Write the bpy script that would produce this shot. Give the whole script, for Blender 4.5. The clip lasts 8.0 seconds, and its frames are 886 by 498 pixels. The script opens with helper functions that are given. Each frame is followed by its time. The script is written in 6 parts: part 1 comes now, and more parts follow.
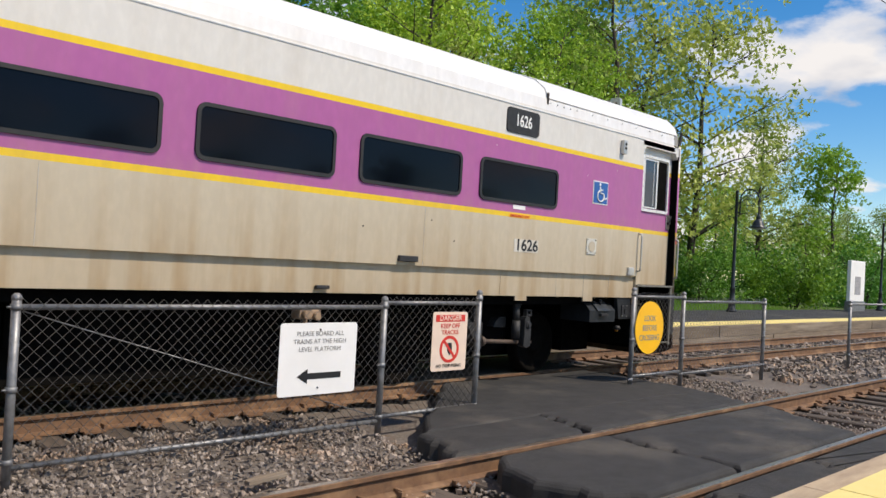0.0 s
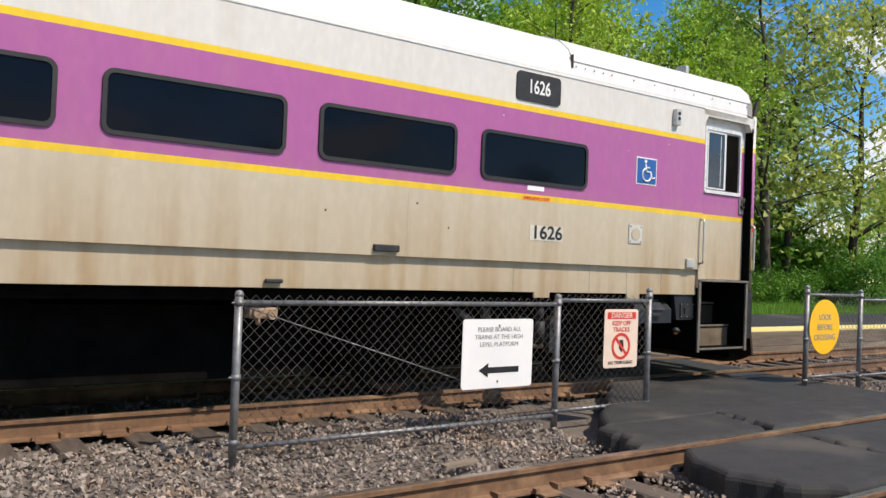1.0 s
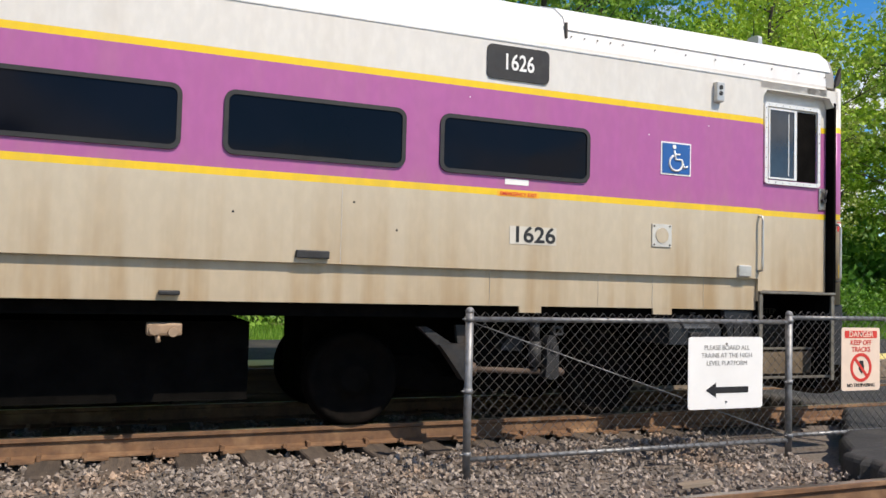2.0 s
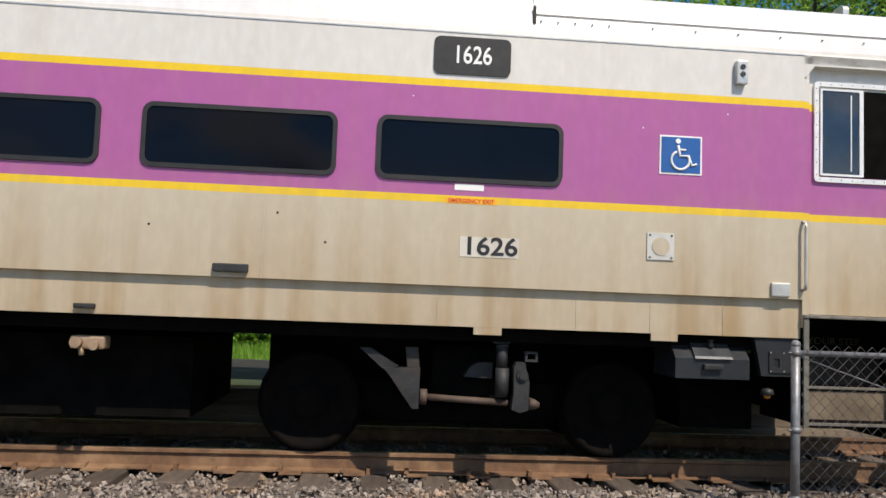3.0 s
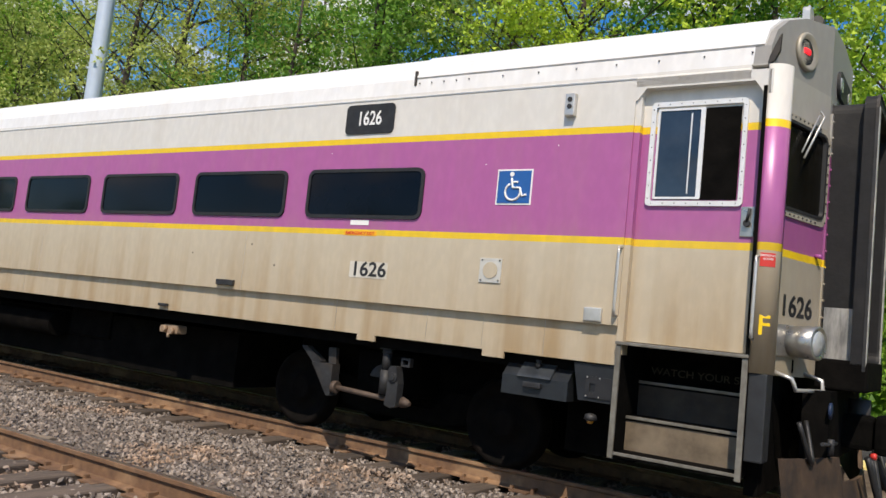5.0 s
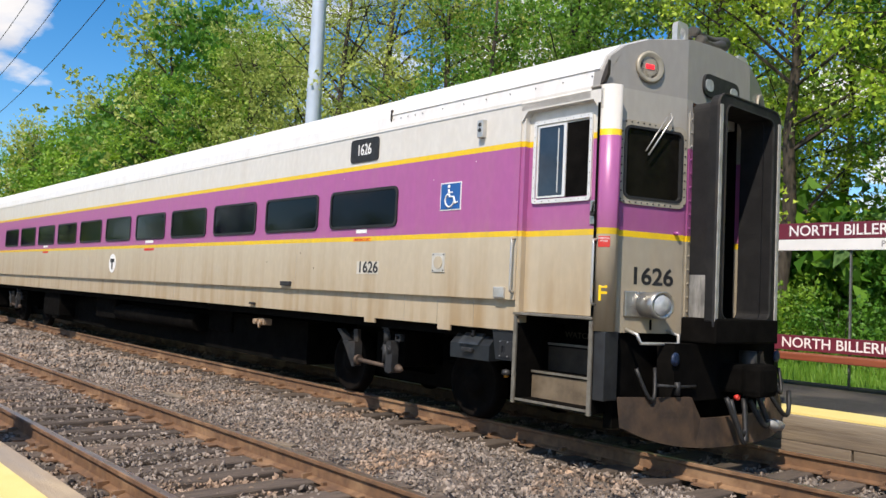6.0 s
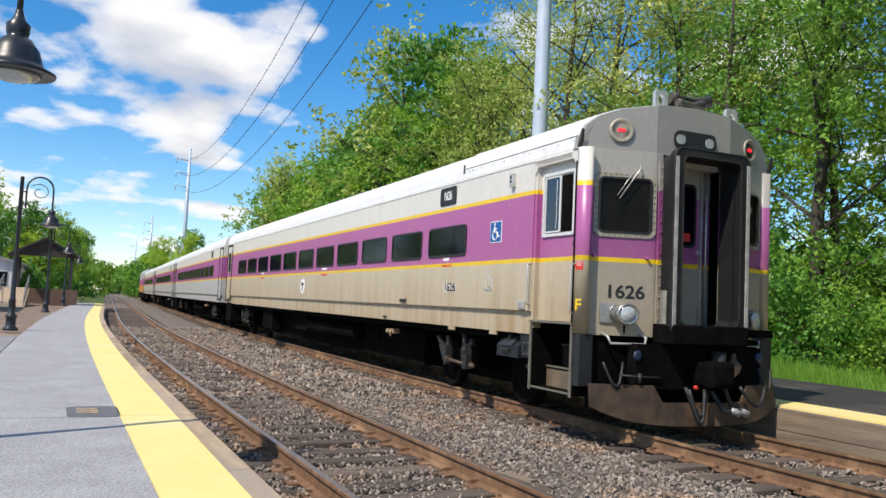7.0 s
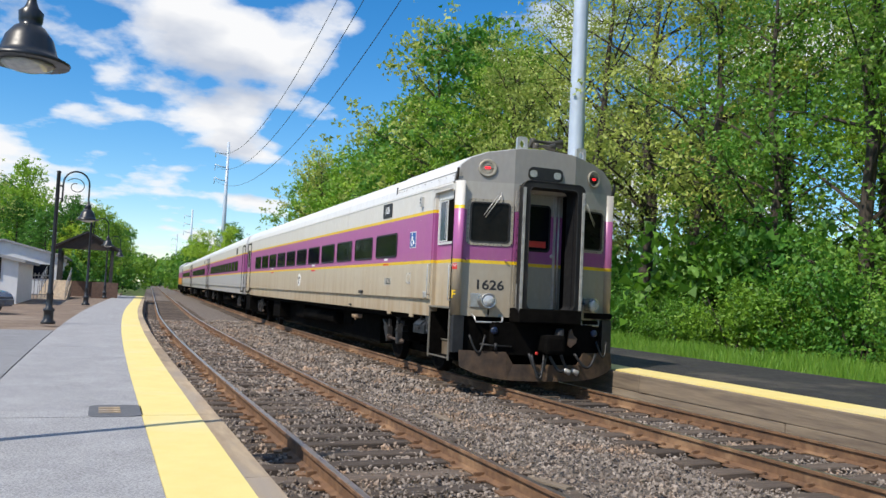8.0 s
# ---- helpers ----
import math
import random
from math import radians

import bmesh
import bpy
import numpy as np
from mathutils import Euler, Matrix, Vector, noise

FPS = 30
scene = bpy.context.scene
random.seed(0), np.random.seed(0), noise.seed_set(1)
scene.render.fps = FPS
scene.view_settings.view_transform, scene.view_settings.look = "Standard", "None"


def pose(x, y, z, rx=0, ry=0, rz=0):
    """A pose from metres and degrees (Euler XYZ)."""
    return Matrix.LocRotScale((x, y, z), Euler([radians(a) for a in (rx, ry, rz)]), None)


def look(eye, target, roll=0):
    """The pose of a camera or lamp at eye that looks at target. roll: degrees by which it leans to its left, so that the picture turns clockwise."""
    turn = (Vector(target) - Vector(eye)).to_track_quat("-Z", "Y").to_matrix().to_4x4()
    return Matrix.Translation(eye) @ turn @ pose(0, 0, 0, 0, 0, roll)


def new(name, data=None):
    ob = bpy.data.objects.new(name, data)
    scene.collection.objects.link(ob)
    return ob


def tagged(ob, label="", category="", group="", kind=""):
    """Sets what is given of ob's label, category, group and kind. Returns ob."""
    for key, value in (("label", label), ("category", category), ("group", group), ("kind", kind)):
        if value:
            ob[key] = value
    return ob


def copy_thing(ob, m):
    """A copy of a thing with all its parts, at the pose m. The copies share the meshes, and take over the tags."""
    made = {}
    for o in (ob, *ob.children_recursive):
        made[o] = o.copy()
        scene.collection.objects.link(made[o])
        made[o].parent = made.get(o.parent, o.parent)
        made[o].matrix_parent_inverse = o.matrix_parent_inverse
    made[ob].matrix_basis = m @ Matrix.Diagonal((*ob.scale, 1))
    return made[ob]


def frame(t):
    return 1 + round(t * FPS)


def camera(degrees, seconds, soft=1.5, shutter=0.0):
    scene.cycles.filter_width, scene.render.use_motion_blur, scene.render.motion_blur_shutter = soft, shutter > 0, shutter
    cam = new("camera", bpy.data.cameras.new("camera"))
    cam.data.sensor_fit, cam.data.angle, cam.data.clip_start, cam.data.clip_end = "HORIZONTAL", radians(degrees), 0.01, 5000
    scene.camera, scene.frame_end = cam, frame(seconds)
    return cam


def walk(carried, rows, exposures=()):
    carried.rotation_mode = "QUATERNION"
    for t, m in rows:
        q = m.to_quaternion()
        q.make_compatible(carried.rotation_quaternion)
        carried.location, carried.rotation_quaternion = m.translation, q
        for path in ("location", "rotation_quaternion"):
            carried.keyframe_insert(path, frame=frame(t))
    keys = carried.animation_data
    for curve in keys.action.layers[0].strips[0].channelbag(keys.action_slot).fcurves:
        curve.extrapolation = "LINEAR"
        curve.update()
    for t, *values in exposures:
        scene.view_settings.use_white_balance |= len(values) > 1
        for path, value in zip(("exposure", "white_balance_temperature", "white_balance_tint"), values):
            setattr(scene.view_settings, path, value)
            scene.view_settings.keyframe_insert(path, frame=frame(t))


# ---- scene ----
EXPOSURES = [(0.0, -0.14, 6900, 13), (1.5, 0.04, 6900, 13), (3.5, -0.14, 6900, 13), (4.5, -0.17, 6950, 13), (6.0, 0.06, 6850, 13), (7.0, 0.04, 6650, 11), (8.0, -0.03, 6500, 10)]
cam = camera(57.64, 8.0, shutter=0.0)
# seconds, x, y, z (rail top is z 0), yaw, pitch, roll
PATH = [
    (0.0, 0.979, 0.246, 1.480, -44.56, 0.92, -3.19),
    (0.5, 0.737, 0.192, 1.377, -43.53, 0.68, -1.07),
    (1.0, 0.533, 0.281, 1.369, -34.97, 1.07, -2.27),
    (1.5, 0.407, 0.228, 1.405, -27.80, 1.92, -1.76),
    (1.7, 0.339, 0.281, 1.358, -25.43, 2.15, -1.34),
    (2.8, -0.252, 0.394, 1.197, -9.72, 3.81, -2.50),
    (3.0, -0.353, 0.426, 1.250, -5.12, 4.20, -2.13),
    (3.5, -0.705, 0.491, 1.313, 6.19, 5.58, -3.01),
    (4.0, -1.081, 0.421, 1.382, 13.53, 5.64, -1.06),
    (4.5, -1.269, 0.378, 1.455, 24.65, 2.98, -3.53),
    (4.7, -1.321, 0.427, 1.318, 27.97, 4.15, -4.65),
    (5.8, -1.124, 0.547, 1.406, 45.09, 3.56, -4.29),
    (6.0, -1.296, 0.612, 1.456, 48.32, 3.16, -2.69),
    (6.5, -1.613, 0.735, 1.485, 60.18, 4.65, -4.44),
    (7.0, -1.879, 0.865, 1.456, 64.37, 3.93, -2.62),
    (7.5, -2.060, 0.974, 1.495, 64.88, 3.88, -2.26),
    (8.0, -2.180, 1.071, 1.505, 66.99, 3.26, -2.66),
]
walk(cam, [(t, pose(x, y, z, 90 + p, r, w)) for t, x, y, z, w, p, r in PATH], EXPOSURES)
# how far the train has rolled along the track, in metres, by the second
ROLL = [
    (0.0, 0.000), (0.5, -1.223), (1.0, -2.401), (1.5, -3.682), (1.7, -4.224), (2.8, -7.497), (3.0, -8.139), (3.5, -9.786), (4.0, -11.499), (4.5, -13.229), (4.7, -13.870), (5.8, -17.409), (6.0, -18.148), (6.5, -20.250), (7.0, -22.292), (7.5, -24.406), (8.0, -26.962),
]

# ---------------------------------------------------------------- world and sun
SUN_FROM = Vector((0.32, -0.75, 1.0)).normalized()
world = bpy.data.worlds.new("world")
scene.world = world
world.use_nodes = True
nt = world.node_tree
nt.nodes.clear()
sky = nt.nodes.new("ShaderNodeTexSky")
sky.sky_type = "NISHITA"
sky.sun_disc = False
sky.sun_elevation = math.asin(SUN_FROM.z)
sky.sun_rotation = math.atan2(SUN_FROM.x, SUN_FROM.y)
sky.air_density, sky.dust_density, sky.ozone_density = 1.0, 0.1, 4.0
tc = nt.nodes.new("ShaderNodeTexCoord")
sep = nt.nodes.new("ShaderNodeSeparateXYZ")
nt.links.new(tc.outputs["Generated"], sep.inputs[0])


def wmath(op, a, b=None):
    n = nt.nodes.new("ShaderNodeMath")
    n.operation = op
    for i, v in enumerate((a, b)):
        if v is None:
            continue
        if isinstance(v, (int, float)):
            n.inputs[i].default_value = v
        else:
            nt.links.new(v, n.inputs[i])
    return n.outputs[0]


def cloud_plane(lift):
    """Where the line of sight meets a flat layer of cloud; lift: a little higher up the sky."""
    z = wmath("ADD", wmath("MAXIMUM", sep.outputs["Z"], 0.0), 0.20 + lift)
    comb = nt.nodes.new("ShaderNodeCombineXYZ")
    nt.links.new(wmath("DIVIDE", sep.outputs["X"], z), comb.inputs[0])
    nt.links.new(wmath("DIVIDE", sep.outputs["Y"], z), comb.inputs[1])
    comb.inputs[2].default_value = CLOUD_SEED
    return comb.outputs[0]


def wnoise(vector, scale, detail, rough):
    n = nt.nodes.new("ShaderNodeTexNoise")
    n.inputs["Scale"].default_value, n.inputs["Detail"].default_value, n.inputs["Roughness"].default_value = scale, detail, rough
    nt.links.new(vector, n.inputs["Vector"])
    return n.outputs["Fac"]


def wramp(fac, stops):
    r = nt.nodes.new("ShaderNodeValToRGB")
    while len(r.color_ramp.elements) < len(stops):
        r.color_ramp.elements.new(0.5)
    for e, (p, c) in zip(r.color_ramp.elements, stops):
        e.position, e.color = p, (*c, 1)
    nt.links.new(fac, r.inputs[0])
    return r.outputs[0]


# heaped clouds: white where the layer thins out above, grey underneath
CLOUD_SEED = 3.7
cover = wramp(wnoise(cloud_plane(0.0), 1.9, 9.0, 0.5), [(0.505, (0, 0, 0)), (0.55, (0.75, 0.75, 0.75)), (0.60, (1, 1, 1))])
thick = wramp(wnoise(cloud_plane(0.05), 1.9, 5.0, 0.5), [(0.53, (14.0, 14.1, 14.3)), (0.66, (8.2, 9.0, 10.6))])
mixs = nt.nodes.new("ShaderNodeMix")
mixs.data_type = "RGBA"
nt.links.new(cover, mixs.inputs["Factor"])
deep = nt.nodes.new("ShaderNodeHueSaturation")
deep.inputs["Saturation"].default_value, deep.inputs["Value"].default_value = 1.36, 2.35
nt.links.new(sky.outputs[0], deep.inputs["Color"])
nt.links.new(deep.outputs[0], mixs.inputs["A"])
nt.links.new(thick, mixs.inputs["B"])
bg = nt.nodes.new("ShaderNodeBackground")
bg.inputs["Strength"].default_value = 0.07
nt.links.new(mixs.outputs["Result"], bg.inputs["Color"])
wo = nt.nodes.new("ShaderNodeOutputWorld")
nt.links.new(bg.outputs[0], wo.inputs[0])

sun_data = bpy.data.lights.new("sun", "SUN")
sun_data.energy, sun_data.angle, sun_data.color = 4.9, radians(0.55), (1.0, 0.925, 0.81)
sun = new("sun", sun_data)
sun.matrix_world = look(SUN_FROM * 60, (0, 0, 0))

# ---------------------------------------------------------------- materials


def material(name, c1, c2=None, scale=4.0, rough=0.6, metal=0.0, bump=0.0, bump_scale=None, stretch=(1, 1, 1), c3=None, fine=None, island=0.0, spec=None, coat=0.0, rand=0.0):
    """A surface of two colours mixed by noise at two scales, with fine relief."""
    m = bpy.data.materials.new(name)
    m.use_nodes = True
    t = m.node_tree
    b = t.nodes["Principled BSDF"]
    c2 = c2 or tuple(v * 0.8 for v in c1)
    co = t.nodes.new("ShaderNodeTexCoord")
    mp = t.nodes.new("ShaderNodeMapping")
    mp.inputs["Scale"].default_value = stretch
    t.links.new(co.outputs["Object"], mp.inputs[0])

    def nz(s, d=5.0, r=0.6):
        n = t.nodes.new("ShaderNodeTexNoise")
        n.inputs["Scale"].default_value, n.inputs["Detail"].default_value, n.inputs["Roughness"].default_value = s, d, r
        t.links.new(mp.outputs[0], n.inputs["Vector"])
        return n.outputs["Fac"]

    def ramp(f, lo, hi, a, c):
        r = t.nodes.new("ShaderNodeValToRGB")
        r.color_ramp.elements[0].position, r.color_ramp.elements[1].position = lo, hi
        r.color_ramp.elements[0].color, r.color_ramp.elements[1].color = (*a, 1), (*c, 1)
        t.links.new(f, r.inputs[0])
        return r.outputs[0]

    def mix(kind, f, a, c):
        x = t.nodes.new("ShaderNodeMix")
        x.data_type, x.blend_type = "RGBA", kind
        if isinstance(f, (int, float)):
            x.inputs["Factor"].default_value = f
        else:
            t.links.new(f, x.inputs["Factor"])
        t.links.new(a, x.inputs["A"])
        if isinstance(c, tuple):
            x.inputs["B"].default_value = (*c, 1)
        else:
            t.links.new(c, x.inputs["B"])
        return x.outputs["Result"]

    col = ramp(nz(scale), 0.35, 0.68, c1, c2)
    if c3:
        col = mix("MIX", ramp(nz(scale * 0.23, 4.0), 0.52, 0.66, (0, 0, 0), (1, 1, 1)), col, c3)
    if fine:
        col = mix("MULTIPLY", 1.0, col, ramp(nz(fine, 2.0), 0.36, 0.64, (0.70,) * 3, (1.25,) * 3))
    if island:
        g = t.nodes.new("ShaderNodeNewGeometry")
        col = mix("MULTIPLY", 1.0, col, ramp(g.outputs["Random Per Island"], 0.0, 1.0, (1 - island,) * 3, (1 + island,) * 3))
    if rand:
        g = t.nodes.new("ShaderNodeObjectInfo")
        col = mix("MULTIPLY", 1.0, col, ramp(g.outputs["Random"], 0.0, 1.0, (1 - rand,) * 3, (1 + rand,) * 3))
    t.links.new(col, b.inputs["Base Color"])
    b.inputs["Metallic"].default_value = metal
    rr = ramp(nz(scale * 1.7), 0.3, 0.7, (max(rough - 0.09, 0.02),) * 3, (min(rough + 0.09, 1),) * 3)
    t.links.new(rr, b.inputs["Roughness"])
    if spec is not None:
        b.inputs["Specular IOR Level"].default_value = spec
    if coat:
        b.inputs["Coat Weight"].default_value = coat
    if bump:
        bp = t.nodes.new("ShaderNodeBump")
        bp.inputs["Strength"].default_value = bump
        bp.inputs["Distance"].default_value = 0.01
        t.links.new(nz(bump_scale or scale * 6), bp.inputs["Height"])
        t.links.new(bp.outputs[0], b.inputs["Normal"])
    return m


def livery(name, bands, streak, rough=0.36, metal=0.08, dirt=(0.40, 0.285, 0.16)):
    """Painted bands by height on a car's side, with run-down streaks of dirt."""
    m = bpy.data.materials.new(name)
    m.use_nodes = True
    t = m.node_tree
    b = t.nodes["Principled BSDF"]
    co = t.nodes.new("ShaderNodeTexCoord")
    sp = t.nodes.new("ShaderNodeSeparateXYZ")
    t.links.new(co.outputs["Object"], sp.inputs[0])
    dv = t.nodes.new("ShaderNodeMath")
    dv.operation = "DIVIDE"
    dv.inputs[1].default_value = 5.0
    t.links.new(sp.outputs["Z"], dv.inputs[0])
    r = t.nodes.new("ShaderNodeValToRGB")
    r.color_ramp.interpolation = "CONSTANT"
    while len(r.color_ramp.elements) < len(bands):
        r.color_ramp.elements.new(0.5)
    for e, (z, c) in zip(r.color_ramp.elements, bands):
        e.position, e.color = z / 5.0, (*c, 1)
    t.links.new(dv.outputs[0], r.inputs[0])

    def nz(s, stretch, d=5.0):
        mp = t.nodes.new("ShaderNodeMapping")
        mp.inputs["Scale"].default_value = stretch
        t.links.new(co.outputs["Object"], mp.inputs[0])
        n = t.nodes.new("ShaderNodeTexNoise")
        n.inputs["Scale"].default_value, n.inputs["Detail"].default_value = s, d
        t.links.new(mp.outputs[0], n.inputs["Vector"])
        q = t.nodes.new("ShaderNodeValToRGB")
        q.color_ramp.elements[0].position, q.color_ramp.elements[1].position = 0.42, 0.78
        t.links.new(n.outputs["Fac"], q.inputs[0])
        return q.outputs[0]

    # streaks run down, and are heavier on the lower body
    low = t.nodes.new("ShaderNodeMapRange")
    low.inputs["From Min"].default_value, low.inputs["From Max"].default_value = 2.3, 1.1
    low.inputs["To Min"].default_value, low.inputs["To Max"].default_value = 0.15, 1.0
    t.links.new(sp.outputs["Z"], low.inputs["Value"])
    f = t.nodes.new("ShaderNodeMath")
    f.operation = "MULTIPLY"
    t.links.new(nz(1.0, (5.5, 5.5, 0.30)), f.inputs[0])
    t.links.new(low.outputs[0], f.inputs[1])
    f2 = t.nodes.new("ShaderNodeMath")
    f2.operation = "MULTIPLY"
    f2.inputs[1].default_value = streak
    f3 = t.nodes.new("ShaderNodeMath")
    f3.operation = "MULTIPLY_ADD"
    f3.inputs[1].default_value = 0.55
    t.links.new(low.outputs[0], f3.inputs[0])
    t.links.new(f.outputs[0], f3.inputs[2])
    t.links.new(f3.outputs[0], f2.inputs[0])
    x = t.nodes.new("ShaderNodeMix")
    x.data_type = "RGBA"
    t.links.new(f2.outputs[0], x.inputs["Factor"])
    t.links.new(r.outputs[0], x.inputs["A"])
    x.inputs["B"].default_value = (*dirt, 1)
    x2 = t.nodes.new("ShaderNodeMix")
    x2.data_type, x2.blend_type = "RGBA", "MULTIPLY"
    x2.inputs["Factor"].default_value = 0.09
    t.links.new(x.outputs["Result"], x2.inputs["A"])
    t.links.new(nz(14.0, (1, 1, 0.5)), x2.inputs["B"])
    t.links.new(x2.outputs["Result"], b.inputs["Base Color"])
    b.inputs["Metallic"].default_value = metal
    b.inputs["Roughness"].default_value = rough
    bp = t.nodes.new("ShaderNodeBump")
    bp.inputs["Strength"].default_value = 0.06
    t.links.new(nz(1.1, (1, 1, 1), 2.0), bp.inputs["Height"])
    t.links.new(bp.outputs[0], b.inputs["Normal"])
    return m


YEL, PUR = (0.90, 0.60, 0.004), (0.43, 0.105, 0.335)
BEIGE, SILVER, ROOF = (0.58, 0.515, 0.40), (0.74, 0.72, 0.675), (0.86, 0.86, 0.85)
M_CAB = livery("cab_car_paint", [(0, BEIGE), (2.063, YEL), (2.12, PUR), (2.972, YEL), (3.035, SILVER), (3.46, ROOF)], 0.80)
# end bands darker than the side's: the end's weaker light is in the colour
M_CABEND_SHADED = livery("cab_end_shaded_paint", [(0, (0.37, 0.34, 0.275)), (2.063, YEL), (2.12, (0.34, 0.085, 0.26)), (2.985, (0.40, 0.385, 0.35)), (3.46, (0.33, 0.32, 0.30))], 0.5)
M_COACH = livery("coach_paint", [(0, (0.52, 0.53, 0.55)), (2.063, YEL), (2.12, PUR), (2.972, YEL), (3.035, SILVER), (3.46, ROOF)], 0.35)
M_LOCO = livery("locomotive_paint", [(0, (0.10, 0.10, 0.11)), (1.3, (0.75, 0.30, 0.02)), (2.2, PUR), (3.0, (0.55, 0.55, 0.55))], 0.3)
M_PURPLE = material("purple_paint", PUR, (0.33, 0.075, 0.27), 3, 0.35)
M_YELLOW = material("yellow_paint", YEL, (0.75, 0.49, 0.01), 6, 0.4)
# near-black: the shade below the floor and inside is put into the colour
M_DARK = material("underframe_and_shade_black", (0.0035, 0.0034, 0.0032), (0.008, 0.0072, 0.0065), 5, 0.9, 0.0, 0.3, spec=0.03)
M_STEELGREY = material("grey_cast_steel", (0.034, 0.035, 0.037), (0.016, 0.016, 0.017), 7, 0.6, 0.15, 0.3, c3=(0.048, 0.038, 0.030))
M_RUST = material("rusty_pilot", (0.070, 0.042, 0.024), (0.022, 0.015, 0.011), 4, 0.8, 0.1, 0.4, c3=(0.16, 0.098, 0.055))
# wheels far darker than steel; the shade under the car is painted in
M_WHEEL = material("shaded_wheel_steel", (0.005, 0.0045, 0.004), (0.009, 0.007, 0.006), 8, 0.85, 0.0, spec=0.06)
M_ROD = material("rusty_rod", (0.11, 0.075, 0.055), (0.06, 0.042, 0.032), 9, 0.7, 0.1)
M_RUBBER = material("black_rubber", (0.012, 0.012, 0.013), (0.02, 0.02, 0.02), 9, 0.55)
M_GLASS = material("tinted_window", (0.002, 0.003, 0.006), (0.004, 0.005, 0.010), 0.8, 0.04, 0.0, spec=0.14)
M_CABGLASS = material("clear_cab_glass", (0.010, 0.009, 0.007), (0.004, 0.004, 0.003), 5, 0.16, 0.0, spec=0.10)
M_CREAMFRAME = material("cream_riveted_frame", (0.40, 0.365, 0.29), (0.28, 0.25, 0.20), 8, 0.5, 0.1)
M_STEP = material("worn_step_steel", (0.26, 0.245, 0.21), (0.15, 0.135, 0.11), 9, 0.45, 0.4)
M_HORN = material("weathered_horn", (0.13, 0.12, 0.10), (0.08, 0.072, 0.06), 9, 0.5, 0.4)
M_SHADED_RISER = material("shaded_step_riser", (0.055, 0.040, 0.027), (0.03, 0.022, 0.016), 5, 0.7)
M_RUBBED = material("rubbed_steel_edge", (0.50, 0.49, 0.46), (0.30, 0.29, 0.27), 9, 0.38, 0.2)
M_ALU = material("aluminium_trim", (0.62, 0.61, 0.58), (0.50, 0.49, 0.46), 9, 0.38, 0.6)
M_BRIGHT = material("bright_anodised_frame", (0.80, 0.80, 0.79), (0.70, 0.70, 0.68), 11, 0.4, 0.25)
M_STAINLESS = material("worn_stainless", (0.50, 0.49, 0.46), (0.36, 0.35, 0.33), 7, 0.33, 0.8)
M_DIAPH = material("diaphragm_grey", (0.014, 0.014, 0.015), (0.008, 0.008, 0.009), 5, 0.62, 0.0, 0.2, c3=(0.026, 0.025, 0.024), spec=0.3)
M_WHITE = material("white_sign_paint", (0.82, 0.82, 0.81), (0.76, 0.76, 0.75), 3, 0.45)
M_BLACK = material("black_paint", (0.014, 0.014, 0.016), (0.02, 0.02, 0.022), 6, 0.45)
M_BLUE = material("blue_sign", (0.012, 0.10, 0.34), (0.012, 0.09, 0.30), 6, 0.4)
M_RED = material("red_sign", (0.62, 0.035, 0.025), (0.55, 0.04, 0.03), 6, 0.45)
M_PINK = material("faded_sign", (0.78, 0.62, 0.50), (0.70, 0.56, 0.46), 5, 0.5, c3=(0.74, 0.66, 0.56))
M_ORANGE = material("orange_yellow_sign", (0.92, 0.50, 0.01), (0.85, 0.46, 0.01), 3, 0.4)
M_RAILTOP = material("rail_running_surface", (0.42, 0.37, 0.32), (0.26, 0.20, 0.15), 9, 0.32, 0.85, stretch=(0.2, 2, 2))
M_RAIL = material("rusty_rail", (0.20, 0.108, 0.055), (0.115, 0.064, 0.037), 9, 0.85, 0.0, 0.4, c3=(0.29, 0.175, 0.095))
M_TIE = material("weathered_sleeper", (0.125, 0.095, 0.072), (0.065, 0.050, 0.040), 3, 0.9, 0, 0.7, 14, stretch=(7, 1, 7), rand=0.35)
M_STONE = material("ballast_stone", (0.30, 0.252, 0.212), (0.19, 0.158, 0.132), 5, 0.9, 0, 0.3, 60, island=0.50, c3=(0.32, 0.22, 0.15))
M_BED = material("ballast_bed", (0.20, 0.168, 0.142), (0.10, 0.085, 0.072), 26, 0.95, 0, 1.0, 34, c3=(0.14, 0.10, 0.075), fine=70)
M_ASPHALT = material("fresh_asphalt", (0.024, 0.0235, 0.023), (0.036, 0.0345, 0.033), 3, 0.82, 0, 0.6, 90, c3=(0.078, 0.069, 0.058), fine=140)
M_PLATFORM = material("grey_platform_paving", (0.36, 0.36, 0.372), (0.29, 0.29, 0.30), 2.2, 0.85, 0, 0.7, 90, fine=62, c3=(0.31, 0.31, 0.32))
M_TACTILE = material("yellow_edge_strip", (0.80, 0.655, 0.25), (0.75, 0.61, 0.22), 3, 0.7, 0, 0.3, 60, c3=(0.76, 0.64, 0.30))
M_CONCRETE = material("weathered_concrete", (0.44, 0.34, 0.225), (0.29, 0.215, 0.145), 4, 0.88, 0, 0.6, 60, c3=(0.30, 0.25, 0.20), rand=0.25, stretch=(0.4, 2, 2))
M_TIMBER = material("weathered_timber", (0.23, 0.18, 0.125), (0.13, 0.10, 0.075), 3, 0.85, 0, 0.6, 10, stretch=(0.35, 5, 5), c3=(0.30, 0.25, 0.19), rand=0.18)
M_GALV = material("galvanised_steel", (0.27, 0.275, 0.28), (0.17, 0.172, 0.175), 14, 0.52, 0.6)
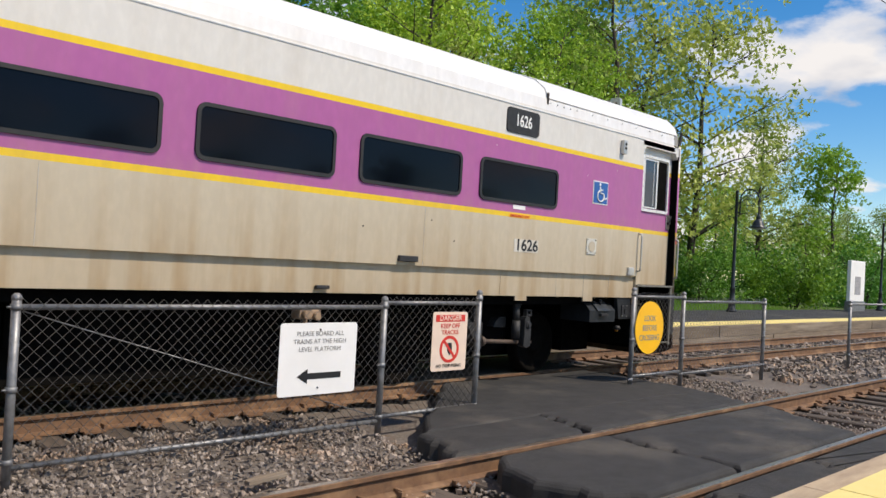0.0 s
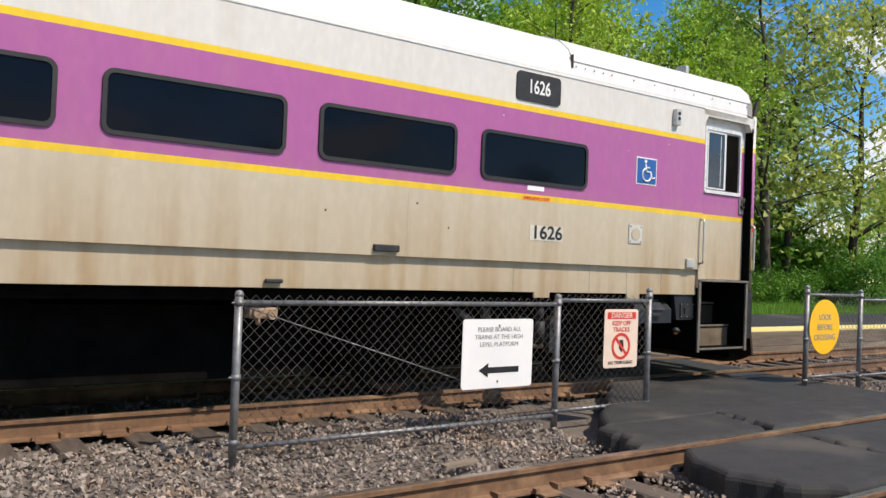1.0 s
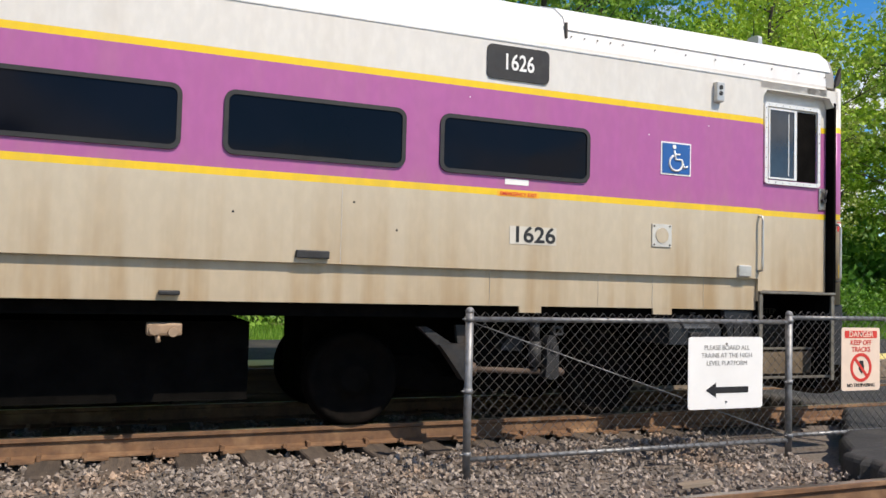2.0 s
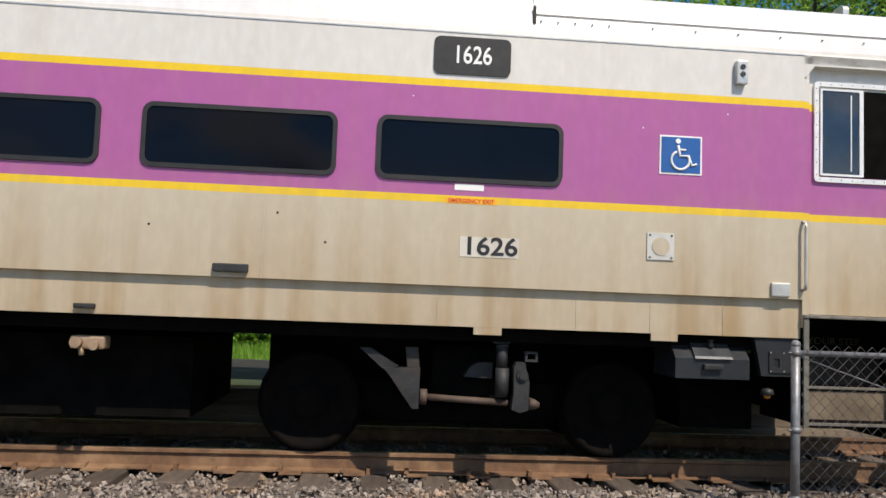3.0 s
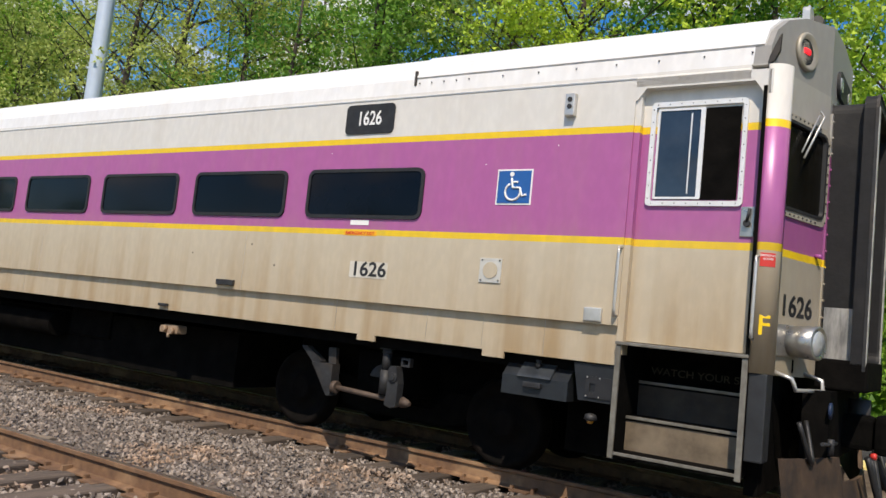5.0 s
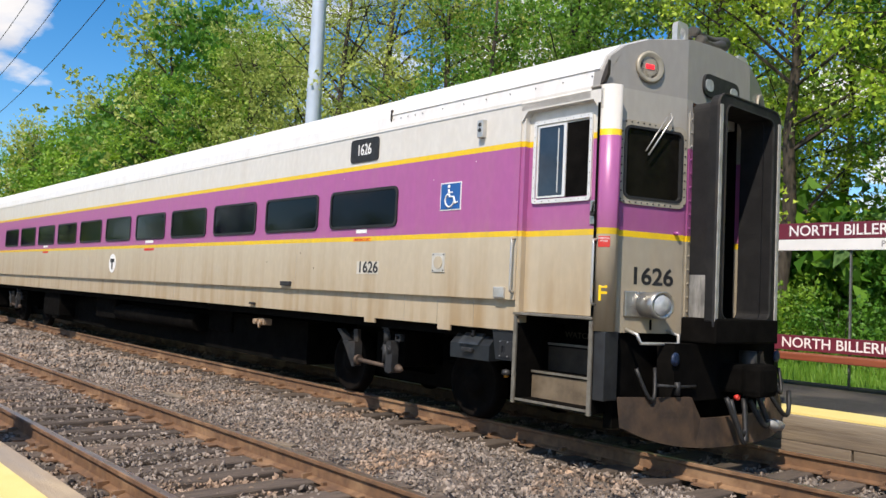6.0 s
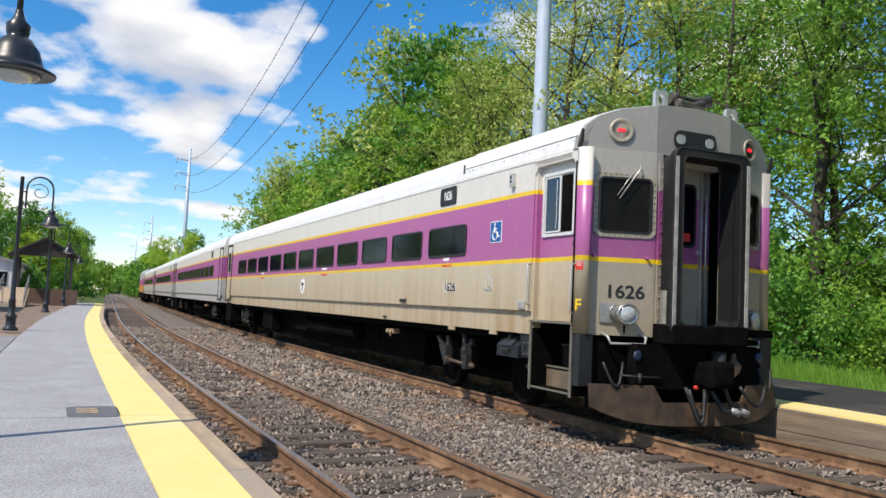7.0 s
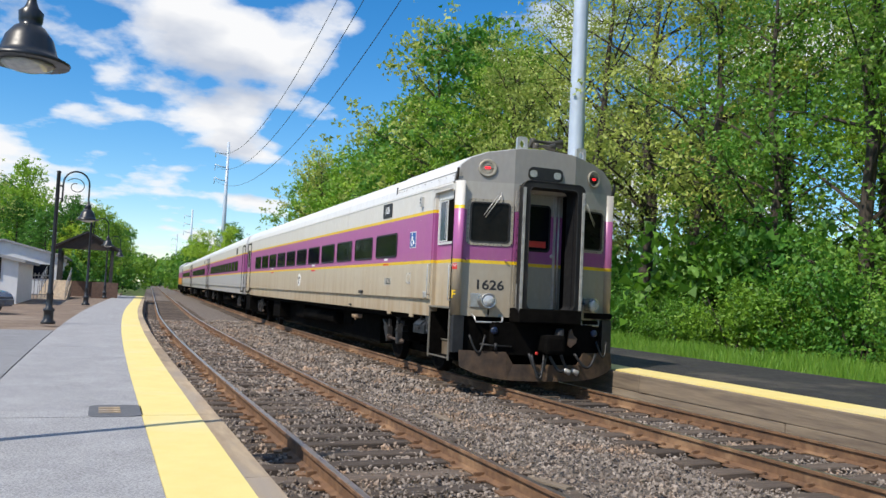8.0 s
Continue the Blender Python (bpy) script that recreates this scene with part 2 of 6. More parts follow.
M_WIRE = material("chain_link_wire", (0.30, 0.30, 0.30), (0.17, 0.165, 0.16), 30, 0.5, 0.7)
M_LAMP = material("dark_lamp_paint", (0.012, 0.016, 0.022), (0.02, 0.024, 0.03), 6, 0.35)
M_GRASS = material("grass_soil", (0.085, 0.15, 0.022), (0.13, 0.19, 0.035), 1.5, 0.95, 0, 0.8, 30, c3=(0.13, 0.11, 0.06), fine=12)
M_DIRT = material("bare_soil", (0.22, 0.16, 0.115), (0.16, 0.115, 0.085), 1.6, 0.95, 0, 0.7, 40, c3=(0.27, 0.21, 0.16), fine=30)
M_BARK = material("bark", (0.075, 0.058, 0.045), (0.035, 0.028, 0.022), 5, 0.92, 0, 0.8, 16, stretch=(3, 3, 0.6))
M_POLE = material("pale_steel_pole", (0.50, 0.58, 0.68), (0.43, 0.50, 0.60), 1.2, 0.45, 0.1)
M_MAROON = material("maroon_sign", (0.16, 0.025, 0.045), (0.14, 0.022, 0.04), 4, 0.4)
M_BENCH = material("red_brown_bench", (0.30, 0.085, 0.04), (0.22, 0.06, 0.03), 4, 0.5, stretch=(0.5, 4, 4))
M_ROOFSHED = material("dark_shingle", (0.03, 0.03, 0.032), (0.05, 0.048, 0.046), 8, 0.85, 0, 0.5)
M_SIDING = material("white_siding", (0.74, 0.75, 0.77), (0.66, 0.67, 0.69), 2, 0.6)
M_BRICK = material("brown_block", (0.16, 0.10, 0.075), (0.11, 0.07, 0.055), 6, 0.9, 0, 0.4)
M_CARPAINT = material("blue_car_paint", (0.02, 0.05, 0.11), (0.018, 0.045, 0.10), 2, 0.22, 0.3, coat=0.8)


def leaf_material(name, c1, c2):
    m = bpy.data.materials.new(name)
    m.use_nodes = True
    t = m.node_tree
    b = t.nodes["Principled BSDF"]
    g = t.nodes.new("ShaderNodeNewGeometry")
    o = t.nodes.new("ShaderNodeObjectInfo")
    r = t.nodes.new("ShaderNodeValToRGB")
    r.color_ramp.elements[0].color, r.color_ramp.elements[1].color = (*c1, 1), (*c2, 1)
    t.links.new(g.outputs["Random Per Island"], r.inputs[0])
    h = t.nodes.new("ShaderNodeHueSaturation")
    mr = t.nodes.new("ShaderNodeMapRange")
    mr.inputs["To Min"].default_value, mr.inputs["To Max"].default_value = 0.488, 0.53
    t.links.new(o.outputs["Random"], mr.inputs["Value"])
    t.links.new(mr.outputs[0], h.inputs["Hue"])
    mv = t.nodes.new("ShaderNodeMapRange")
    mv.inputs["To Min"].default_value, mv.inputs["To Max"].default_value = 1.2, 0.75
    t.links.new(o.outputs["Random"], mv.inputs["Value"])
    t.links.new(mv.outputs[0], h.inputs["Value"])
    t.links.new(r.outputs[0], h.inputs["Color"])
    t.links.new(h.outputs[0], b.inputs["Base Color"])
    b.inputs["Roughness"].default_value = 0.55
    tr = t.nodes.new("ShaderNodeBsdfTranslucent")
    t.links.new(h.outputs[0], tr.inputs["Color"])
    mx = t.nodes.new("ShaderNodeMixShader")
    mx.inputs[0].default_value = 0.36
    t.links.new(b.outputs[0], mx.inputs[1])
    t.links.new(tr.outputs[0], mx.inputs[2])
    t.links.new(mx.outputs[0], t.nodes["Material Output"].inputs[0])
    return m


M_LEAF = leaf_material("spring_leaf", (0.20, 0.36, 0.02), (0.46, 0.60, 0.06))
M_LEAF2 = leaf_material("olive_leaf", (0.24, 0.32, 0.05), (0.46, 0.52, 0.13))
M_LEAF3 = leaf_material("deep_leaf", (0.075, 0.20, 0.02), (0.21, 0.39, 0.045))
M_SHRUB = leaf_material("shrub_leaf", (0.055, 0.15, 0.012), (0.20, 0.37, 0.03))
M_BLADE = leaf_material("grass_blade", (0.12, 0.26, 0.018), (0.29, 0.44, 0.055))


def glow(name, c, strength):
    m = bpy.data.materials.new(name)
    m.use_nodes = True
    b = m.node_tree.nodes["Principled BSDF"]
    b.inputs["Base Color"].default_value = (*c, 1)
    b.inputs["Emission Color"].default_value = (*c, 1)
    b.inputs["Emission Strength"].default_value = strength
    b.inputs["Roughness"].default_value = 0.2
    return m


M_REDLIGHT = glow("lit_red_lens", (0.9, 0.02, 0.03), 1.6)
M_LENS = material("clear_lens", (0.55, 0.57, 0.58), (0.4, 0.42, 0.43), 20, 0.12, 0.3)

# ---------------------------------------------------------------- mesh helpers


def mesh_of(bm, name, mat):
    me = bpy.data.meshes.new(name)
    bm.to_mesh(me)
    bm.free()
    me.materials.append(mat)
    return me


def part(name, bm, mat, parent=None, label=""):
    ob = new(name, mesh_of(bm, name, mat))
    ob.parent = parent
    if label:
        ob["label"] = label
    return ob


def thing(name, label, category, group="", kind="", at=None):
    ob = new(name)
    ob.empty_display_size = 0.2
    if at is not None:
        ob.matrix_basis = at
    return tagged(ob, label, category, group, kind)


def box(bm, x0, x1, y0, y1, z0, z1, bevel=0.0):
    r = bmesh.ops.create_cube(bm, size=1.0)
    vs = r["verts"]
    for v in vs:
        v.co = Vector(((x0 + x1) / 2 + v.co.x * (x1 - x0), (y0 + y1) / 2 + v.co.y * (y1 - y0), (z0 + z1) / 2 + v.co.z * (z1 - z0)))
    if bevel:
        es = list({e for v in vs for e in v.link_edges})
        bmesh.ops.bevel(bm, geom=es, offset=bevel, segments=2, affect="EDGES", profile=0.6)
    return vs


def prism(bm, pts, axis, a, b):
    """The outline pts (two coordinates) swept from a to b along an axis."""
    def at(p, d):
        return {"x": (d, p[0], p[1]), "y": (p[0], d, p[1]), "z": (p[0], p[1], d)}[axis]
    A = [bm.verts.new(at(p, a)) for p in pts]
    B = [bm.verts.new(at(p, b)) for p in pts]
    n = len(pts)
    bm.faces.new(A)
    bm.faces.new(B[::-1])
    for i in range(n):
        bm.faces.new((A[i], B[i], B[(i + 1) % n], A[(i + 1) % n]))
    bmesh.ops.recalc_face_normals(bm, faces=bm.faces[:])


def rrect(x0, x1, z0, z1, r, n=5):
    out = []
    for cx, cz, a in ((x1 - r, z1 - r, 0), (x0 + r, z1 - r, 90), (x0 + r, z0 + r, 180), (x1 - r, z0 + r, 270)):
        for i in range(n + 1):
            q = radians(a + 90 * i / n)
            out.append((cx + r * math.cos(q), cz + r * math.sin(q)))
    return out


def ring(bm, outer, inner, axis, a, b):
    """A frame between two outlines of equal length, swept from a to b."""
    def at(p, d):
        return {"x": (d, p[0], p[1]), "y": (p[0], d, p[1]), "z": (p[0], p[1], d)}[axis]
    L = [[bm.verts.new(at(p, d)) for p in q] for q in (outer, inner) for d in (a, b)]
    n = len(outer)
    for i in range(n):
        j = (i + 1) % n
        for s, e in ((0, 1), (1, 3), (3, 2), (2, 0)):
            bm.faces.new((L[s][i], L[s][j], L[e][j], L[e][i]))
    bmesh.ops.recalc_face_normals(bm, faces=bm.faces[:])


def tube(bm, pts, r, n=8, r1=None, closed=False):
    """A round bar through the points, tapering from r to r1."""
    pts = [Vector(p) for p in pts]
    r1 = r if r1 is None else r1
    rings = []
    m = len(pts)
    ref = Vector((0.31, 0.17, 0.93))
    for i, p in enumerate(pts):
        d = (pts[min(i + 1, m - 1)] - pts[max(i - 1, 0)]).normalized()
        u = d.cross(ref)
        if u.length < 0.05:
            u = d.cross(Vector((1, 0, 0)))
        u.normalize()
        w = d.cross(u)
        rr = r + (r1 - r) * i / max(m - 1, 1)
        rings.append([bm.verts.new(p + rr * (math.cos(6.2832 * k / n) * u + math.sin(6.2832 * k / n) * w)) for k in range(n)])
    for a, b in zip(rings, rings[1:]):
        for k in range(n):
            f = bm.faces.new((a[k], a[(k + 1) % n], b[(k + 1) % n], b[k]))
            f.smooth = n > 5
    bm.faces.new(rings[0][::-1])
    bm.faces.new(rings[-1])


def lathe(bm, prof, n=20, centre=(0, 0, 0), axis="z"):
    """The profile (radius, height) turned about an axis."""
    rs = []
    for r, h in prof:
        row = []
        for k in range(n):
            q = 6.28318 * k / n
            a, b = r * math.cos(q), r * math.sin(q)
            v = {"z": (a, b, h), "x": (h, a, b), "y": (a, h, b)}[axis]
            row.append(bm.verts.new(Vector(v) + Vector(centre)))
        rs.append(row)
    for p, q in zip(rs, rs[1:]):
        for k in range(n):
            f = bm.faces.new((p[k], p[(k + 1) % n], q[(k + 1) % n], q[k]))
            f.smooth = True
    bm.faces.new(rs[0][::-1])
    bm.faces.new(rs[-1])
    bmesh.ops.recalc_face_normals(bm, faces=bm.faces[:])


def words(text, size, mat, parent, m, name="lettering", depth=0.002, squeeze=1.0, align="CENTER", bold=0.012):
    """Lettering as a thin mesh; it reads along the local x, and faces the local z."""
    cu = bpy.data.curves.new(name, "FONT")
    cu.body, cu.size, cu.align_x, cu.align_y, cu.extrude = text, size, align, "CENTER", depth
    cu.offset = size * bold
    tmp = bpy.data.objects.new(name, cu)
    scene.collection.objects.link(tmp)
    bpy.context.view_layer.update()
    me = bpy.data.meshes.new_from_object(tmp.evaluated_get(bpy.context.evaluated_depsgraph_get()))
    bpy.data.objects.remove(tmp)
    me.transform(m @ Matrix.Diagonal((squeeze, 1, 1, 1)))
    me.materials.clear()
    me.materials.append(mat)
    ob = new(name, me)
    ob.parent = parent
    return ob


FACE = pose(0, 0, 0, 90, 0, 0)          # lettering that faces -y, reads along +x


def facing(x, y, z):
    return pose(x, y, z) @ FACE


def facing_rear(x, y, z):
    return pose(x, y, z, 0, 0, 90) @ FACE   # faces +x, reads along +y


# ---------------------------------------------------------------- the line of the track
CURVE_X, CURVE_R, CURVE_A = -12.5, 650.0, 0.052
Y1, Y2 = 3.72, 8.207


def bend(x):
    """Sideways offset of the line, which swings gently away beyond CURVE_X."""
    run = CURVE_R * CURVE_A
    d = max(CURVE_X - x, 0.0)
    a = min(d, run)
    return a * a / 2 / CURVE_R + max(d - run, 0.0) * CURVE_A


def stations(x0, x1, near=1.5, far=8.0):
    out, x = [], x1
    while x > x0:
        out.append(x)
        x -= near if x > -60 else far
    return out + [x0]


def strip(name, mat, y0, y1, z0, z1, x0, x1, parent=None, label="", bevel=0.0):
    """A long bar that follows the line, of rectangular section."""
    bm = bmesh.new()
    prev = None
    for x in stations(x0, x1):
        o = bend(x)
        row = [bm.verts.new((x, y0 + o, z0)), bm.verts.new((x, y1 + o, z0)), bm.verts.new((x, y1 + o, z1)), bm.verts.new((x, y0 + o, z1))]
        if prev:
            for i in range(4):
                bm.faces.new((prev[i], prev[(i + 1) % 4], row[(i + 1) % 4], row[i]))
        else:
            bm.faces.new(row)
        prev = row
    bm.faces.new(prev[::-1])
    bmesh.ops.recalc_face_normals(bm, faces=bm.faces[:])
    return part(name, bm, mat, parent, label)


# ---------------------------------------------------------------- ground
bm = bmesh.new()
xs = [-900, -400, -200, -120, -90, -70, -55, -40, -30, -20, -10, 0, 10, 20, 30, 45, 60, 90, 140, 300, 900]
ys = [-900, -300, -100, -40, -15, -6, -3.6, 2.0, 9.9, 14.0, 15.2, 17, 20, 26, 40, 80, 200, 900]
grid = []
for x in xs:
    row = []
    for y in ys:
        z = -0.62
        if 14 < y < 60:
            z = -0.05 + 0.12 * noise.noise((x * 0.2, y * 0.2, 0))
        elif y <= -3.6:
            z = 0.02
        row.append(bm.verts.new((x, y + (bend(x) if -60 < y < 60 else 0), z)))
    grid.append(row)
for i in range(len(xs) - 1):
    for j in range(len(ys) - 1):
        bm.faces.new((grid[i][j], grid[i + 1][j], grid[i + 1][j + 1], grid[i][j + 1]))
ground = tagged(part("ground", bm, M_GRASS), "rough grassy ground beside the railway", "ground", kind="structure")

ballast = tagged(strip("ballast", M_BED, 2.0, 9.9, -0.7, -0.235, -700, 160), "grey brown crushed stone bed under both tracks", "ballast", kind="structure")

# ---------------------------------------------------------------- rails
RAIL = [(-0.07, -0.17), (0.07, -0.17), (0.07, -0.158), (0.012, -0.14), (0.010, -0.045), (0.036, -0.032), (0.036, -0.004), (0.028, 0.0), (-0.028, 0.0), (-0.036, -0.004), (-0.036, -0.032), (-0.010, -0.045), (-0.012, -0.14), (-0.07, -0.158)]


def rail(parent, y):
    bm = bmesh.new()
    prev = None
    tops = []
    for x in stations(-700, 160):
        o = bend(x)
        row = [bm.verts.new((x, y + o + a, b)) for a, b in RAIL]
        if prev:
            for i in range(len(RAIL)):
                f = bm.faces.new((prev[i], prev[(i + 1) % len(RAIL)], row[(i + 1) % len(RAIL)], row[i]))
                if i == 7:
                    tops.append(f)
        prev = row
    bmesh.ops.recalc_face_normals(bm, faces=bm.faces[:])
    for f in tops:
        f.material_index = 1
    ob = part("rail", bm, M_RAIL, parent)
    ob.data.materials.append(M_RAILTOP)


def track(y, label):
    t = thing("track", label, "railway track", kind="structure")
    for s in (-0.753, 0.753):
        rail(t, y + s)
    return t


track_near = track(Y1, "rusty steel rails on weathered timber sleepers by the platform")
track_far = track(Y2, "steel rails on timber sleepers under the train")

# ---------------------------------------------------------------- the train
# Each car stands in its own space: x along it (the rear end at +x), y across, z from the rail top.
HALF = 1.58
PROFILE = [(-HALF + 0.055, 1.112), (-HALF + 0.055, 1.425), (-HALF, 1.425), (-HALF, 1.47), (-HALF, 3.43), (-HALF + 0.015, 3.45), (-HALF + 0.035, 3.62), (-HALF + 0.10, 3.76), (-HALF + 0.26, 3.89), (-HALF + 0.52, 3.99), (-0.5, 4.09), (0.0, 4.12)]
PROFILE = PROFILE + [(-y, z) for y, z in PROFILE[-2::-1]]
REAR, FRONT, PITCH = 12.55, -12.75, 25.75


def shell(bm, x0, x1, prof=PROFILE):
    prism(bm, prof, "x", x0, x1)


def window(parent, x0, x1, z0, z1, side=-1, r=0.085, name="window"):
    y = side * HALF
    bm = bmesh.new()
    ring(bm, rrect(x0, x1, z0, z1, r), rrect(x0 + 0.035, x1 - 0.035, z0 + 0.035, z1 - 0.035, r - 0.03), "y", y, y + side * 0.018)
    w = part(name, bm, M_RUBBER, parent)
    bm = bmesh.new()
    prism(bm, rrect(x0 + 0.03, x1 - 0.03, z0 + 0.03, z1 - 0.03, r - 0.025), "y", y - side * 0.01, y + side * 0.007)
    part("pane", bm, M_GLASS, w)
    return w


def wheelset(parent, x):
    bm = bmesh.new()
    for s in (-1, 1):
        lathe(bm, [(0.10, s * 0.84), (0.13, s * 0.84), (0.15, s * 0.79), (0.33, s * 0.775), (0.36, s * 0.815), (0.41, s * 0.815), (0.42, s * 0.76), (0.45, s * 0.70), (0.45, s * 0.685), (0.36, s * 0.69), (0.10, s * 0.66)], 28, axis="y")
    lathe(bm, [(0.08, -0.7), (0.08, 0.7)], 12, axis="y")
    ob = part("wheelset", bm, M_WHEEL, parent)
    ob.location = (x, 0, 0.42)
    return ob


def bogie(car, x):
    bm = bmesh.new()
    for s in (-1, 1):
        y0, y1 = sorted((s * 0.50, s * 0.62))
        prism(bm, [(x - 1.62, 0.48), (x - 1.2, 0.62), (x - 0.55, 0.60), (x - 0.35, 0.40), (x + 0.35, 0.40), (x + 0.55, 0.60), (x + 1.2, 0.62), (x + 1.62, 0.48), (x + 1.6, 0.30), (x + 1.0, 0.34), (x + 0.5, 0.26), (x - 0.5, 0.26), (x - 1.0, 0.34), (x - 1.6, 0.30)], "y", y0, y1)
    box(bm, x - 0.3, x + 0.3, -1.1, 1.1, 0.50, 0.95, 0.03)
    # solid core, added to keep the space between the wheels dark
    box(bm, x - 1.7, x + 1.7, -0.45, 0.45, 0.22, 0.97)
    b = part("bogie", bm, M_DARK, car, "near-black steel bogie with its shade in the colour")
    sets = [wheelset(b, x - 1.3), wheelset(b, x + 1.3)]
    # radius arm, anchor rod and damper on the side that is seen
    bm = bmesh.new()
    prism(bm, [(x - 0.89, 0.915), (x - 0.81, 0.918), (x - 0.58, 0.778), (x - 0.70, 0.75)], "y", -1.34, -1.26)
    prism(bm, [(x - 0.70, 0.765), (x - 0.41, 0.772), (x - 0.414, 0.452), (x - 0.463, 0.45), (x - 0.637, 0.689)], "y", -1.37, -1.25)
    prism(bm, [(x - 0.53, 0.93), (x - 0.43, 0.93), (x - 0.412, 0.772), (x - 0.51, 0.772)], "y", -1.32, -1.27)
    part("hanger_arm", bm, M_STEELGREY, b)
    bm = bmesh.new()
    tube(bm, [(x - 0.40, -1.33, 0.545), (x + 0.30, -1.33, 0.513)], 0.027, 10)
    tube(bm, [(x - 0.405, -1.33, 0.545), (x - 0.35, -1.33, 0.543)], 0.062, 12)
    tube(bm, [(x + 0.47, -1.33, 0.51), (x + 0.53, -1.33, 0.505), (x + 0.56, -1.33, 0.503)], 0.055, 10, 0.02)
    part("anchor_rod", bm, M_ROD, b, "rust brown anchor rod")
    bm = bmesh.new()
    tube(bm, [(x + 0.245, -1.34, 0.99), (x + 0.245, -1.34, 0.78)], 0.045, 12)
    tube(bm, [(x + 0.25, -1.34, 0.79), (x + 0.25, -1.34, 0.56)], 0.056, 12)
    ring(bm, [(x + 0.17, 0.985), (x + 0.30, 0.985), (x + 0.30, 1.06), (x + 0.17, 1.06)], [(x + 0.19, 1.0), (x + 0.28, 1.0), (x + 0.28, 1.045), (x + 0.19, 1.045)], "y", -1.38, -1.30)
    lathe(bm, [(0.03, 0.94), (0.052, 0.95), (0.052, 0.975), (0.03, 0.985)], 12, (x + 0.245, -1.34, 0))
    part("damper", bm, M_STEELGREY, b)
    bm = bmesh.new()
    prism(bm, [(x + 0.33, 0.80), (x + 0.35, 0.842), (x + 0.42, 0.842), (x + 0.459, 0.683), (x + 0.456, 0.47), (x + 0.39, 0.445), (x + 0.32, 0.47), (x + 0.335, 0.60)], "y", -1.42, -1.32)
    lathe(bm, [(0.045, -1.435), (0.05, -1.42)], 14, (x + 0.40, 0, 0.735), "y")
    lathe(bm, [(0.028, -1.45), (0.028, -1.43)], 10, (x + 0.40, 0, 0.735), "y")
    ring(bm, [(x + 0.43, 0.845), (x + 0.533, 0.845), (x + 0.533, 0.928), (x + 0.43, 0.928)], [(x + 0.45, 0.865), (x + 0.513, 0.865), (x + 0.513, 0.908), (x + 0.45, 0.908)], "y", -1.36, -1.30)
    part("swing_link", bm, M_STEELGREY, b)
    bm = bmesh.new()
    prism(bm, [(x - 0.04, 0.70), (x - 0.01, 0.76), (x + 0.03, 0.80), (x + 0.076, 0.822), (x + 0.19, 0.822), (x + 0.187, 0.692)], "y", -1.22, -1.10)
    part("hub_cover", bm, M_STEELGREY, b)
    return sets


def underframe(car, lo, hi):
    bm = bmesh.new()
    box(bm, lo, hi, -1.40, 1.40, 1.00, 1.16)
    # two solid fill boxes, added to block light under the floor
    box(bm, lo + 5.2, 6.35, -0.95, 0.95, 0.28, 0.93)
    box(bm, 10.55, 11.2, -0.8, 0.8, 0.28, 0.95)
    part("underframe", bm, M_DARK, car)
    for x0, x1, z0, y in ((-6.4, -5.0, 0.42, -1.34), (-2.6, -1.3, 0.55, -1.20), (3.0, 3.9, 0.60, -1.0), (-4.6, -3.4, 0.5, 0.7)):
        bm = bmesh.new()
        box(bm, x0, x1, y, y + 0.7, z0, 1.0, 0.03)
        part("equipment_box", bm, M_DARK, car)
    bm = bmesh.new()
    tube(bm, [(-1.2, -1.1, 0.72), (2.9, -1.1, 0.72)], 0.17, 14)
    part("air_tank", bm, M_DARK, car)
    bm = bmesh.new()
    box(bm, 5.52, 5.78, -1.40, -1.25, 0.84, 0.94, 0.02)
    tube(bm, [(5.58, -1.40, 0.89), (5.58, -1.46, 0.89)], 0.042, 12)
    tube(bm, [(5.71, -1.40, 0.87), (5.71, -1.45, 0.87)], 0.036, 12)
    tube(bm, [(5.60, -1.38, 0.85), (5.61, -1.38, 0.79)], 0.02, 8)
    part("brake_valve", bm, material("pale_brass", (0.42, 0.30, 0.20), (0.30, 0.21, 0.14), 9, 0.6, 0.3), car, "pale tan brake valve")


def strips(car, lo, hi):
    bm = bmesh.new()
    for s in (-1, 1):
        box(bm, lo, hi, s * HALF - 0.006, s * HALF + 0.006, 3.425, 3.437)
    part("roof_seam", bm, M_ALU, car)


def side_box(car, name, x0, x1, z0, z1, d, mat, y=-HALF, bevel=0.01, label=""):
    bm = bmesh.new()
    box(bm, x0, x1, y - d, y + 0.02, z0, z1, bevel)
    return part(name, bm, mat, car, label)


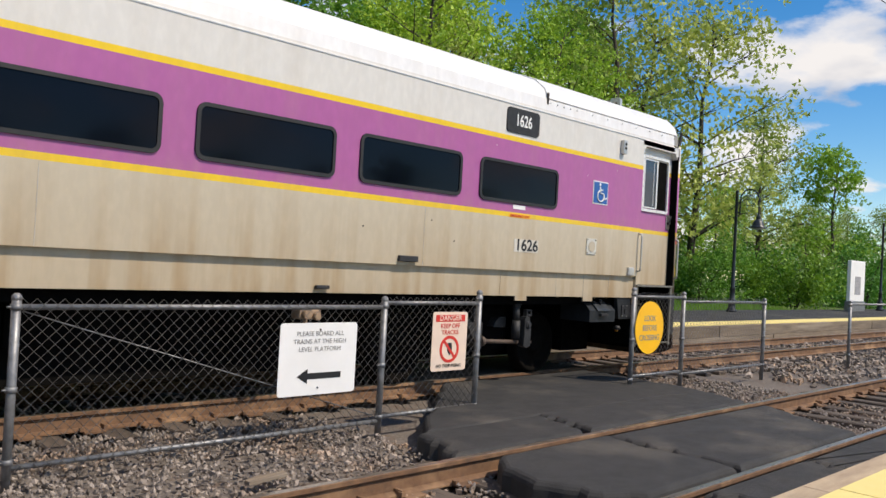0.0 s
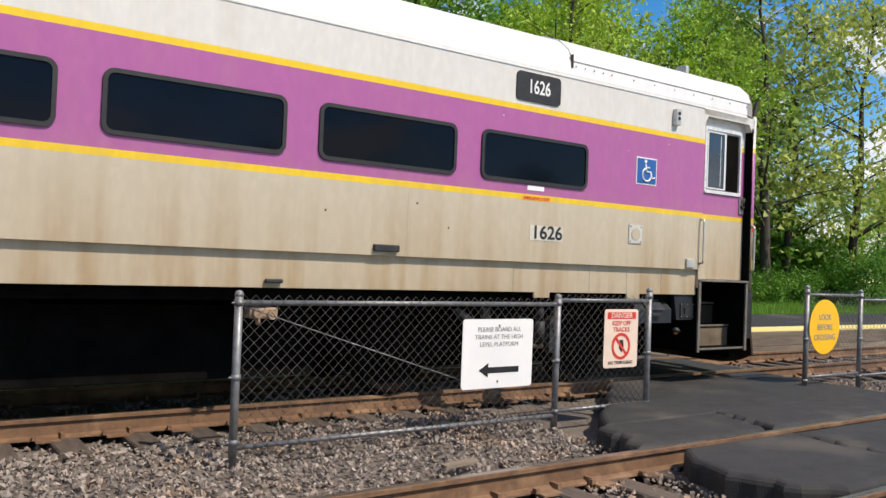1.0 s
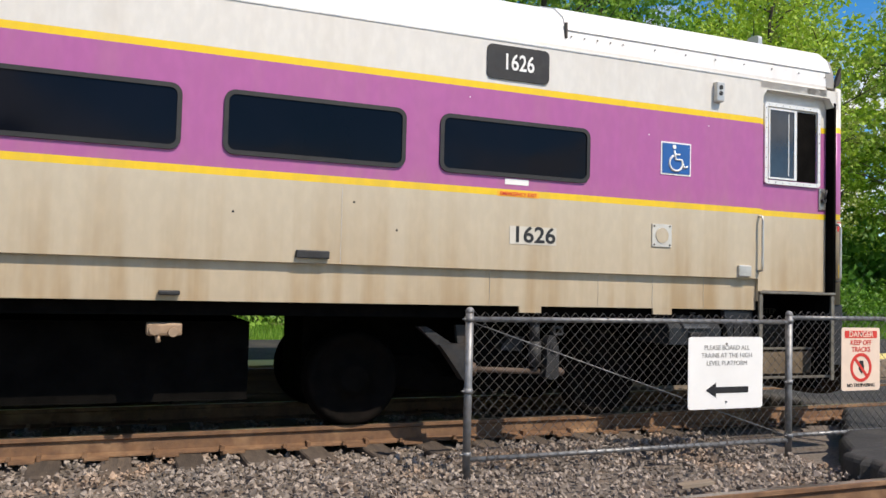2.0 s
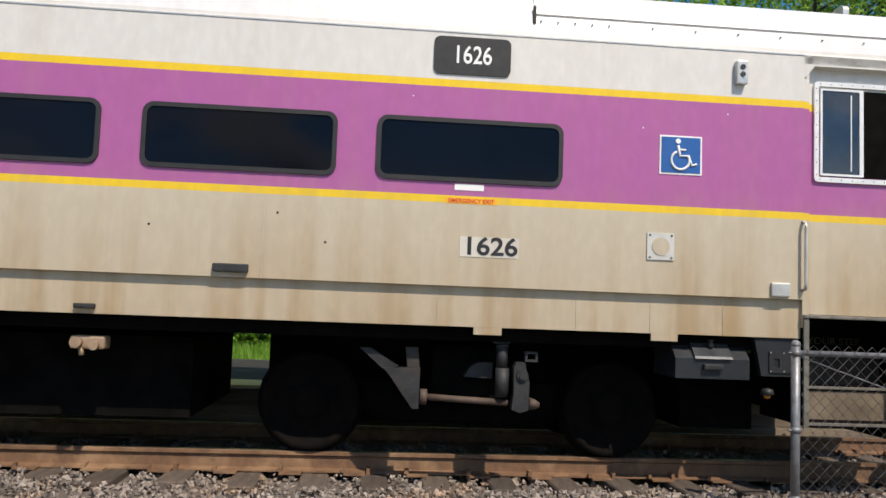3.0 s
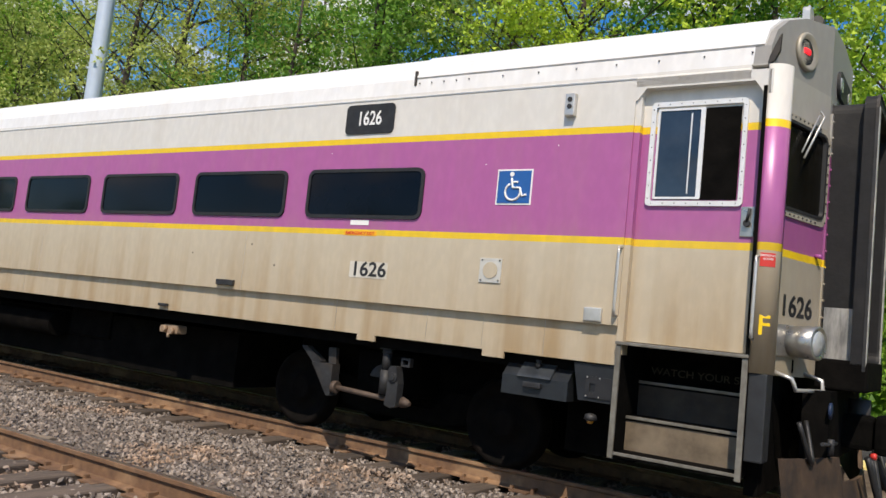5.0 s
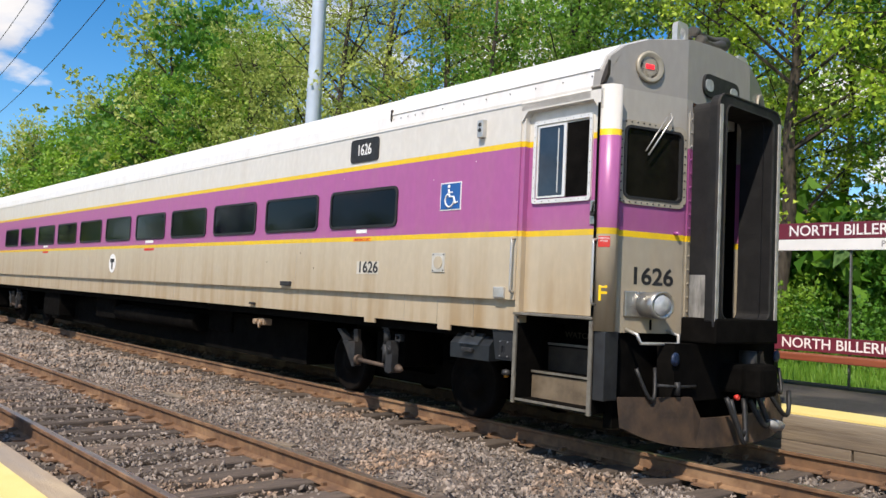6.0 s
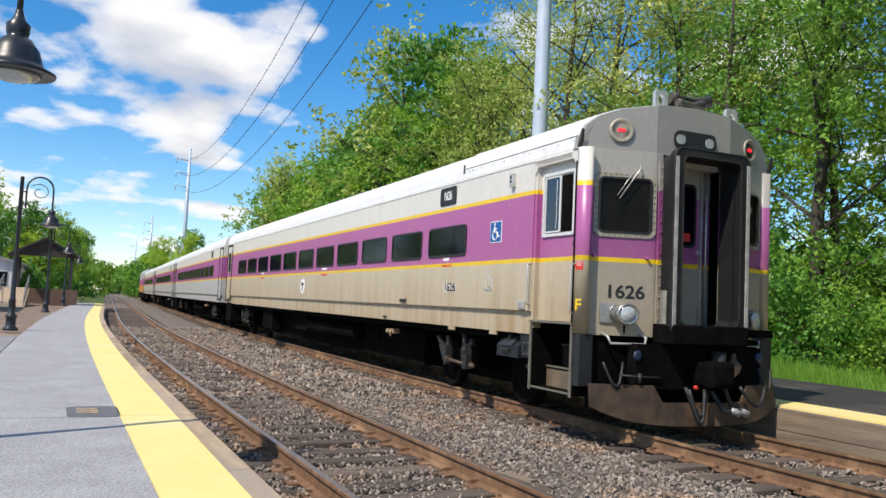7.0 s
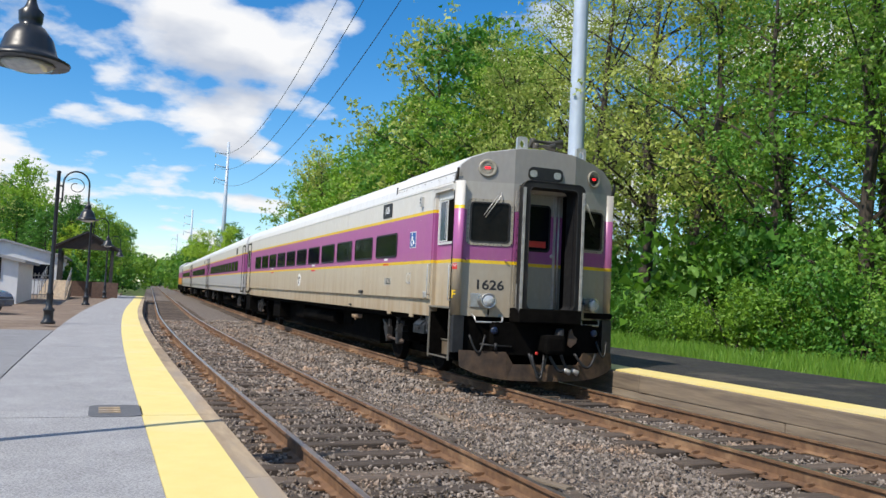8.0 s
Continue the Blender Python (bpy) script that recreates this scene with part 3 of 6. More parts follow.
def coach(label, paint, cab):
    car = thing("coach_car" if not cab else "cab_car", label, "train car", "cars of the train")
    body_hi = 11.25 if cab else 12.45
    bm = bmesh.new()
    shell(bm, FRONT + 0.1, body_hi)
    body = part("body", bm, paint, car)
    strips(car, FRONT + 0.1, body_hi)
    underframe(car, FRONT + 0.6, body_hi)
    sets = bogie(car, -9.35) + bogie(car, 8.61)
    # windows of the long side: the rear-most is at 7.81 to 9.25
    for i in range(11):
        x0 = 7.81 - 1.775 * i
        window(car, x0 - 0.03, x0 + 1.44, 2.235, 2.735)
    # diaphragm towards the next car
    bm = bmesh.new()
    ring(bm, rrect(-0.62, 0.62, 1.15, 3.55, 0.12), rrect(-0.46, 0.46, 1.30, 3.38, 0.10), "x", FRONT - 0.12, FRONT + 0.1)
    part("diaphragm", bm, M_DIAPH, car)
    # closed door of the far end, a black block as its shaded step well
    side_box(car, "door_far_end", -12.35, -11.45, 1.32, 3.34, 0.004, paint, bevel=0)
    bm = bmesh.new()
    ring(bm, rrect(-12.45, -11.40, 1.2, 3.40, 0.06), rrect(-12.40, -11.45, 1.25, 3.35, 0.05), "y", -HALF - 0.02, -HALF)
    part("door_surround", bm, M_DARK, car)
    bm = bmesh.new()
    ring(bm, rrect(-12.20, -11.60, 2.30, 3.12, 0.04), rrect(-12.16, -11.64, 2.34, 3.08, 0.03), "y", -HALF - 0.016, -HALF)
    part("door_window_frame", bm, M_ALU, car)
    bm = bmesh.new()
    box(bm, -12.17, -11.63, -HALF - 0.008, -HALF + 0.02, 2.33, 3.09)
    part("door_window", bm, M_GLASS, car)
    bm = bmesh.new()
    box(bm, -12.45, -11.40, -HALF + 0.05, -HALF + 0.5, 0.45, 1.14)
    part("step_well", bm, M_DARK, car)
    if not cab:
        bm = bmesh.new()
        ring(bm, rrect(-0.62, 0.62, 1.15, 3.55, 0.12), rrect(-0.46, 0.46, 1.30, 3.38, 0.10), "x", 12.44, 12.8)
        part("diaphragm", bm, M_DIAPH, car)
        side_box(car, "door", 11.35, 12.2, 1.32, 3.34, 0.004, paint, bevel=0)
        bm = bmesh.new()
        ring(bm, rrect(11.28, 12.28, 1.2, 3.40, 0.06), rrect(11.33, 12.23, 1.25, 3.35, 0.05), "y", -HALF - 0.02, -HALF)
        part("door_surround", bm, M_DARK, car)
        side_box(car, "number_plate", 8.2, 8.81, 3.09, 3.39, 0.012, M_BLACK)
    return car, sets


SWEEP, SWEEP_Y = 0.30, 0.60
POST_X, POST_R = 12.285, 0.13


def swept(bm, from_x=0.0):
    """Lays what stands on the flat end back along its two slanted side panels."""
    for y in (-SWEEP_Y, SWEEP_Y):
        bmesh.ops.bisect_plane(bm, geom=bm.verts[:] + bm.edges[:] + bm.faces[:], plane_co=(0, y, 0), plane_no=(0, 1, 0))
    for v in bm.verts:
        if v.co.x > from_x:
            v.co.x -= SWEEP * max(abs(v.co.y) - SWEEP_Y, 0.0)


def wrapped(co):
    """Bends a point of the flat side round the near corner post."""
    a = max(co.x - POST_X, 0.0) / POST_R
    if a > 0:
        r = POST_R - HALF - co.y
        co.x, co.y = POST_X + r * math.sin(a), -(HALF - POST_R) - r * math.cos(a)


def end_part(name, bm, mat, parent, label=""):
    swept(bm)
    return part(name, bm, mat, parent, label)


def cab_details(car):
    P = -HALF
    # end section: roof, far side and rear wall round the vestibule
    bm = bmesh.new()
    roof = [(y, z) for y, z in PROFILE if z >= 3.43]
    prism(bm, [(-HALF, 3.36)] + roof + [(HALF, 3.36)], "x", 11.25, REAR - 0.12)
    swept(bm, 12.0)
    part("end_roof", bm, M_CAB, car)
    # the roof sheet stands a little proud over the cab end, with rivets along it
    bm = bmesh.new()
    prev = None
    for x in (9.0, 12.5):
        row = [bm.verts.new((x, y * 1.008, z + (0.012 if z > 3.6 else 0.0))) for y, z in PROFILE if z >= 3.55]
        row += [bm.verts.new((x, y * 0.98, z - 0.03)) for y, z in PROFILE[::-1] if z >= 3.55]
        if prev:
            for i in range(len(row)):
                bm.faces.new((prev[i], prev[(i + 1) % len(row)], row[(i + 1) % len(row)], row[i]))
            bm.faces.new(row)
        else:
            bm.faces.new(row[::-1])
        prev = row
    bmesh.ops.recalc_face_normals(bm, faces=bm.faces[:])
    swept(bm, 12.0)
    part("roof_sheet", bm, M_CAB, car)
    bm = bmesh.new()
    for i in range(18):
        x = 9.05 + (0.14 * i if i < 5 else 0.56 + 0.36 * (i - 4))
        if x < 12.4:
            bmesh.ops.create_icosphere(bm, subdivisions=1, radius=0.008, matrix=Matrix.Translation((x, P + 0.02, 3.572)))
    tagged(part("roof_rivet_line", bm, M_STEELGREY, car), kind="stuff")
    side_box(car, "roof_sheet_corner", 8.985, 9.01, 3.55, 3.70, 0.012, M_STEELGREY, P + 0.025)
    bm = bmesh.new()
    box(bm, 11.25, REAR - 0.3, HALF - 0.06, HALF, 1.2, 3.4)
    part("far_side_wall", bm, M_CAB, car)
    # partitions of the vestibule, near-black so that they pass for its unlit inside
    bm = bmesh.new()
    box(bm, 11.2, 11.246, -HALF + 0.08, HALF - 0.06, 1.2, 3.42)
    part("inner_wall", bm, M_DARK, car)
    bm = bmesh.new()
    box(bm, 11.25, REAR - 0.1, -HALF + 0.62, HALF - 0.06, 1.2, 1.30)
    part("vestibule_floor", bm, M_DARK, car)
    # side door, set back in its opening
    D0, D1 = 11.30, 12.22
    bm = bmesh.new()
    box(bm, D0, D1, P + 0.06, P + 0.10, 1.31, 3.352)
    door = part("door", bm, M_CAB, car)
    door.location.y = 0.03
    bm = bmesh.new()
    outer, inner = rrect(11.37, 12.12, 2.40, 3.24, 0.03, 2), rrect(11.408, 12.085, 2.44, 3.20, 0.012, 2)
    ring(bm, outer, inner, "y", P + 0.035, P + 0.06)
    wf_ = part("window_frame", bm, M_BRIGHT, door, "bright bolted aluminium frame")
    bm = bmesh.new()
    for k in range(8):
        for z in (2.42, 3.22):
            bmesh.ops.create_icosphere(bm, subdivisions=1, radius=0.005, matrix=Matrix.Translation((11.42 + 0.093 * k, P + 0.035, z)))
        for xb in (11.389, 12.103):
            bmesh.ops.create_icosphere(bm, subdivisions=1, radius=0.005, matrix=Matrix.Translation((xb, P + 0.035, 2.46 + 0.103 * k)))
    tagged(part("frame_bolts", bm, M_STEELGREY, wf_), kind="stuff")
    bm = bmesh.new()
    ring(bm, rrect(11.425, 11.80, 2.455, 3.185, 0.01, 2), rrect(11.443, 11.765, 2.472, 3.168, 0.008, 2), "y", P + 0.04, P + 0.056)
    part("sliding_sash", bm, M_BRIGHT, door)
    bm = bmesh.new()
    box(bm, 11.69, 11.70, P + 0.044, P + 0.05, 2.50, 3.14)
    part("window_bar", bm, M_BRIGHT, door)
    bm = bmesh.new()
    box(bm, 11.43, 11.79, P + 0.048, P + 0.058, 2.45, 3.18)
    part("fixed_pane", bm, material("reflecting_pane", (0.012, 0.018, 0.028), (0.03, 0.04, 0.055), 2.2, 0.06, 0.0, spec=0.7), door)
    # black sheet painted in for the dark seen through the open half
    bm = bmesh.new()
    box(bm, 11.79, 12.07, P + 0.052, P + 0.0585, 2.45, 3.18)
    part("open_half", bm, M_DARK, door, "black sheet standing in for the dark behind the open half")
    bm = bmesh.new()
    box(bm, 12.115, 12.215, P + 0.045, P + 0.06, 2.17, 2.40, 0.006)
    hp_ = part("handle_plate", bm, M_STAINLESS, door, "worn steel handle plate")
    bm = bmesh.new()
    tube(bm, [(12.165, P + 0.05, 2.27), (12.165, P + 0.015, 2.27)], 0.026, 10)
    tube(bm, [(12.165, P + 0.02, 2.28), (12.185, P + 0.012, 2.38)], 0.011, 8)
    part("door_handle", bm, M_STEELGREY, hp_)
    # opening's frame: header with clipped corners, jambs
    bm = bmesh.new()
    prism(bm, [(11.25, 3.43), (12.30, 3.43), (12.30, 3.24), (12.245, 3.24), (12.17, 3.345), (11.335, 3.345), (11.265, 3.25), (11.25, 3.25)], "y", P, P + 0.13)
    part("door_header", bm, M_CAB, car)
    bm = bmesh.new()
    box(bm, 12.235, 12.262, P - 0.006, P + 0.10, 1.3, 3.30)
    part("door_jamb", bm, M_DARK, car)
    bm = bmesh.new()
    box(bm, 11.248, 11.30, P + 0.02, P + 0.14, 1.2, 3.36)
    part("door_jamb", bm, M_CAB, car)
    bm = bmesh.new()
    box(bm, 11.25, 12.26, P - 0.012, P + 0.10, 1.278, 1.305, 0.006)
    part("door_sill", bm, M_STEP, car)
    # steps
    for xs_ in (11.26, 12.22):
        bm = bmesh.new()
        box(bm, xs_, xs_ + 0.03, P + 0.02, P + 0.75, 0.42, 1.28)
        part("step_side", bm, M_DARK, car)
        bm = bmesh.new()
        box(bm, xs_ - 0.005, xs_ + 0.036, P + 0.002, P + 0.022, 0.40, 1.27)
        part("step_edge", bm, M_STEP, car)
    # risers darken step by step inward: the well's shade is in their colours
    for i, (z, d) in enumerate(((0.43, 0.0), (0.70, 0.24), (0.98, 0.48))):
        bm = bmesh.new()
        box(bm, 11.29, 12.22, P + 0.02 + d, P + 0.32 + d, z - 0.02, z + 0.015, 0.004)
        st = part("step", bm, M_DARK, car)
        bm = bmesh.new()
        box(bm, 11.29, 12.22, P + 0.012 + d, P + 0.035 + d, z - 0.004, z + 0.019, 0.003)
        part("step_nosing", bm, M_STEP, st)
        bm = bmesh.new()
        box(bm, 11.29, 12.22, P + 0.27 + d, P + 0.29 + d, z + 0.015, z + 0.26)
        part("riser", bm, material("step_riser", (0.22, 0.17, 0.115), (0.10, 0.075, 0.05), 4, 0.6, 0.2, c3=(0.30, 0.24, 0.17)) if i < 1 else M_SHADED_RISER if i < 2 else M_DARK, st)
    words("WATCH YOUR STEP", 0.085, material("faded_lettering", (0.07, 0.055, 0.035), (0.03, 0.024, 0.016), 30, 0.8), car, facing(11.75, P + 0.748, 1.08), "step_lettering", 0.001, 1.15)
    for x in (-4.6, 2.6, 8.3, 9.4, 10.0, 10.6):
        bm = bmesh.new()
        box(bm, x, x + 0.002, P + 0.052, P + 0.06, 1.118, 1.42)
        part("skirt_seam", bm, M_STAINLESS, car)
    for x in (-7.4, -2.2, 3.0, 6.95):
        bm = bmesh.new()
        box(bm, x, x + 0.003, P - 0.002, P + 0.006, 1.43, 2.055)
        part("side_seam", bm, M_ALU, car)
    # small dark nicks in the paint
    for x, z in ((7.05, 1.93), (7.42, 1.72), (6.1, 1.80), (9.9, 2.75), (8.05, 2.90), (10.6, 2.9)):
        bm = bmesh.new()
        nr_ = 0.010 if z < 2 else 0.006
        lathe(bm, [(nr_, P - 0.002), (nr_, P + 0.004)], 8, (x, 0, z), "y")
        part("nick", bm, M_STEELGREY if z < 2 else M_WHITE, car)
    # grab rails
    for x, z0, z1 in ((11.235, 1.50, 2.05), (12.275, 1.42, 2.02)):
        bm = bmesh.new()
        tube(bm, [(x, P, z0), (x, P - 0.05, z0 + 0.01), (x, P - 0.055, z0 + 0.05), (x, P - 0.055, z1 - 0.05), (x, P - 0.05, z1 - 0.01), (x, P, z1)], 0.013, 8)
        part("grab_rail", bm, M_ALU, car)
    # marker light, number plate, vents and small boxes along the side
    bm = bmesh.new()
    box(bm, 10.65, 10.74, P - 0.06, P + 0.01, 3.14, 3.335, 0.01)
    m = part("marker_light", bm, M_ALU, car)
    bm = bmesh.new()
    tube(bm, [(10.695, P - 0.058, 3.28), (10.695, P - 0.066, 3.28)], 0.022, 10)
    tube(bm, [(10.695, P - 0.058, 3.22), (10.695, P - 0.066, 3.22)], 0.022, 10)
    part("lens", bm, M_STEELGREY, m)
    bm = bmesh.new()
    prism(bm, rrect(8.2, 8.81, 3.09, 3.39, 0.05), "y", P - 0.014, P + 0.01)
    pl = part("number_plate", bm, M_RUBBER, car, "black number plate with white numerals")
    words("1626", 0.20, M_WHITE, pl, facing(8.505, P - 0.016, 3.24), "number", 0.002, 0.78)
    bm = bmesh.new()
    box(bm, 8.457, 8.921, P - 0.004, P + 0.005, 1.655, 1.812)
    dc = part("number_decal", bm, material("worn_decal", (0.60, 0.57, 0.50), (0.52, 0.49, 0.42), 6, 0.5), car, "worn pale number decal with black numerals")
    words("1626", 0.195, M_BLACK, dc, facing(8.695, P - 0.006, 1.734), "number", 0.001, 1.12, bold=0.02)
    side_box(car, "access_sign", 10.036, 10.385, 2.385, 2.70, 0.006, M_WHITE, bevel=0, label="blue and white wheelchair sign")
    bm = bmesh.new()
    box(bm, 10.05, 10.371, P - 0.010, P - 0.005, 2.399, 2.686)
    ic = part("sign_panel", bm, M_BLUE, car)
    bm = bmesh.new()
    ringpts = [(10.205 + 0.075 * math.cos(radians(a)), P - 0.013, 2.50 + 0.075 * math.sin(radians(a))) for a in range(115, 400, 15)]
    tube(bm, ringpts, 0.011, 6)
    tube(bm, [(10.185, P - 0.013, 2.62), (10.20, P - 0.013, 2.535), (10.27, P - 0.013, 2.535), (10.30, P - 0.013, 2.46), (10.34, P - 0.013, 2.475)], 0.011, 6)
    tube(bm, [(10.193, P - 0.013, 2.585), (10.25, P - 0.013, 2.585)], 0.009, 6)
    lathe(bm, [(0.021, P - 0.016), (0.021, P - 0.010)], 12, (10.185, 0, 2.655), "y")
    part("symbol", bm, M_WHITE, ic)
    bm = bmesh.new()
    box(bm, 9.946, 10.166, P - 0.012, P + 0.005, 1.694, 1.908)
    v = part("vent_plate", bm, material("bright_plate", (0.66, 0.64, 0.58), (0.58, 0.55, 0.5), 8, 0.4, 0.4), car)
    bm = bmesh.new()
    lathe(bm, [(0.072, P - 0.018), (0.072, P - 0.011)], 20, (10.056, 0, 1.801), "y")
    part("vent_cap", bm, M_CAB, v)
    bm = bmesh.new()
    for dx in (-0.088, 0.088):
        for dz in (-0.088, 0.088):
            bmesh.ops.create_icosphere(bm, subdivisions=1, radius=0.009, matrix=Matrix.Translation((10.056 + dx, P - 0.013, 1.801 + dz)))
    tagged(part("bolt_set", bm, M_STEELGREY, v), kind="stuff")
    side_box(car, "side_light", 6.59, 6.855, 1.462, 1.526, 0.04, M_STEELGREY)
    side_box(car, "lower_light", 5.585, 5.74, 1.152, 1.188, 0.02, M_STEELGREY, P + 0.03)
    side_box(car, "junction_box", 10.968, 11.122, 1.44, 1.552, 0.03, M_ALU)
    side_box(car, "exit_label", 8.40, 8.63, 2.172, 2.222, 0.004, M_WHITE, bevel=0, label="white emergency exit label")
    e = side_box(car, "exit_lettering_plate", 8.33, 8.74, 2.066, 2.112, 0.002, material("orange_label", (0.85, 0.42, 0.02), (0.8, 0.4, 0.02), 5, 0.5), bevel=0)
    words("EMERGENCY EXIT", 0.045, M_RED, e, facing(8.535, P - 0.004, 2.089), "lettering", 0.001)
    for i in (4, 8):
        x0 = 7.81 - 1.775 * i
        side_box(car, "exit_label", x0 + 0.5, x0 + 0.9, 2.165, 2.215, 0.004, M_WHITE, bevel=0)
        side_box(car, "exit_stripe", x0 + 0.45, x0 + 0.95, 2.02, 2.065, 0.004, M_RED, bevel=0)
    bm = bmesh.new()
    lathe(bm, [(0.20, P - 0.006), (0.20, P + 0.005)], 28, (-0.58, 0, 1.765), "y")
    rd = part("roundel", bm, M_WHITE, car, "white round emblem with a black bar")
    bm = bmesh.new()
    box(bm, -0.70, -0.46, P - 0.009, P - 0.004, 1.785, 1.865)
    box(bm, -0.615, -0.545, P - 0.009, P - 0.004, 1.635, 1.795)
    part("bar", bm, M_BLACK, rd)
    # skirt steps and fluting of the lower sill
    for x0, x1 in ((8.595, 8.815), (10.015, 10.232)):
        side_box(car, "sill_tab", x0, x1, 1.054, 1.118, 0.0, M_CAB, P + 0.056, 0)
    # battery and tool boxes below the sill by the steps
    bm = bmesh.new()
    prism(bm, [(-1.50, 0.765), (-1.50, 0.925), (-1.40, 1.02), (-1.0, 1.02), (-1.0, 0.765)], "x", 10.227, 10.84)
    bx = part("tool_box", bm, material("slate_box", (0.024, 0.029, 0.034), (0.015, 0.018, 0.022), 6, 0.45, 0.2), car, "slate grey tool box with a lid")
    bm = bmesh.new()
    prism(bm, [(-1.525, 0.925), (-1.515, 0.945), (-1.41, 1.045), (-1.38, 1.03), (-1.49, 0.92)], "x", 10.38, 10.69)
    part("lid_flap", bm, material("worn_slate_lid", (0.06, 0.068, 0.075), (0.03, 0.035, 0.04), 7, 0.42, 0.3), bx, "worn paler lid flap")
    bm = bmesh.new()
    box(bm, 10.448, 10.612, -1.545, -1.50, 0.84, 0.885, 0.01)
    part("handle", bm, M_STEELGREY, bx)
    bm = bmesh.new()
    lathe(bm, [(0.012, 1.0), (0.03, 1.03), (0.016, 1.055), (0.03, 1.075)], 8, (10.535, -1.45, 0))
    part("latch", bm, M_STEELGREY, bx)
    bm = bmesh.new()
    prism(bm, [(10.88, 1.10), (11.245, 1.10), (11.245, 0.80), (10.94, 0.80)], "y", -1.50, -1.44)
    part("step_bracket", bm, material("slate_bracket", (0.020, 0.023, 0.027), (0.013, 0.015, 0.018), 6, 0.5, 0.2), car)
    bm = bmesh.new()
    ring(bm, [(11.0, 0.83), (11.245, 0.83), (11.245, 1.0), (11.0, 1.0)], [(11.035, 0.875), (11.085, 0.875), (11.085, 0.945), (11.035, 0.945)], "y", -1.512, -1.50)
    cv = part("cover_plate", bm, M_BLACK, car)
    bm = bmesh.new()
    for bx_ in (11.01, 11.12, 11.235):
        for bz_ in (0.84, 0.99):
            bmesh.ops.create_icosphere(bm, subdivisions=1, radius=0.007, matrix=Matrix.Translation((bx_, -1.513, bz_)))
    tagged(part("bolt_set", bm, M_ALU, cv), kind="stuff")
    bm = bmesh.new()
    lathe(bm, [(0.012, 0.70), (0.045, 0.69), (0.055, 0.65), (0.03, 0.64)], 14, (11.03, -1.42, 0))
    gl = part("ground_light", bm, M_STEELGREY, car)
    bm = bmesh.new()
    lathe(bm, [(0.03, 0.642), (0.026, 0.62), (0.008, 0.612)], 12, (11.03, -1.42, 0))
    part("lens", bm, material("amber_lens", (0.60, 0.25, 0.03), (0.5, 0.2, 0.02), 9, 0.2), gl)
    # ---- rear end
    # dark end of the gutter over each corner
    for s in (-1, 1):
        bm = bmesh.new()
        prism(bm, [(12.25, 3.47), (12.295, 3.49), (12.33, 3.56), (12.335, 3.69), (12.305, 3.63), (12.26, 3.52)], "y", min(s * 1.545, s * 1.585), max(s * 1.545, s * 1.585))
        part("gutter_end", bm, M_STEELGREY, car)
    # corner posts, rounded
    for s in (-1, 1):
        bm = bmesh.new()
        r = POST_R if s < 0 else 0.05
        pts = [(12.262, s * HALF)] + [(POST_X + r * math.sin(radians(a)), s * (HALF - r + r * math.cos(radians(a)))) for a in range(0, 91, 15)] + [(12.31, s * 1.43), (12.262, s * 1.42)]
        prism(bm, pts, "z", 1.18, 3.465)
        for f in bm.faces:
            f.smooth = abs(f.normal.z) < 0.5
        # the far post gets the dimmer end colours, to look less sunlit
        part("corner_post", bm, M_CAB if s < 0 else M_CABEND_SHADED, car, "rounded silver corner post")
        bm = bmesh.new()
        box(bm, 12.262, 12.39, min(s * 1.36, s * 1.56), max(s * 1.36, s * 1.56), 0.55, 1.18, 0.01)
        part("corner_leg", bm, material("grey_leg", (0.026, 0.028, 0.031), (0.016, 0.017, 0.019), 6, 0.55, 0.1), car)
    # rear wall in panels round windows and doorway
    RX0, RX1 = 12.47, 12.55
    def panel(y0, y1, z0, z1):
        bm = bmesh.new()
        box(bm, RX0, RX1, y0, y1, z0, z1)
        end_part("end_panel", bm, M_CABEND_SHADED, car)
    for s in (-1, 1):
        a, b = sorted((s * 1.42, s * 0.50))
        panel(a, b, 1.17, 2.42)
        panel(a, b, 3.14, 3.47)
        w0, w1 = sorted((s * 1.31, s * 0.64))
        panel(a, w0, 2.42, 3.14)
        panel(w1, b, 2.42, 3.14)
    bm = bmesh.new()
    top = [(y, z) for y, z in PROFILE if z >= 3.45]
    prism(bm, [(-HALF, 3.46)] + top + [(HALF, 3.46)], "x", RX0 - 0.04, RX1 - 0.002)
    end_part("end_cap", bm, M_CABEND_SHADED, car)
    for s in (-1, 1):
        y0, y1 = sorted((s * 1.37, s * 0.60))
        bm = bmesh.new()
        ring(bm, rrect(y0, y1, 2.38, 3.18, 0.09), rrect(y0 + 0.055, y1 - 0.055, 2.435, 3.125, 0.07), "x", 12.551, 12.567)
        wf = end_part("end_window_frame", bm, M_CREAMFRAME, car, "riveted cream end window frame")
        bm = bmesh.new()
        ring(bm, rrect(y0 + 0.05, y1 - 0.05, 2.43, 3.13, 0.07), rrect(y0 + 0.075, y1 - 0.075, 2.455, 3.105, 0.05), "x", 12.53, 12.575)
        end_part("gasket", bm, M_RUBBER, wf)
        bm = bmesh.new()
        prism(bm, rrect(y0 + 0.06, y1 - 0.06, 2.44, 3.12, 0.06), "x", 12.535, 12.545)
        end_part("pane", bm, M_CABGLASS, wf)
        bm = bmesh.new()
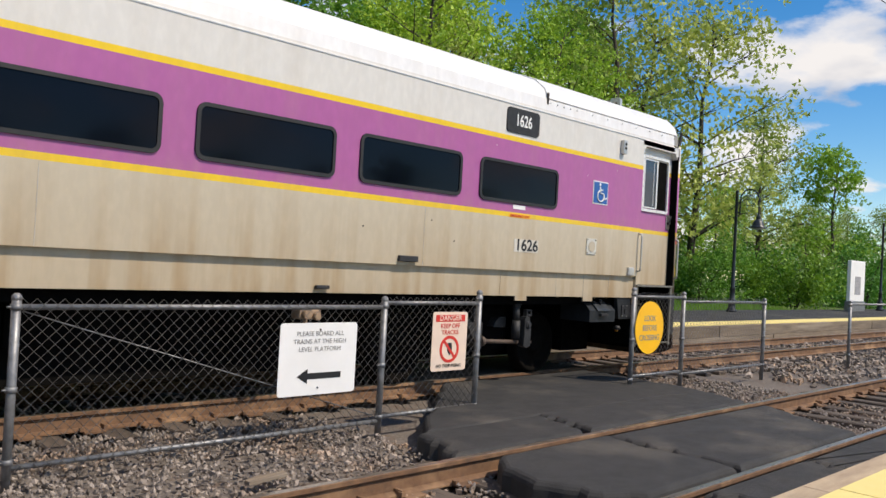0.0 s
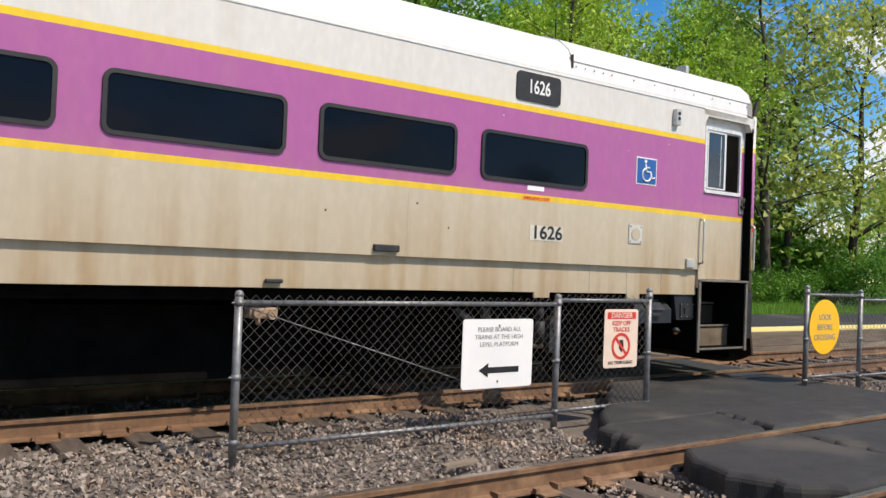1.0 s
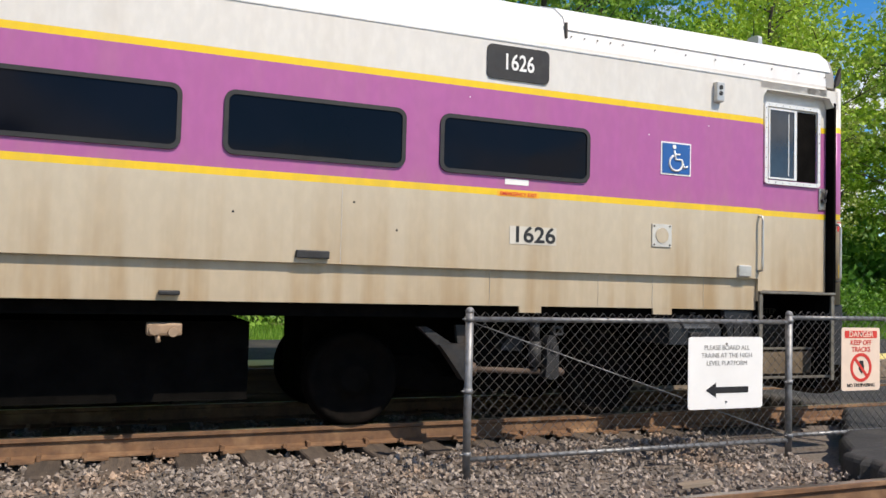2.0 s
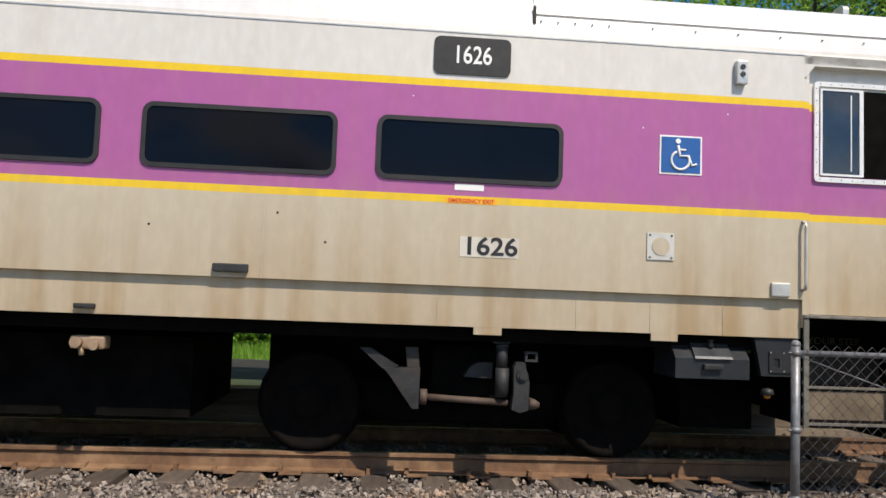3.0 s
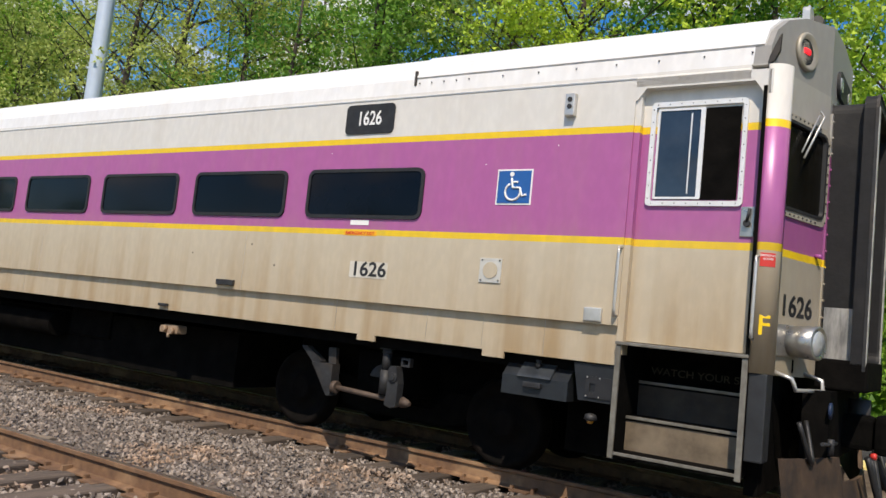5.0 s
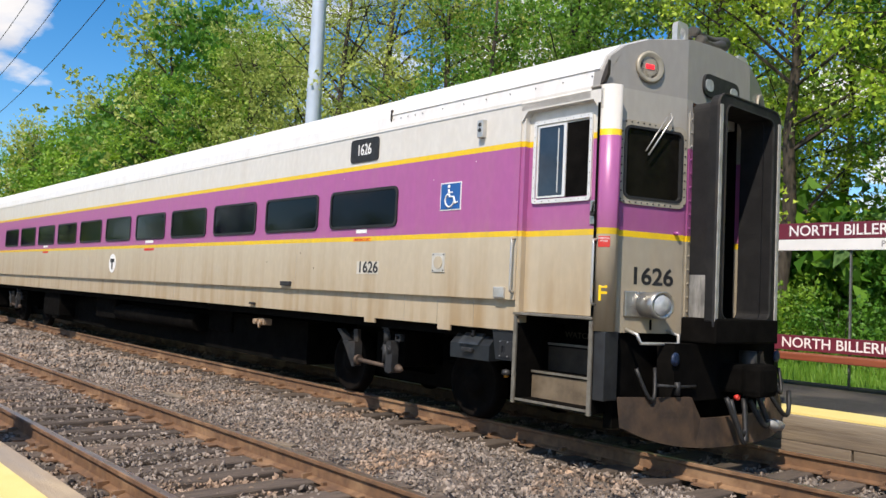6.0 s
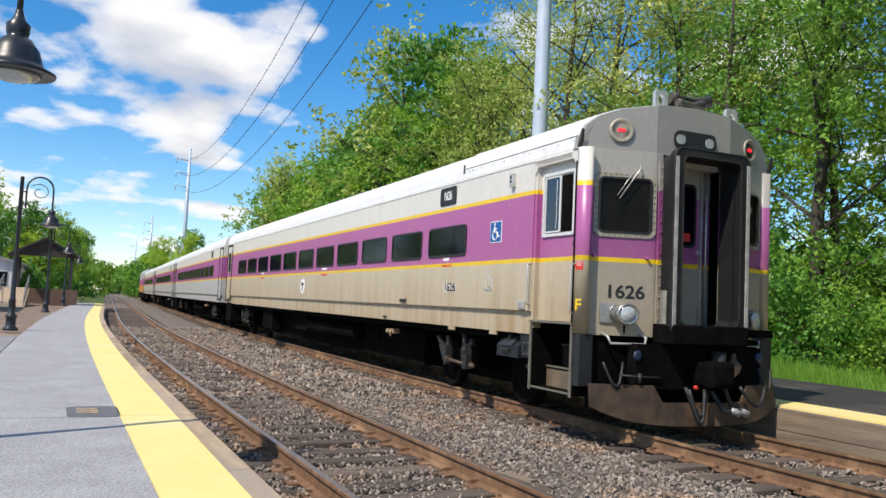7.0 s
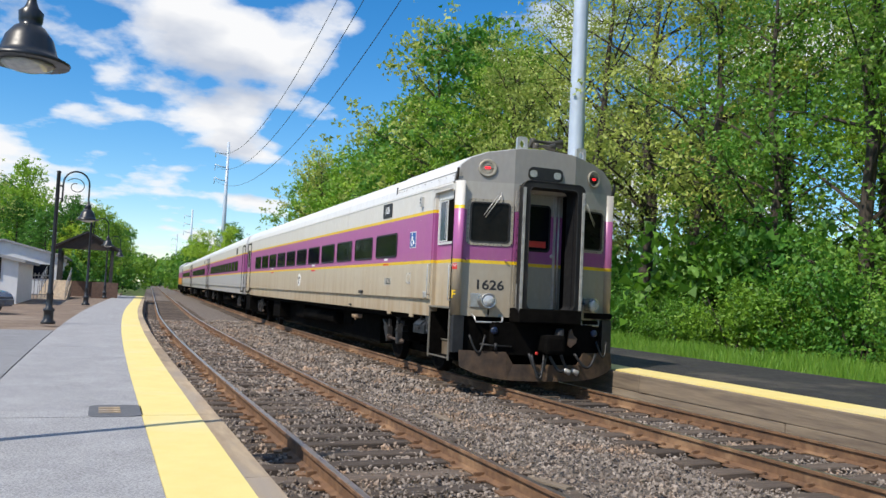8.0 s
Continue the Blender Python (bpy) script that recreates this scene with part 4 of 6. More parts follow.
        for k in range(9):
            for yy, zz in ((y0 + 0.025, 2.42 + 0.08 * k), (y1 - 0.025, 2.42 + 0.08 * k), (y0 + 0.06 + 0.066 * k, 3.16), (y0 + 0.06 + 0.066 * k, 2.40)):
                bmesh.ops.create_icosphere(bm, subdivisions=1, radius=0.009, matrix=Matrix.Translation((12.568, yy, zz)))
        tagged(end_part("rivet_line", bm, M_STEELGREY, wf), kind="stuff")
        bm = bmesh.new()
        tube(bm, [(12.575, s * 0.82, 3.30), (12.62, s * 0.84, 3.24), (12.60, s * 1.08, 2.86)], 0.008, 6)
        tube(bm, [(12.60, s * 0.88, 3.25), (12.59, s * 1.10, 2.90)], 0.006, 6)
        end_part("wiper", bm, M_ALU, car)
        # red marker lamp in a pale bezel
        bm = bmesh.new()
        lathe(bm, [(0.10, 12.545), (0.15, 12.55), (0.155, 12.575), (0.135, 12.585), (0.105, 12.56)], 24, (0, s * 1.06, 3.715), "x")
        lp = end_part("marker_lamp", bm, material("tan_bezel", (0.42, 0.38, 0.30), (0.34, 0.31, 0.25), 7, 0.5, 0.3), car)
        bm = bmesh.new()
        lathe(bm, [(0.105, 12.552), (0.105, 12.56)], 20, (0, s * 1.06, 3.715), "x")
        end_part("dark_glass", bm, M_RUBBER, lp)
        bm = bmesh.new()
        box(bm, 12.558, 12.572, s * 1.06 - 0.045, s * 1.06 + 0.045, 3.70, 3.742, 0.006)
        end_part("red_lens", bm, M_REDLIGHT, lp)
        # headlamp in a housing
        bm = bmesh.new()
        box(bm, 12.55, 12.575, s * 1.04 - 0.22, s * 1.04 + 0.10, 1.32, 1.56, 0.01)
        lathe(bm, [(0.115, 12.57), (0.125, 12.68), (0.13, 12.76), (0.115, 12.77), (0.10, 12.74)], 22, (0, s * 1.03, 1.44), "x")
        hl = end_part("headlamp", bm, M_STAINLESS, car, "round steel headlamp")
        bm = bmesh.new()
        lathe(bm, [(0.105, 12.745), (0.09, 12.765), (0.02, 12.775)], 20, (0, s * 1.03, 1.44), "x")
        end_part("lens", bm, M_LENS, hl)
        bm = bmesh.new()
        tube(bm, [(12.55, s * 1.22, 1.20), (12.68, s * 1.22, 1.16), (12.70, s * 1.20, 1.08), (12.70, s * 0.78, 1.08), (12.68, s * 0.76, 1.16), (12.55, s * 0.76, 1.20)], 0.016, 8)
        end_part("handhold", bm, M_ALU, car)
        for yy in (1.36, 0.70):
            bm = bmesh.new()
            tube(bm, [(12.55, s * yy, 2.14), (12.60, s * yy, 2.14)], 0.018, 8)
            end_part("stud", bm, M_PURPLE, car)
        bm = bmesh.new()
        yp = s * 0.53
        box(bm, 12.55, 12.565, yp - 0.03, yp + 0.03, 1.2, 3.35)
        for k in range(16):
            bmesh.ops.create_icosphere(bm, subdivisions=1, radius=0.013, matrix=Matrix.Translation((12.567, yp, 1.26 + 0.135 * k)))
        end_part("riveted_strip", bm, M_CABEND_SHADED, car)
    nm = words("1626", 0.225, M_BLACK, car, facing_rear(12.553, -0.95, 1.70), "end_number", 0.001, 1.1, bold=0.022)
    for v in nm.data.vertices:
        v.co.x -= SWEEP * max(abs(v.co.y) - SWEEP_Y, 0.0)
    # destination sign
    bm = bmesh.new()
    prism(bm, rrect(-0.34, 0.34, 3.57, 3.80, 0.09), "x", 12.55, 12.575)
    ds = part("sign_box", bm, M_RUBBER, car, "black end sign box with two lamps")
    for y in (-0.25, 0.22):
        bm = bmesh.new()
        prism(bm, rrect(y - 0.07, y + 0.07, 3.62, 3.74, 0.05), "x", 12.57, 12.582)
        part("sign_lamp", bm, M_LENS, ds)
    # gangway diaphragm standing out from the end
    bm = bmesh.new()
    ring(bm, rrect(-0.50, 0.50, 1.22, 3.46, 0.10), rrect(-0.44, 0.44, 1.34, 3.40, 0.08), "x", 12.55, 12.80)
    g = part("gangway_bellows", bm, M_DIAPH, car, "dark grey gangway bellows")
    bm = bmesh.new()
    ring(bm, rrect(-0.60, 0.60, 1.18, 3.50, 0.13), rrect(-0.46, 0.46, 1.34, 3.40, 0.09), "x", 12.80, 12.90)
    part("gangway_frame", bm, M_DIAPH, g)
    bm = bmesh.new()
    ring(bm, rrect(-0.608, 0.608, 1.172, 3.508, 0.135), rrect(-0.594, 0.594, 1.186, 3.494, 0.124), "x", 12.885, 12.908)
    ring(bm, rrect(-0.474, 0.474, 1.326, 3.414, 0.10), rrect(-0.458, 0.458, 1.342, 3.398, 0.088), "x", 12.89, 12.908)
    part("worn_edge", bm, M_STEELGREY, g)
    bm = bmesh.new()
    box(bm, 12.55, 12.93, -0.60, 0.60, 1.10, 1.34, 0.02)
    part("buffer_plate", bm, M_DARK, g)
    for s in (-1, 1):
        bm = bmesh.new()
        box(bm, 12.901, 12.915, min(s * 0.545, s * 0.60), max(s * 0.545, s * 0.60), 1.30, 3.38, 0.005)
        part("face_strip", bm, M_RUBBED, g)
        bm = bmesh.new()
        box(bm, 12.58, 12.79, min(s * 0.505, s * 0.515), max(s * 0.505, s * 0.515), 1.24, 1.75, 0.0)
        part("scuffed_plate", bm, material("scuffed_grey", (0.42, 0.41, 0.39), (0.16, 0.16, 0.155), 6, 0.5, 0.3, stretch=(3, 3, 0.6)), g)
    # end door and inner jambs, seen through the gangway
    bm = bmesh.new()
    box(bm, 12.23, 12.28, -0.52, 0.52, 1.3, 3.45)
    ed = part("end_door", bm, M_CABEND_SHADED, car)
    bm = bmesh.new()
    prism(bm, rrect(-0.34, 0.25, 2.37, 3.15, 0.06), "x", 12.28, 12.288)
    part("door_glass", bm, M_GLASS, ed)
    bm = bmesh.new()
    ring(bm, rrect(-0.37, 0.28, 2.34, 3.18, 0.08), rrect(-0.335, 0.245, 2.375, 3.145, 0.06), "x", 12.28, 12.296)
    part("glass_seal", bm, M_DIAPH, ed)
    bm = bmesh.new()
    box(bm, 12.289, 12.296, -0.20, 0.19, 2.42, 2.53)
    part("red_notice", bm, M_RED, ed)
    bm = bmesh.new()
    box(bm, 12.28, 12.31, 0.34, 0.38, 1.32, 3.38)
    tube(bm, [(12.33, 0.42, 1.32), (12.33, 0.42, 3.38)], 0.016, 8)
    part("door_edge", bm, M_ALU, ed)
    bm = bmesh.new()
    lathe(bm, [(0.02, 12.28), (0.035, 12.31), (0.02, 12.335)], 12, (0, 0.31, 2.28), "x")
    part("knob", bm, M_ALU, ed)
    # near-black lining: the gangway's shade is put into its colour
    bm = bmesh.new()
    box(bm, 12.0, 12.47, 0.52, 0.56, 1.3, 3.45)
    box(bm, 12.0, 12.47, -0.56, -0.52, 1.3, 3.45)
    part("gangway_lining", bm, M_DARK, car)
    # pilot, coupler and hoses
    bm = bmesh.new()
    row = []
    for k in range(25):
        y = -1.48 + 2.96 * k / 24
        u = abs(y) / 1.48
        x = 12.92 - 0.36 * u * u
        top = 0.60 if u > 0.42 else 0.40
        bot = 0.13 + 0.20 * u ** 4
        row.append([bm.verts.new((x, y, bot)), bm.verts.new((x - 0.05, y, top)), bm.verts.new((x - 0.08, y, top)), bm.verts.new((x - 0.04, y, bot))])
    for a, b in zip(row, row[1:]):
        for k in range(4):
            bm.faces.new((a[k], a[(k + 1) % 4], b[(k + 1) % 4], b[k]))
    bm.faces.new(row[0])
    bm.faces.new(row[-1][::-1])
    bmesh.ops.recalc_face_normals(bm, faces=bm.faces[:])
    part("pilot_plate", bm, M_RUST, car, "curved rusty brown pilot plate")
    # wide black boxes, added to stand in for the darkness below the end
    bm = bmesh.new()
    box(bm, 12.23, 12.33, -1.34, 1.34, 0.28, 1.165)
    box(bm, 12.53, 12.72, -0.95, 0.95, 0.55, 1.09)
    part("end_beam", bm, M_DARK, car)
    bm = bmesh.new()
    box(bm, 12.3, 12.95, -0.14, 0.14, 0.62, 0.90, 0.04)
    box(bm, 12.95, 13.16, -0.18, 0.18, 0.60, 0.92, 0.06)
    part("coupler", bm, M_DARK, car)
    for x0, z0, y0, y1, d, r, end in ((12.94, 0.60, -0.40, -0.06, 0.36, 0.024, 0), (12.96, 0.58, -0.36, -0.12, 0.42, 0.024, 0), (12.97, 0.56, -0.02, 0.34, 0.26, 0.028, 1), (12.93, 0.58, 0.22, 0.48, 0.30, 0.028, 1), (12.90, 0.60, 0.50, 0.92, 0.24, 0.024, 0), (12.58, 0.86, -1.34, -1.05, 0.30, 0.018, 0), (12.58, 0.80, 1.12, 1.34, 0.28, 0.018, 0)):
        bm = bmesh.new()
        pts = []
        for k in range(13):
            u = k / 12 * (0.66 if end else 1.0)
            pts.append((x0 + 0.08 * math.sin(3.14 * u), y0 + (y1 - y0) * u, z0 - d * math.sin(3.14 * u) * 0.95))
        tube(bm, pts, r, 8)
        hs = part("hose", bm, M_RUBBER if not end else M_STEELGREY, car)
        if end:
            bm = bmesh.new()
            a, b = Vector(pts[-1]), Vector(pts[-1]) + Vector((0.03, 0.11, -0.05))
            tube(bm, [a, a.lerp(b, 0.4), b], 0.034, 8, 0.05)
            part("coupling", bm, M_RUBBED, hs, "bright hose coupling")
    bm = bmesh.new()
    lathe(bm, [(0.022, 12.95), (0.03, 12.98), (0.02, 12.995)], 14, (0, -0.27, 0.60), "x")
    part("red_valve", bm, M_RED, car)
    # small fittings in the dark under the end beam
    bm = bmesh.new()
    tube(bm, [(12.72, -1.20, 0.72), (12.74, -0.95, 0.70), (12.74, -0.62, 0.69)], 0.014, 7)
    part("pipe", bm, M_STEELGREY, car)
    bm = bmesh.new()
    tube(bm, [(12.74, -0.92, 0.62), (12.74, -0.92, 0.74)], 0.028, 8)
    part("cock", bm, M_STEELGREY, car)
    for yb in (-0.95, 0.98):
        bm = bmesh.new()
        lathe(bm, [(0.06, 12.72), (0.065, 12.735), (0.03, 12.745)], 14, (0, yb, 0.95), "x")
        part("receptacle", bm, material("blue_receptacle", (0.01, 0.025, 0.07), (0.008, 0.02, 0.05), 9, 0.5), car, "dark blue cable receptacle")
    bm = bmesh.new()
    prism(bm, [(0.42, 0.98), (0.47, 1.02), (0.50, 0.92), (0.58, 0.86), (0.56, 0.78), (0.46, 0.70), (0.40, 0.74)], "x", 12.80, 12.84)
    part("flat_bracket", bm, M_ROD, car)
    bm = bmesh.new()
    tube(bm, [(12.80, 0.24, 1.02), (12.80, 0.24, 0.74)], 0.09, 14)
    part("cylinder", bm, M_STEELGREY, car)
    # horns on the roof
    for y0, z0, z1 in ((-0.46, 4.03, 4.36), (0.74, 3.98, 4.28)):
        bm = bmesh.new()
        ring(bm, rrect(y0, y0 + 0.20, z0, z1, 0.05), [(y0 + 0.10 + 0.05 * math.cos(6.2832 * (k - 3) / 24), z1 - 0.13 + 0.07 * math.sin(6.2832 * (k - 3) / 24)) for k in range(24)], "x", 12.26, 12.32)
        part("roof_bracket", bm, M_ALU, car, "pale bracket plate with a round hole")
    bm = bmesh.new()
    box(bm, 12.12, 12.34, -0.24, 0.30, 4.085, 4.14, 0.01)
    part("horn_base", bm, M_STEELGREY, car)
    bm = bmesh.new()
    for x, z, y1, l in ((12.34, 4.30, 0.40, 0.62), (12.22, 4.25, 0.28, 0.46), (12.40, 4.21, 0.22, 0.40)):
        lathe(bm, [(0.05, y1 - l), (0.055, y1 - l + 0.08), (0.026, y1 - l + 0.10), (0.032, y1 - l * 0.35), (0.085, y1)], 14, (x, 0, z), "y")
    part("horn", bm, M_HORN, car, "cluster of grey brown air horns")
    # small notices by the door
    bm = bmesh.new()
    box(bm, 12.29, 12.40, P - 0.003, P + 0.004, 1.95, 2.05)
    bmesh.ops.subdivide_edges(bm, edges=[e for e in bm.edges if abs(e.verts[0].co.x - e.verts[1].co.x) > 0.05], cuts=7)
    for v in bm.verts:
        wrapped(v.co)
    nt_ = part("red_notice", bm, M_RED, car)
    lines = [words("EMERGENCY", 0.020, M_WHITE, nt_, facing(12.345, P - 0.0045, 2.03), "lettering", 0.0005), words("ACCESS", 0.020, M_WHITE, nt_, facing(12.345, P - 0.0045, 2.005), "lettering", 0.0005)]
    lines.append(words("F", 0.20, M_YELLOW, car, facing(12.345, P - 0.002, 1.52), "letter_f", 0.001))
    for ob in lines:
        for v in ob.data.vertices:
            wrapped(v.co)


cab_car, cab_sets = coach("silver cab car with purple and yellow bands, dirty lower side", M_CAB, True)
cab_details(cab_car)
cars = [cab_car]
for k in range(3):
    if k == 0:
        c, _ = coach("silver coach with purple and yellow bands coupled ahead", M_COACH, False)
        first = c
    else:
        c = copy_thing(first, Matrix.Identity(4))
    cars.append(c)
loco = thing("locomotive", "orange and purple diesel locomotive heading the train", "locomotive", "cars of the train")
bm = bmesh.new()
shell(bm, -8.5, 8.5, [(-1.45, 1.2), (-1.45, 3.9), (-1.0, 4.35), (1.0, 4.35), (1.45, 3.9), (1.45, 1.2)])
part("body", bm, M_LOCO, loco)
bm = bmesh.new()
box(bm, -8.6, 8.6, -1.5, 1.5, 0.5, 1.2, 0.05)
part("frame", bm, M_DARK, loco)
for x in (-5.5, 5.5):
    bm = bmesh.new()
    box(bm, x - 1.8, x + 1.8, -1.2, 1.2, 0.0, 0.8, 0.05)
    part("bogie", bm, M_DARK, loco)
cars.append(loco)

# ---------------------------------------------------------------- platforms
PLAT, PLAT2 = 0.206, 0.30


def slab_field(name, mat, label, y0, y1, z, depth, cuts, parent_label, follow=True, gap=0.012):
    """A paved platform in slabs between the cuts, each a part of its own."""
    p = thing(name, parent_label, "platform", kind="structure")
    for a, b in zip(cuts, cuts[1:]):
        bm = bmesh.new()
        prev = None
        n = max(1, int((b - a) / 3))
        for i in range(n + 1):
            x = a + gap + (b - a - 2 * gap) * i / n
            o = bend(x) if follow else 0
            row = [bm.verts.new((x, y0 + o, z - depth)), bm.verts.new((x, y1 + o, z - depth)), bm.verts.new((x, y1 + o, z)), bm.verts.new((x, y0 + o, z))]
            if prev:
                for k in range(4):
                    bm.faces.new((prev[k], prev[(k + 1) % 4], row[(k + 1) % 4], row[k]))
            else:
                bm.faces.new(row)
            prev = row
        bm.faces.new(prev[::-1])
        bmesh.ops.recalc_face_normals(bm, faces=bm.faces[:])
        part("slab", bm, mat, p)
    return p


JOINTS = [-75.0, -61.5, -44.3, -35.8, -27.4, -18.95, -10.5, -2.1, 6.3, 14.7, 23.1, 40.0]
slab_field("platform", M_PLATFORM, "", 0.0, 1.515, PLAT, 0.5, JOINTS, "grey paved low platform with joints across it")
slab_field("platform_edge_strip", M_TACTILE, "", 1.518, 2.045, PLAT + 0.006, 0.5, JOINTS, "yellow warning strip along the platform edge", gap=0.008)
slab_field("platform_kerb", M_CONCRETE, "", 2.048, 2.23, PLAT - 0.004, 0.6, [-75 + 2.8 * i for i in range(42)], "weathered timber and concrete kerb of the platform", gap=0.004)
tagged(strip("pavement", material("back_paving", (0.26, 0.262, 0.275), (0.21, 0.212, 0.222), 2, 0.88, 0, 0.5, 110, fine=120), -2.8, -0.025, -0.3, PLAT - 0.004, -24.0, 40), "grey paving behind the platform", "pavement", kind="structure")
tagged(strip("bare_ground", M_DIRT, -7.0, -0.03, -0.3, PLAT - 0.07, -90, -24.05), "bare brown soil beside the platform", "soil", kind="structure")
tagged(strip("parking_lot", material("old_asphalt", (0.17, 0.17, 0.175), (0.13, 0.13, 0.135), 1.5, 0.9, 0, 0.4, 80, fine=60), -40, -2.83, -0.3, 0.10, -75, 60), "worn grey car park surface", "parking lot", kind="structure")

slab_field("far_platform", M_ASPHALT, "", 10.42, 13.9, PLAT2, 0.6, [-75, -40, -20, 0, 20, 45, 90], "dark asphalt surface of the far platform", gap=0.0)
slab_field("far_edge_strip", M_TACTILE, "", 9.74, 10.417, PLAT2 + 0.004, 0.3, [-75 + 5.5 * i for i in range(31)], "yellow warning strip of the far platform", gap=0.004)
wall = thing("far_platform_face", "weathered timber planks facing the far platform", "retaining wall", kind="structure")
for i in range(27):
    x0 = -72 + 5.6 * i
    for j, (z0, z1) in enumerate(((-0.30, -0.005), (0.0, 0.28))):
        bm = bmesh.new()
        dx = 2.4 * j
        a, b = x0 + dx, x0 + dx + 5.58
        vs = box(bm, a, b, 9.64 - 0.01 * ((i + j) % 2), 9.74, z0, z1, 0.012)
        for v in bm.verts:
            v.co.y += bend(v.co.x)
        part("plank", bm, M_TIMBER, wall)

# ---------------------------------------------------------------- crossing
crossing = thing("level_crossing", "black asphalt foot crossing in worn panels", "crossing", kind="structure")


def blob(y0, y1, xa, xb, z, seed, wob=0.06):
    rnd = random.Random(seed)
    pts = []
    n = 14
    for i in range(n + 1):
        pts.append((xa(i / n) + rnd.uniform(-wob, wob), y0 + (y1 - y0) * i / n))
    for i in range(n, -1, -1):
        pts.append((xb(i / n) + rnd.uniform(-wob, wob), y0 + (y1 - y0) * i / n))
    bm = bmesh.new()
    prism(bm, pts, "z", z - 0.3, z)
    es = [e for e in bm.edges if all(v.co.z > z - 0.01 for v in e.verts) and len(e.link_faces) == 2 and any(abs(f.normal.z) < 0.5 for f in e.link_faces)]
    bmesh.ops.bevel(bm, geom=es, offset=0.055, segments=3, affect="EDGES", profile=0.45)
    return bm


for k, (y0, y1, xa, xb, z) in enumerate((
        (2.24, 2.90, lambda u: 6.6 - 0.4 * u, lambda u: 7.9, 0.0), (2.24, 2.90, lambda u: 7.93, lambda u: 10.2, -0.004),
        (3.06, 4.36, lambda u: 5.55 + 0.35 * math.sin(3.1 * u) * -1 + 0.2, lambda u: 7.15, 0.012), (3.06, 4.36, lambda u: 7.19, lambda u: 9.7 + 0.8 * u, 0.004),
        (4.55, 5.30, lambda u: 5.5 + 0.3 * u, lambda u: 7.2 + 0.2 * u, 0.005), (4.55, 5.33, lambda u: 7.24 + 0.2 * u, lambda u: 10.5 + 0.3 * u, 0.012), (5.30, 7.28, lambda u: 5.8 + 2.2 * u, lambda u: 10.9 + 0.1 * u, -0.002),
        (7.46, 8.80, lambda u: 7.9, lambda u: 11.2, 0.0), (8.97, 9.80, lambda u: 7.9, lambda u: 11.3, 0.0))):
    part("asphalt_panel", blob(y0, y1, xa, xb, z, k), M_ASPHALT, crossing)

# ---------------------------------------------------------------- fence between the tracks
FY = 6.08


def chain_link(bm, x0, x1, z0, z1, y, cell=0.09, r=0.0024):
    """Diagonal wires both ways, clipped to the panel."""
    h = z1 - z0
    for s in (1, -1):
        c = x0 - h if s > 0 else x0
        while c < (x1 if s > 0 else x1 + h):
            # wire x = c + s * (z - z0)
            ts = []
            for z, x in ((z0, c), (z1, c + s * h)):
                ts.append((x, z))
            (xa, za), (xb, zb) = ts
            if s > 0:
                lo, hi = max(xa, x0), min(xb, x1)
            else:
                lo, hi = max(xb, x0), min(xa, x1)
            if hi - lo > 0.02:
                pa = (lo, y + s * 0.002, z0 + s * (lo - c))
                pb = (hi, y + s * 0.002, z0 + s * (hi - c))
                tube(bm, [pa, pb], r, 3)
            c += cell


def post(parent, x, z1, z0=-0.28, y=FY, r=0.032):
    bm = bmesh.new()
    tube(bm, [(x, y, z0), (x, y, z1 - 0.03)], r, 12)
    bmesh.ops.create_icosphere(bm, subdivisions=2, radius=r * 1.12, matrix=Matrix.Translation((x, y, z1 - 0.03)))
    p = part("post", bm, M_GALV, parent)
    for z in (z1 - 0.09, (z1 + z0) / 2 + 0.05, z0 + 0.26):
        bm = bmesh.new()
        lathe(bm, [(r + 0.001, -0.02), (r + 0.007, -0.018), (r + 0.007, 0.018), (r + 0.001, 0.02)], 12, (x, y, z))
        tube(bm, [(x - r - 0.03, y - 0.01, z), (x - r, y - 0.01, z)], 0.008, 6)
        part("band", bm, M_GALV, p)
    return p


def bar(parent, a, b, r=0.021, name="rail"):
    bm = bmesh.new()
    tube(bm, [a, b], r, 10)
    part(name, bm, M_GALV, parent)


def fence_panel(parent, x0, x1, top, bottom, diag=True, mesh_top=0.06):
    bar(parent, (x0, FY, top), (x1, FY, top))
    bar(parent, (x0, FY, bottom), (x1, FY, bottom))
    bm = bmesh.new()
    chain_link(bm, x0 + 0.03, x1 - 0.03, bottom - 0.03, top + mesh_top, FY - 0.028)
    part("chain_link_mesh", bm, M_WIRE, parent, "galvanised diamond wire mesh")
    if diag:
        bm = bmesh.new()
        tube(bm, [(x0 + 0.05, FY + 0.02, top - 0.03), (x1 - 0.05, FY + 0.02, bottom + 0.05)], 0.005, 6)
        part("tension_rod", bm, M_GALV, parent)


fence = thing("chain_link_fence", "low galvanised chain link fence between the two tracks", "fence", "track fences")
XA, XB, XC = 2.745, 5.98, 7.30
for x, z in ((XA, 1.11), (XB, 1.12), (XC, 1.20)):
    post(fence, x, z)
fence_panel(fence, XA, XB, 1.02, -0.06)
fence_panel(fence, XB, XC, 1.06, -0.02, False)
fence2 = thing("chain_link_fence", "galvanised chain link fence beyond the crossing", "fence", "track fences")
for x, z in ((10.32, 1.28), (11.64, 1.24), (14.35, 1.17)):
    post(fence2, x, z, -0.2)
fence_panel(fence2, 10.32, 11.64, 1.16, 0.10, False)
fence_panel(fence2, 11.64, 14.35, 1.10, 0.06, False)
for x in (18.4, 22.6, 26.8, 31.0):
    post(fence2, x, 1.15, -0.2)
bar(fence2, (18.4, FY, 1.08), (31.0, FY, 1.08))


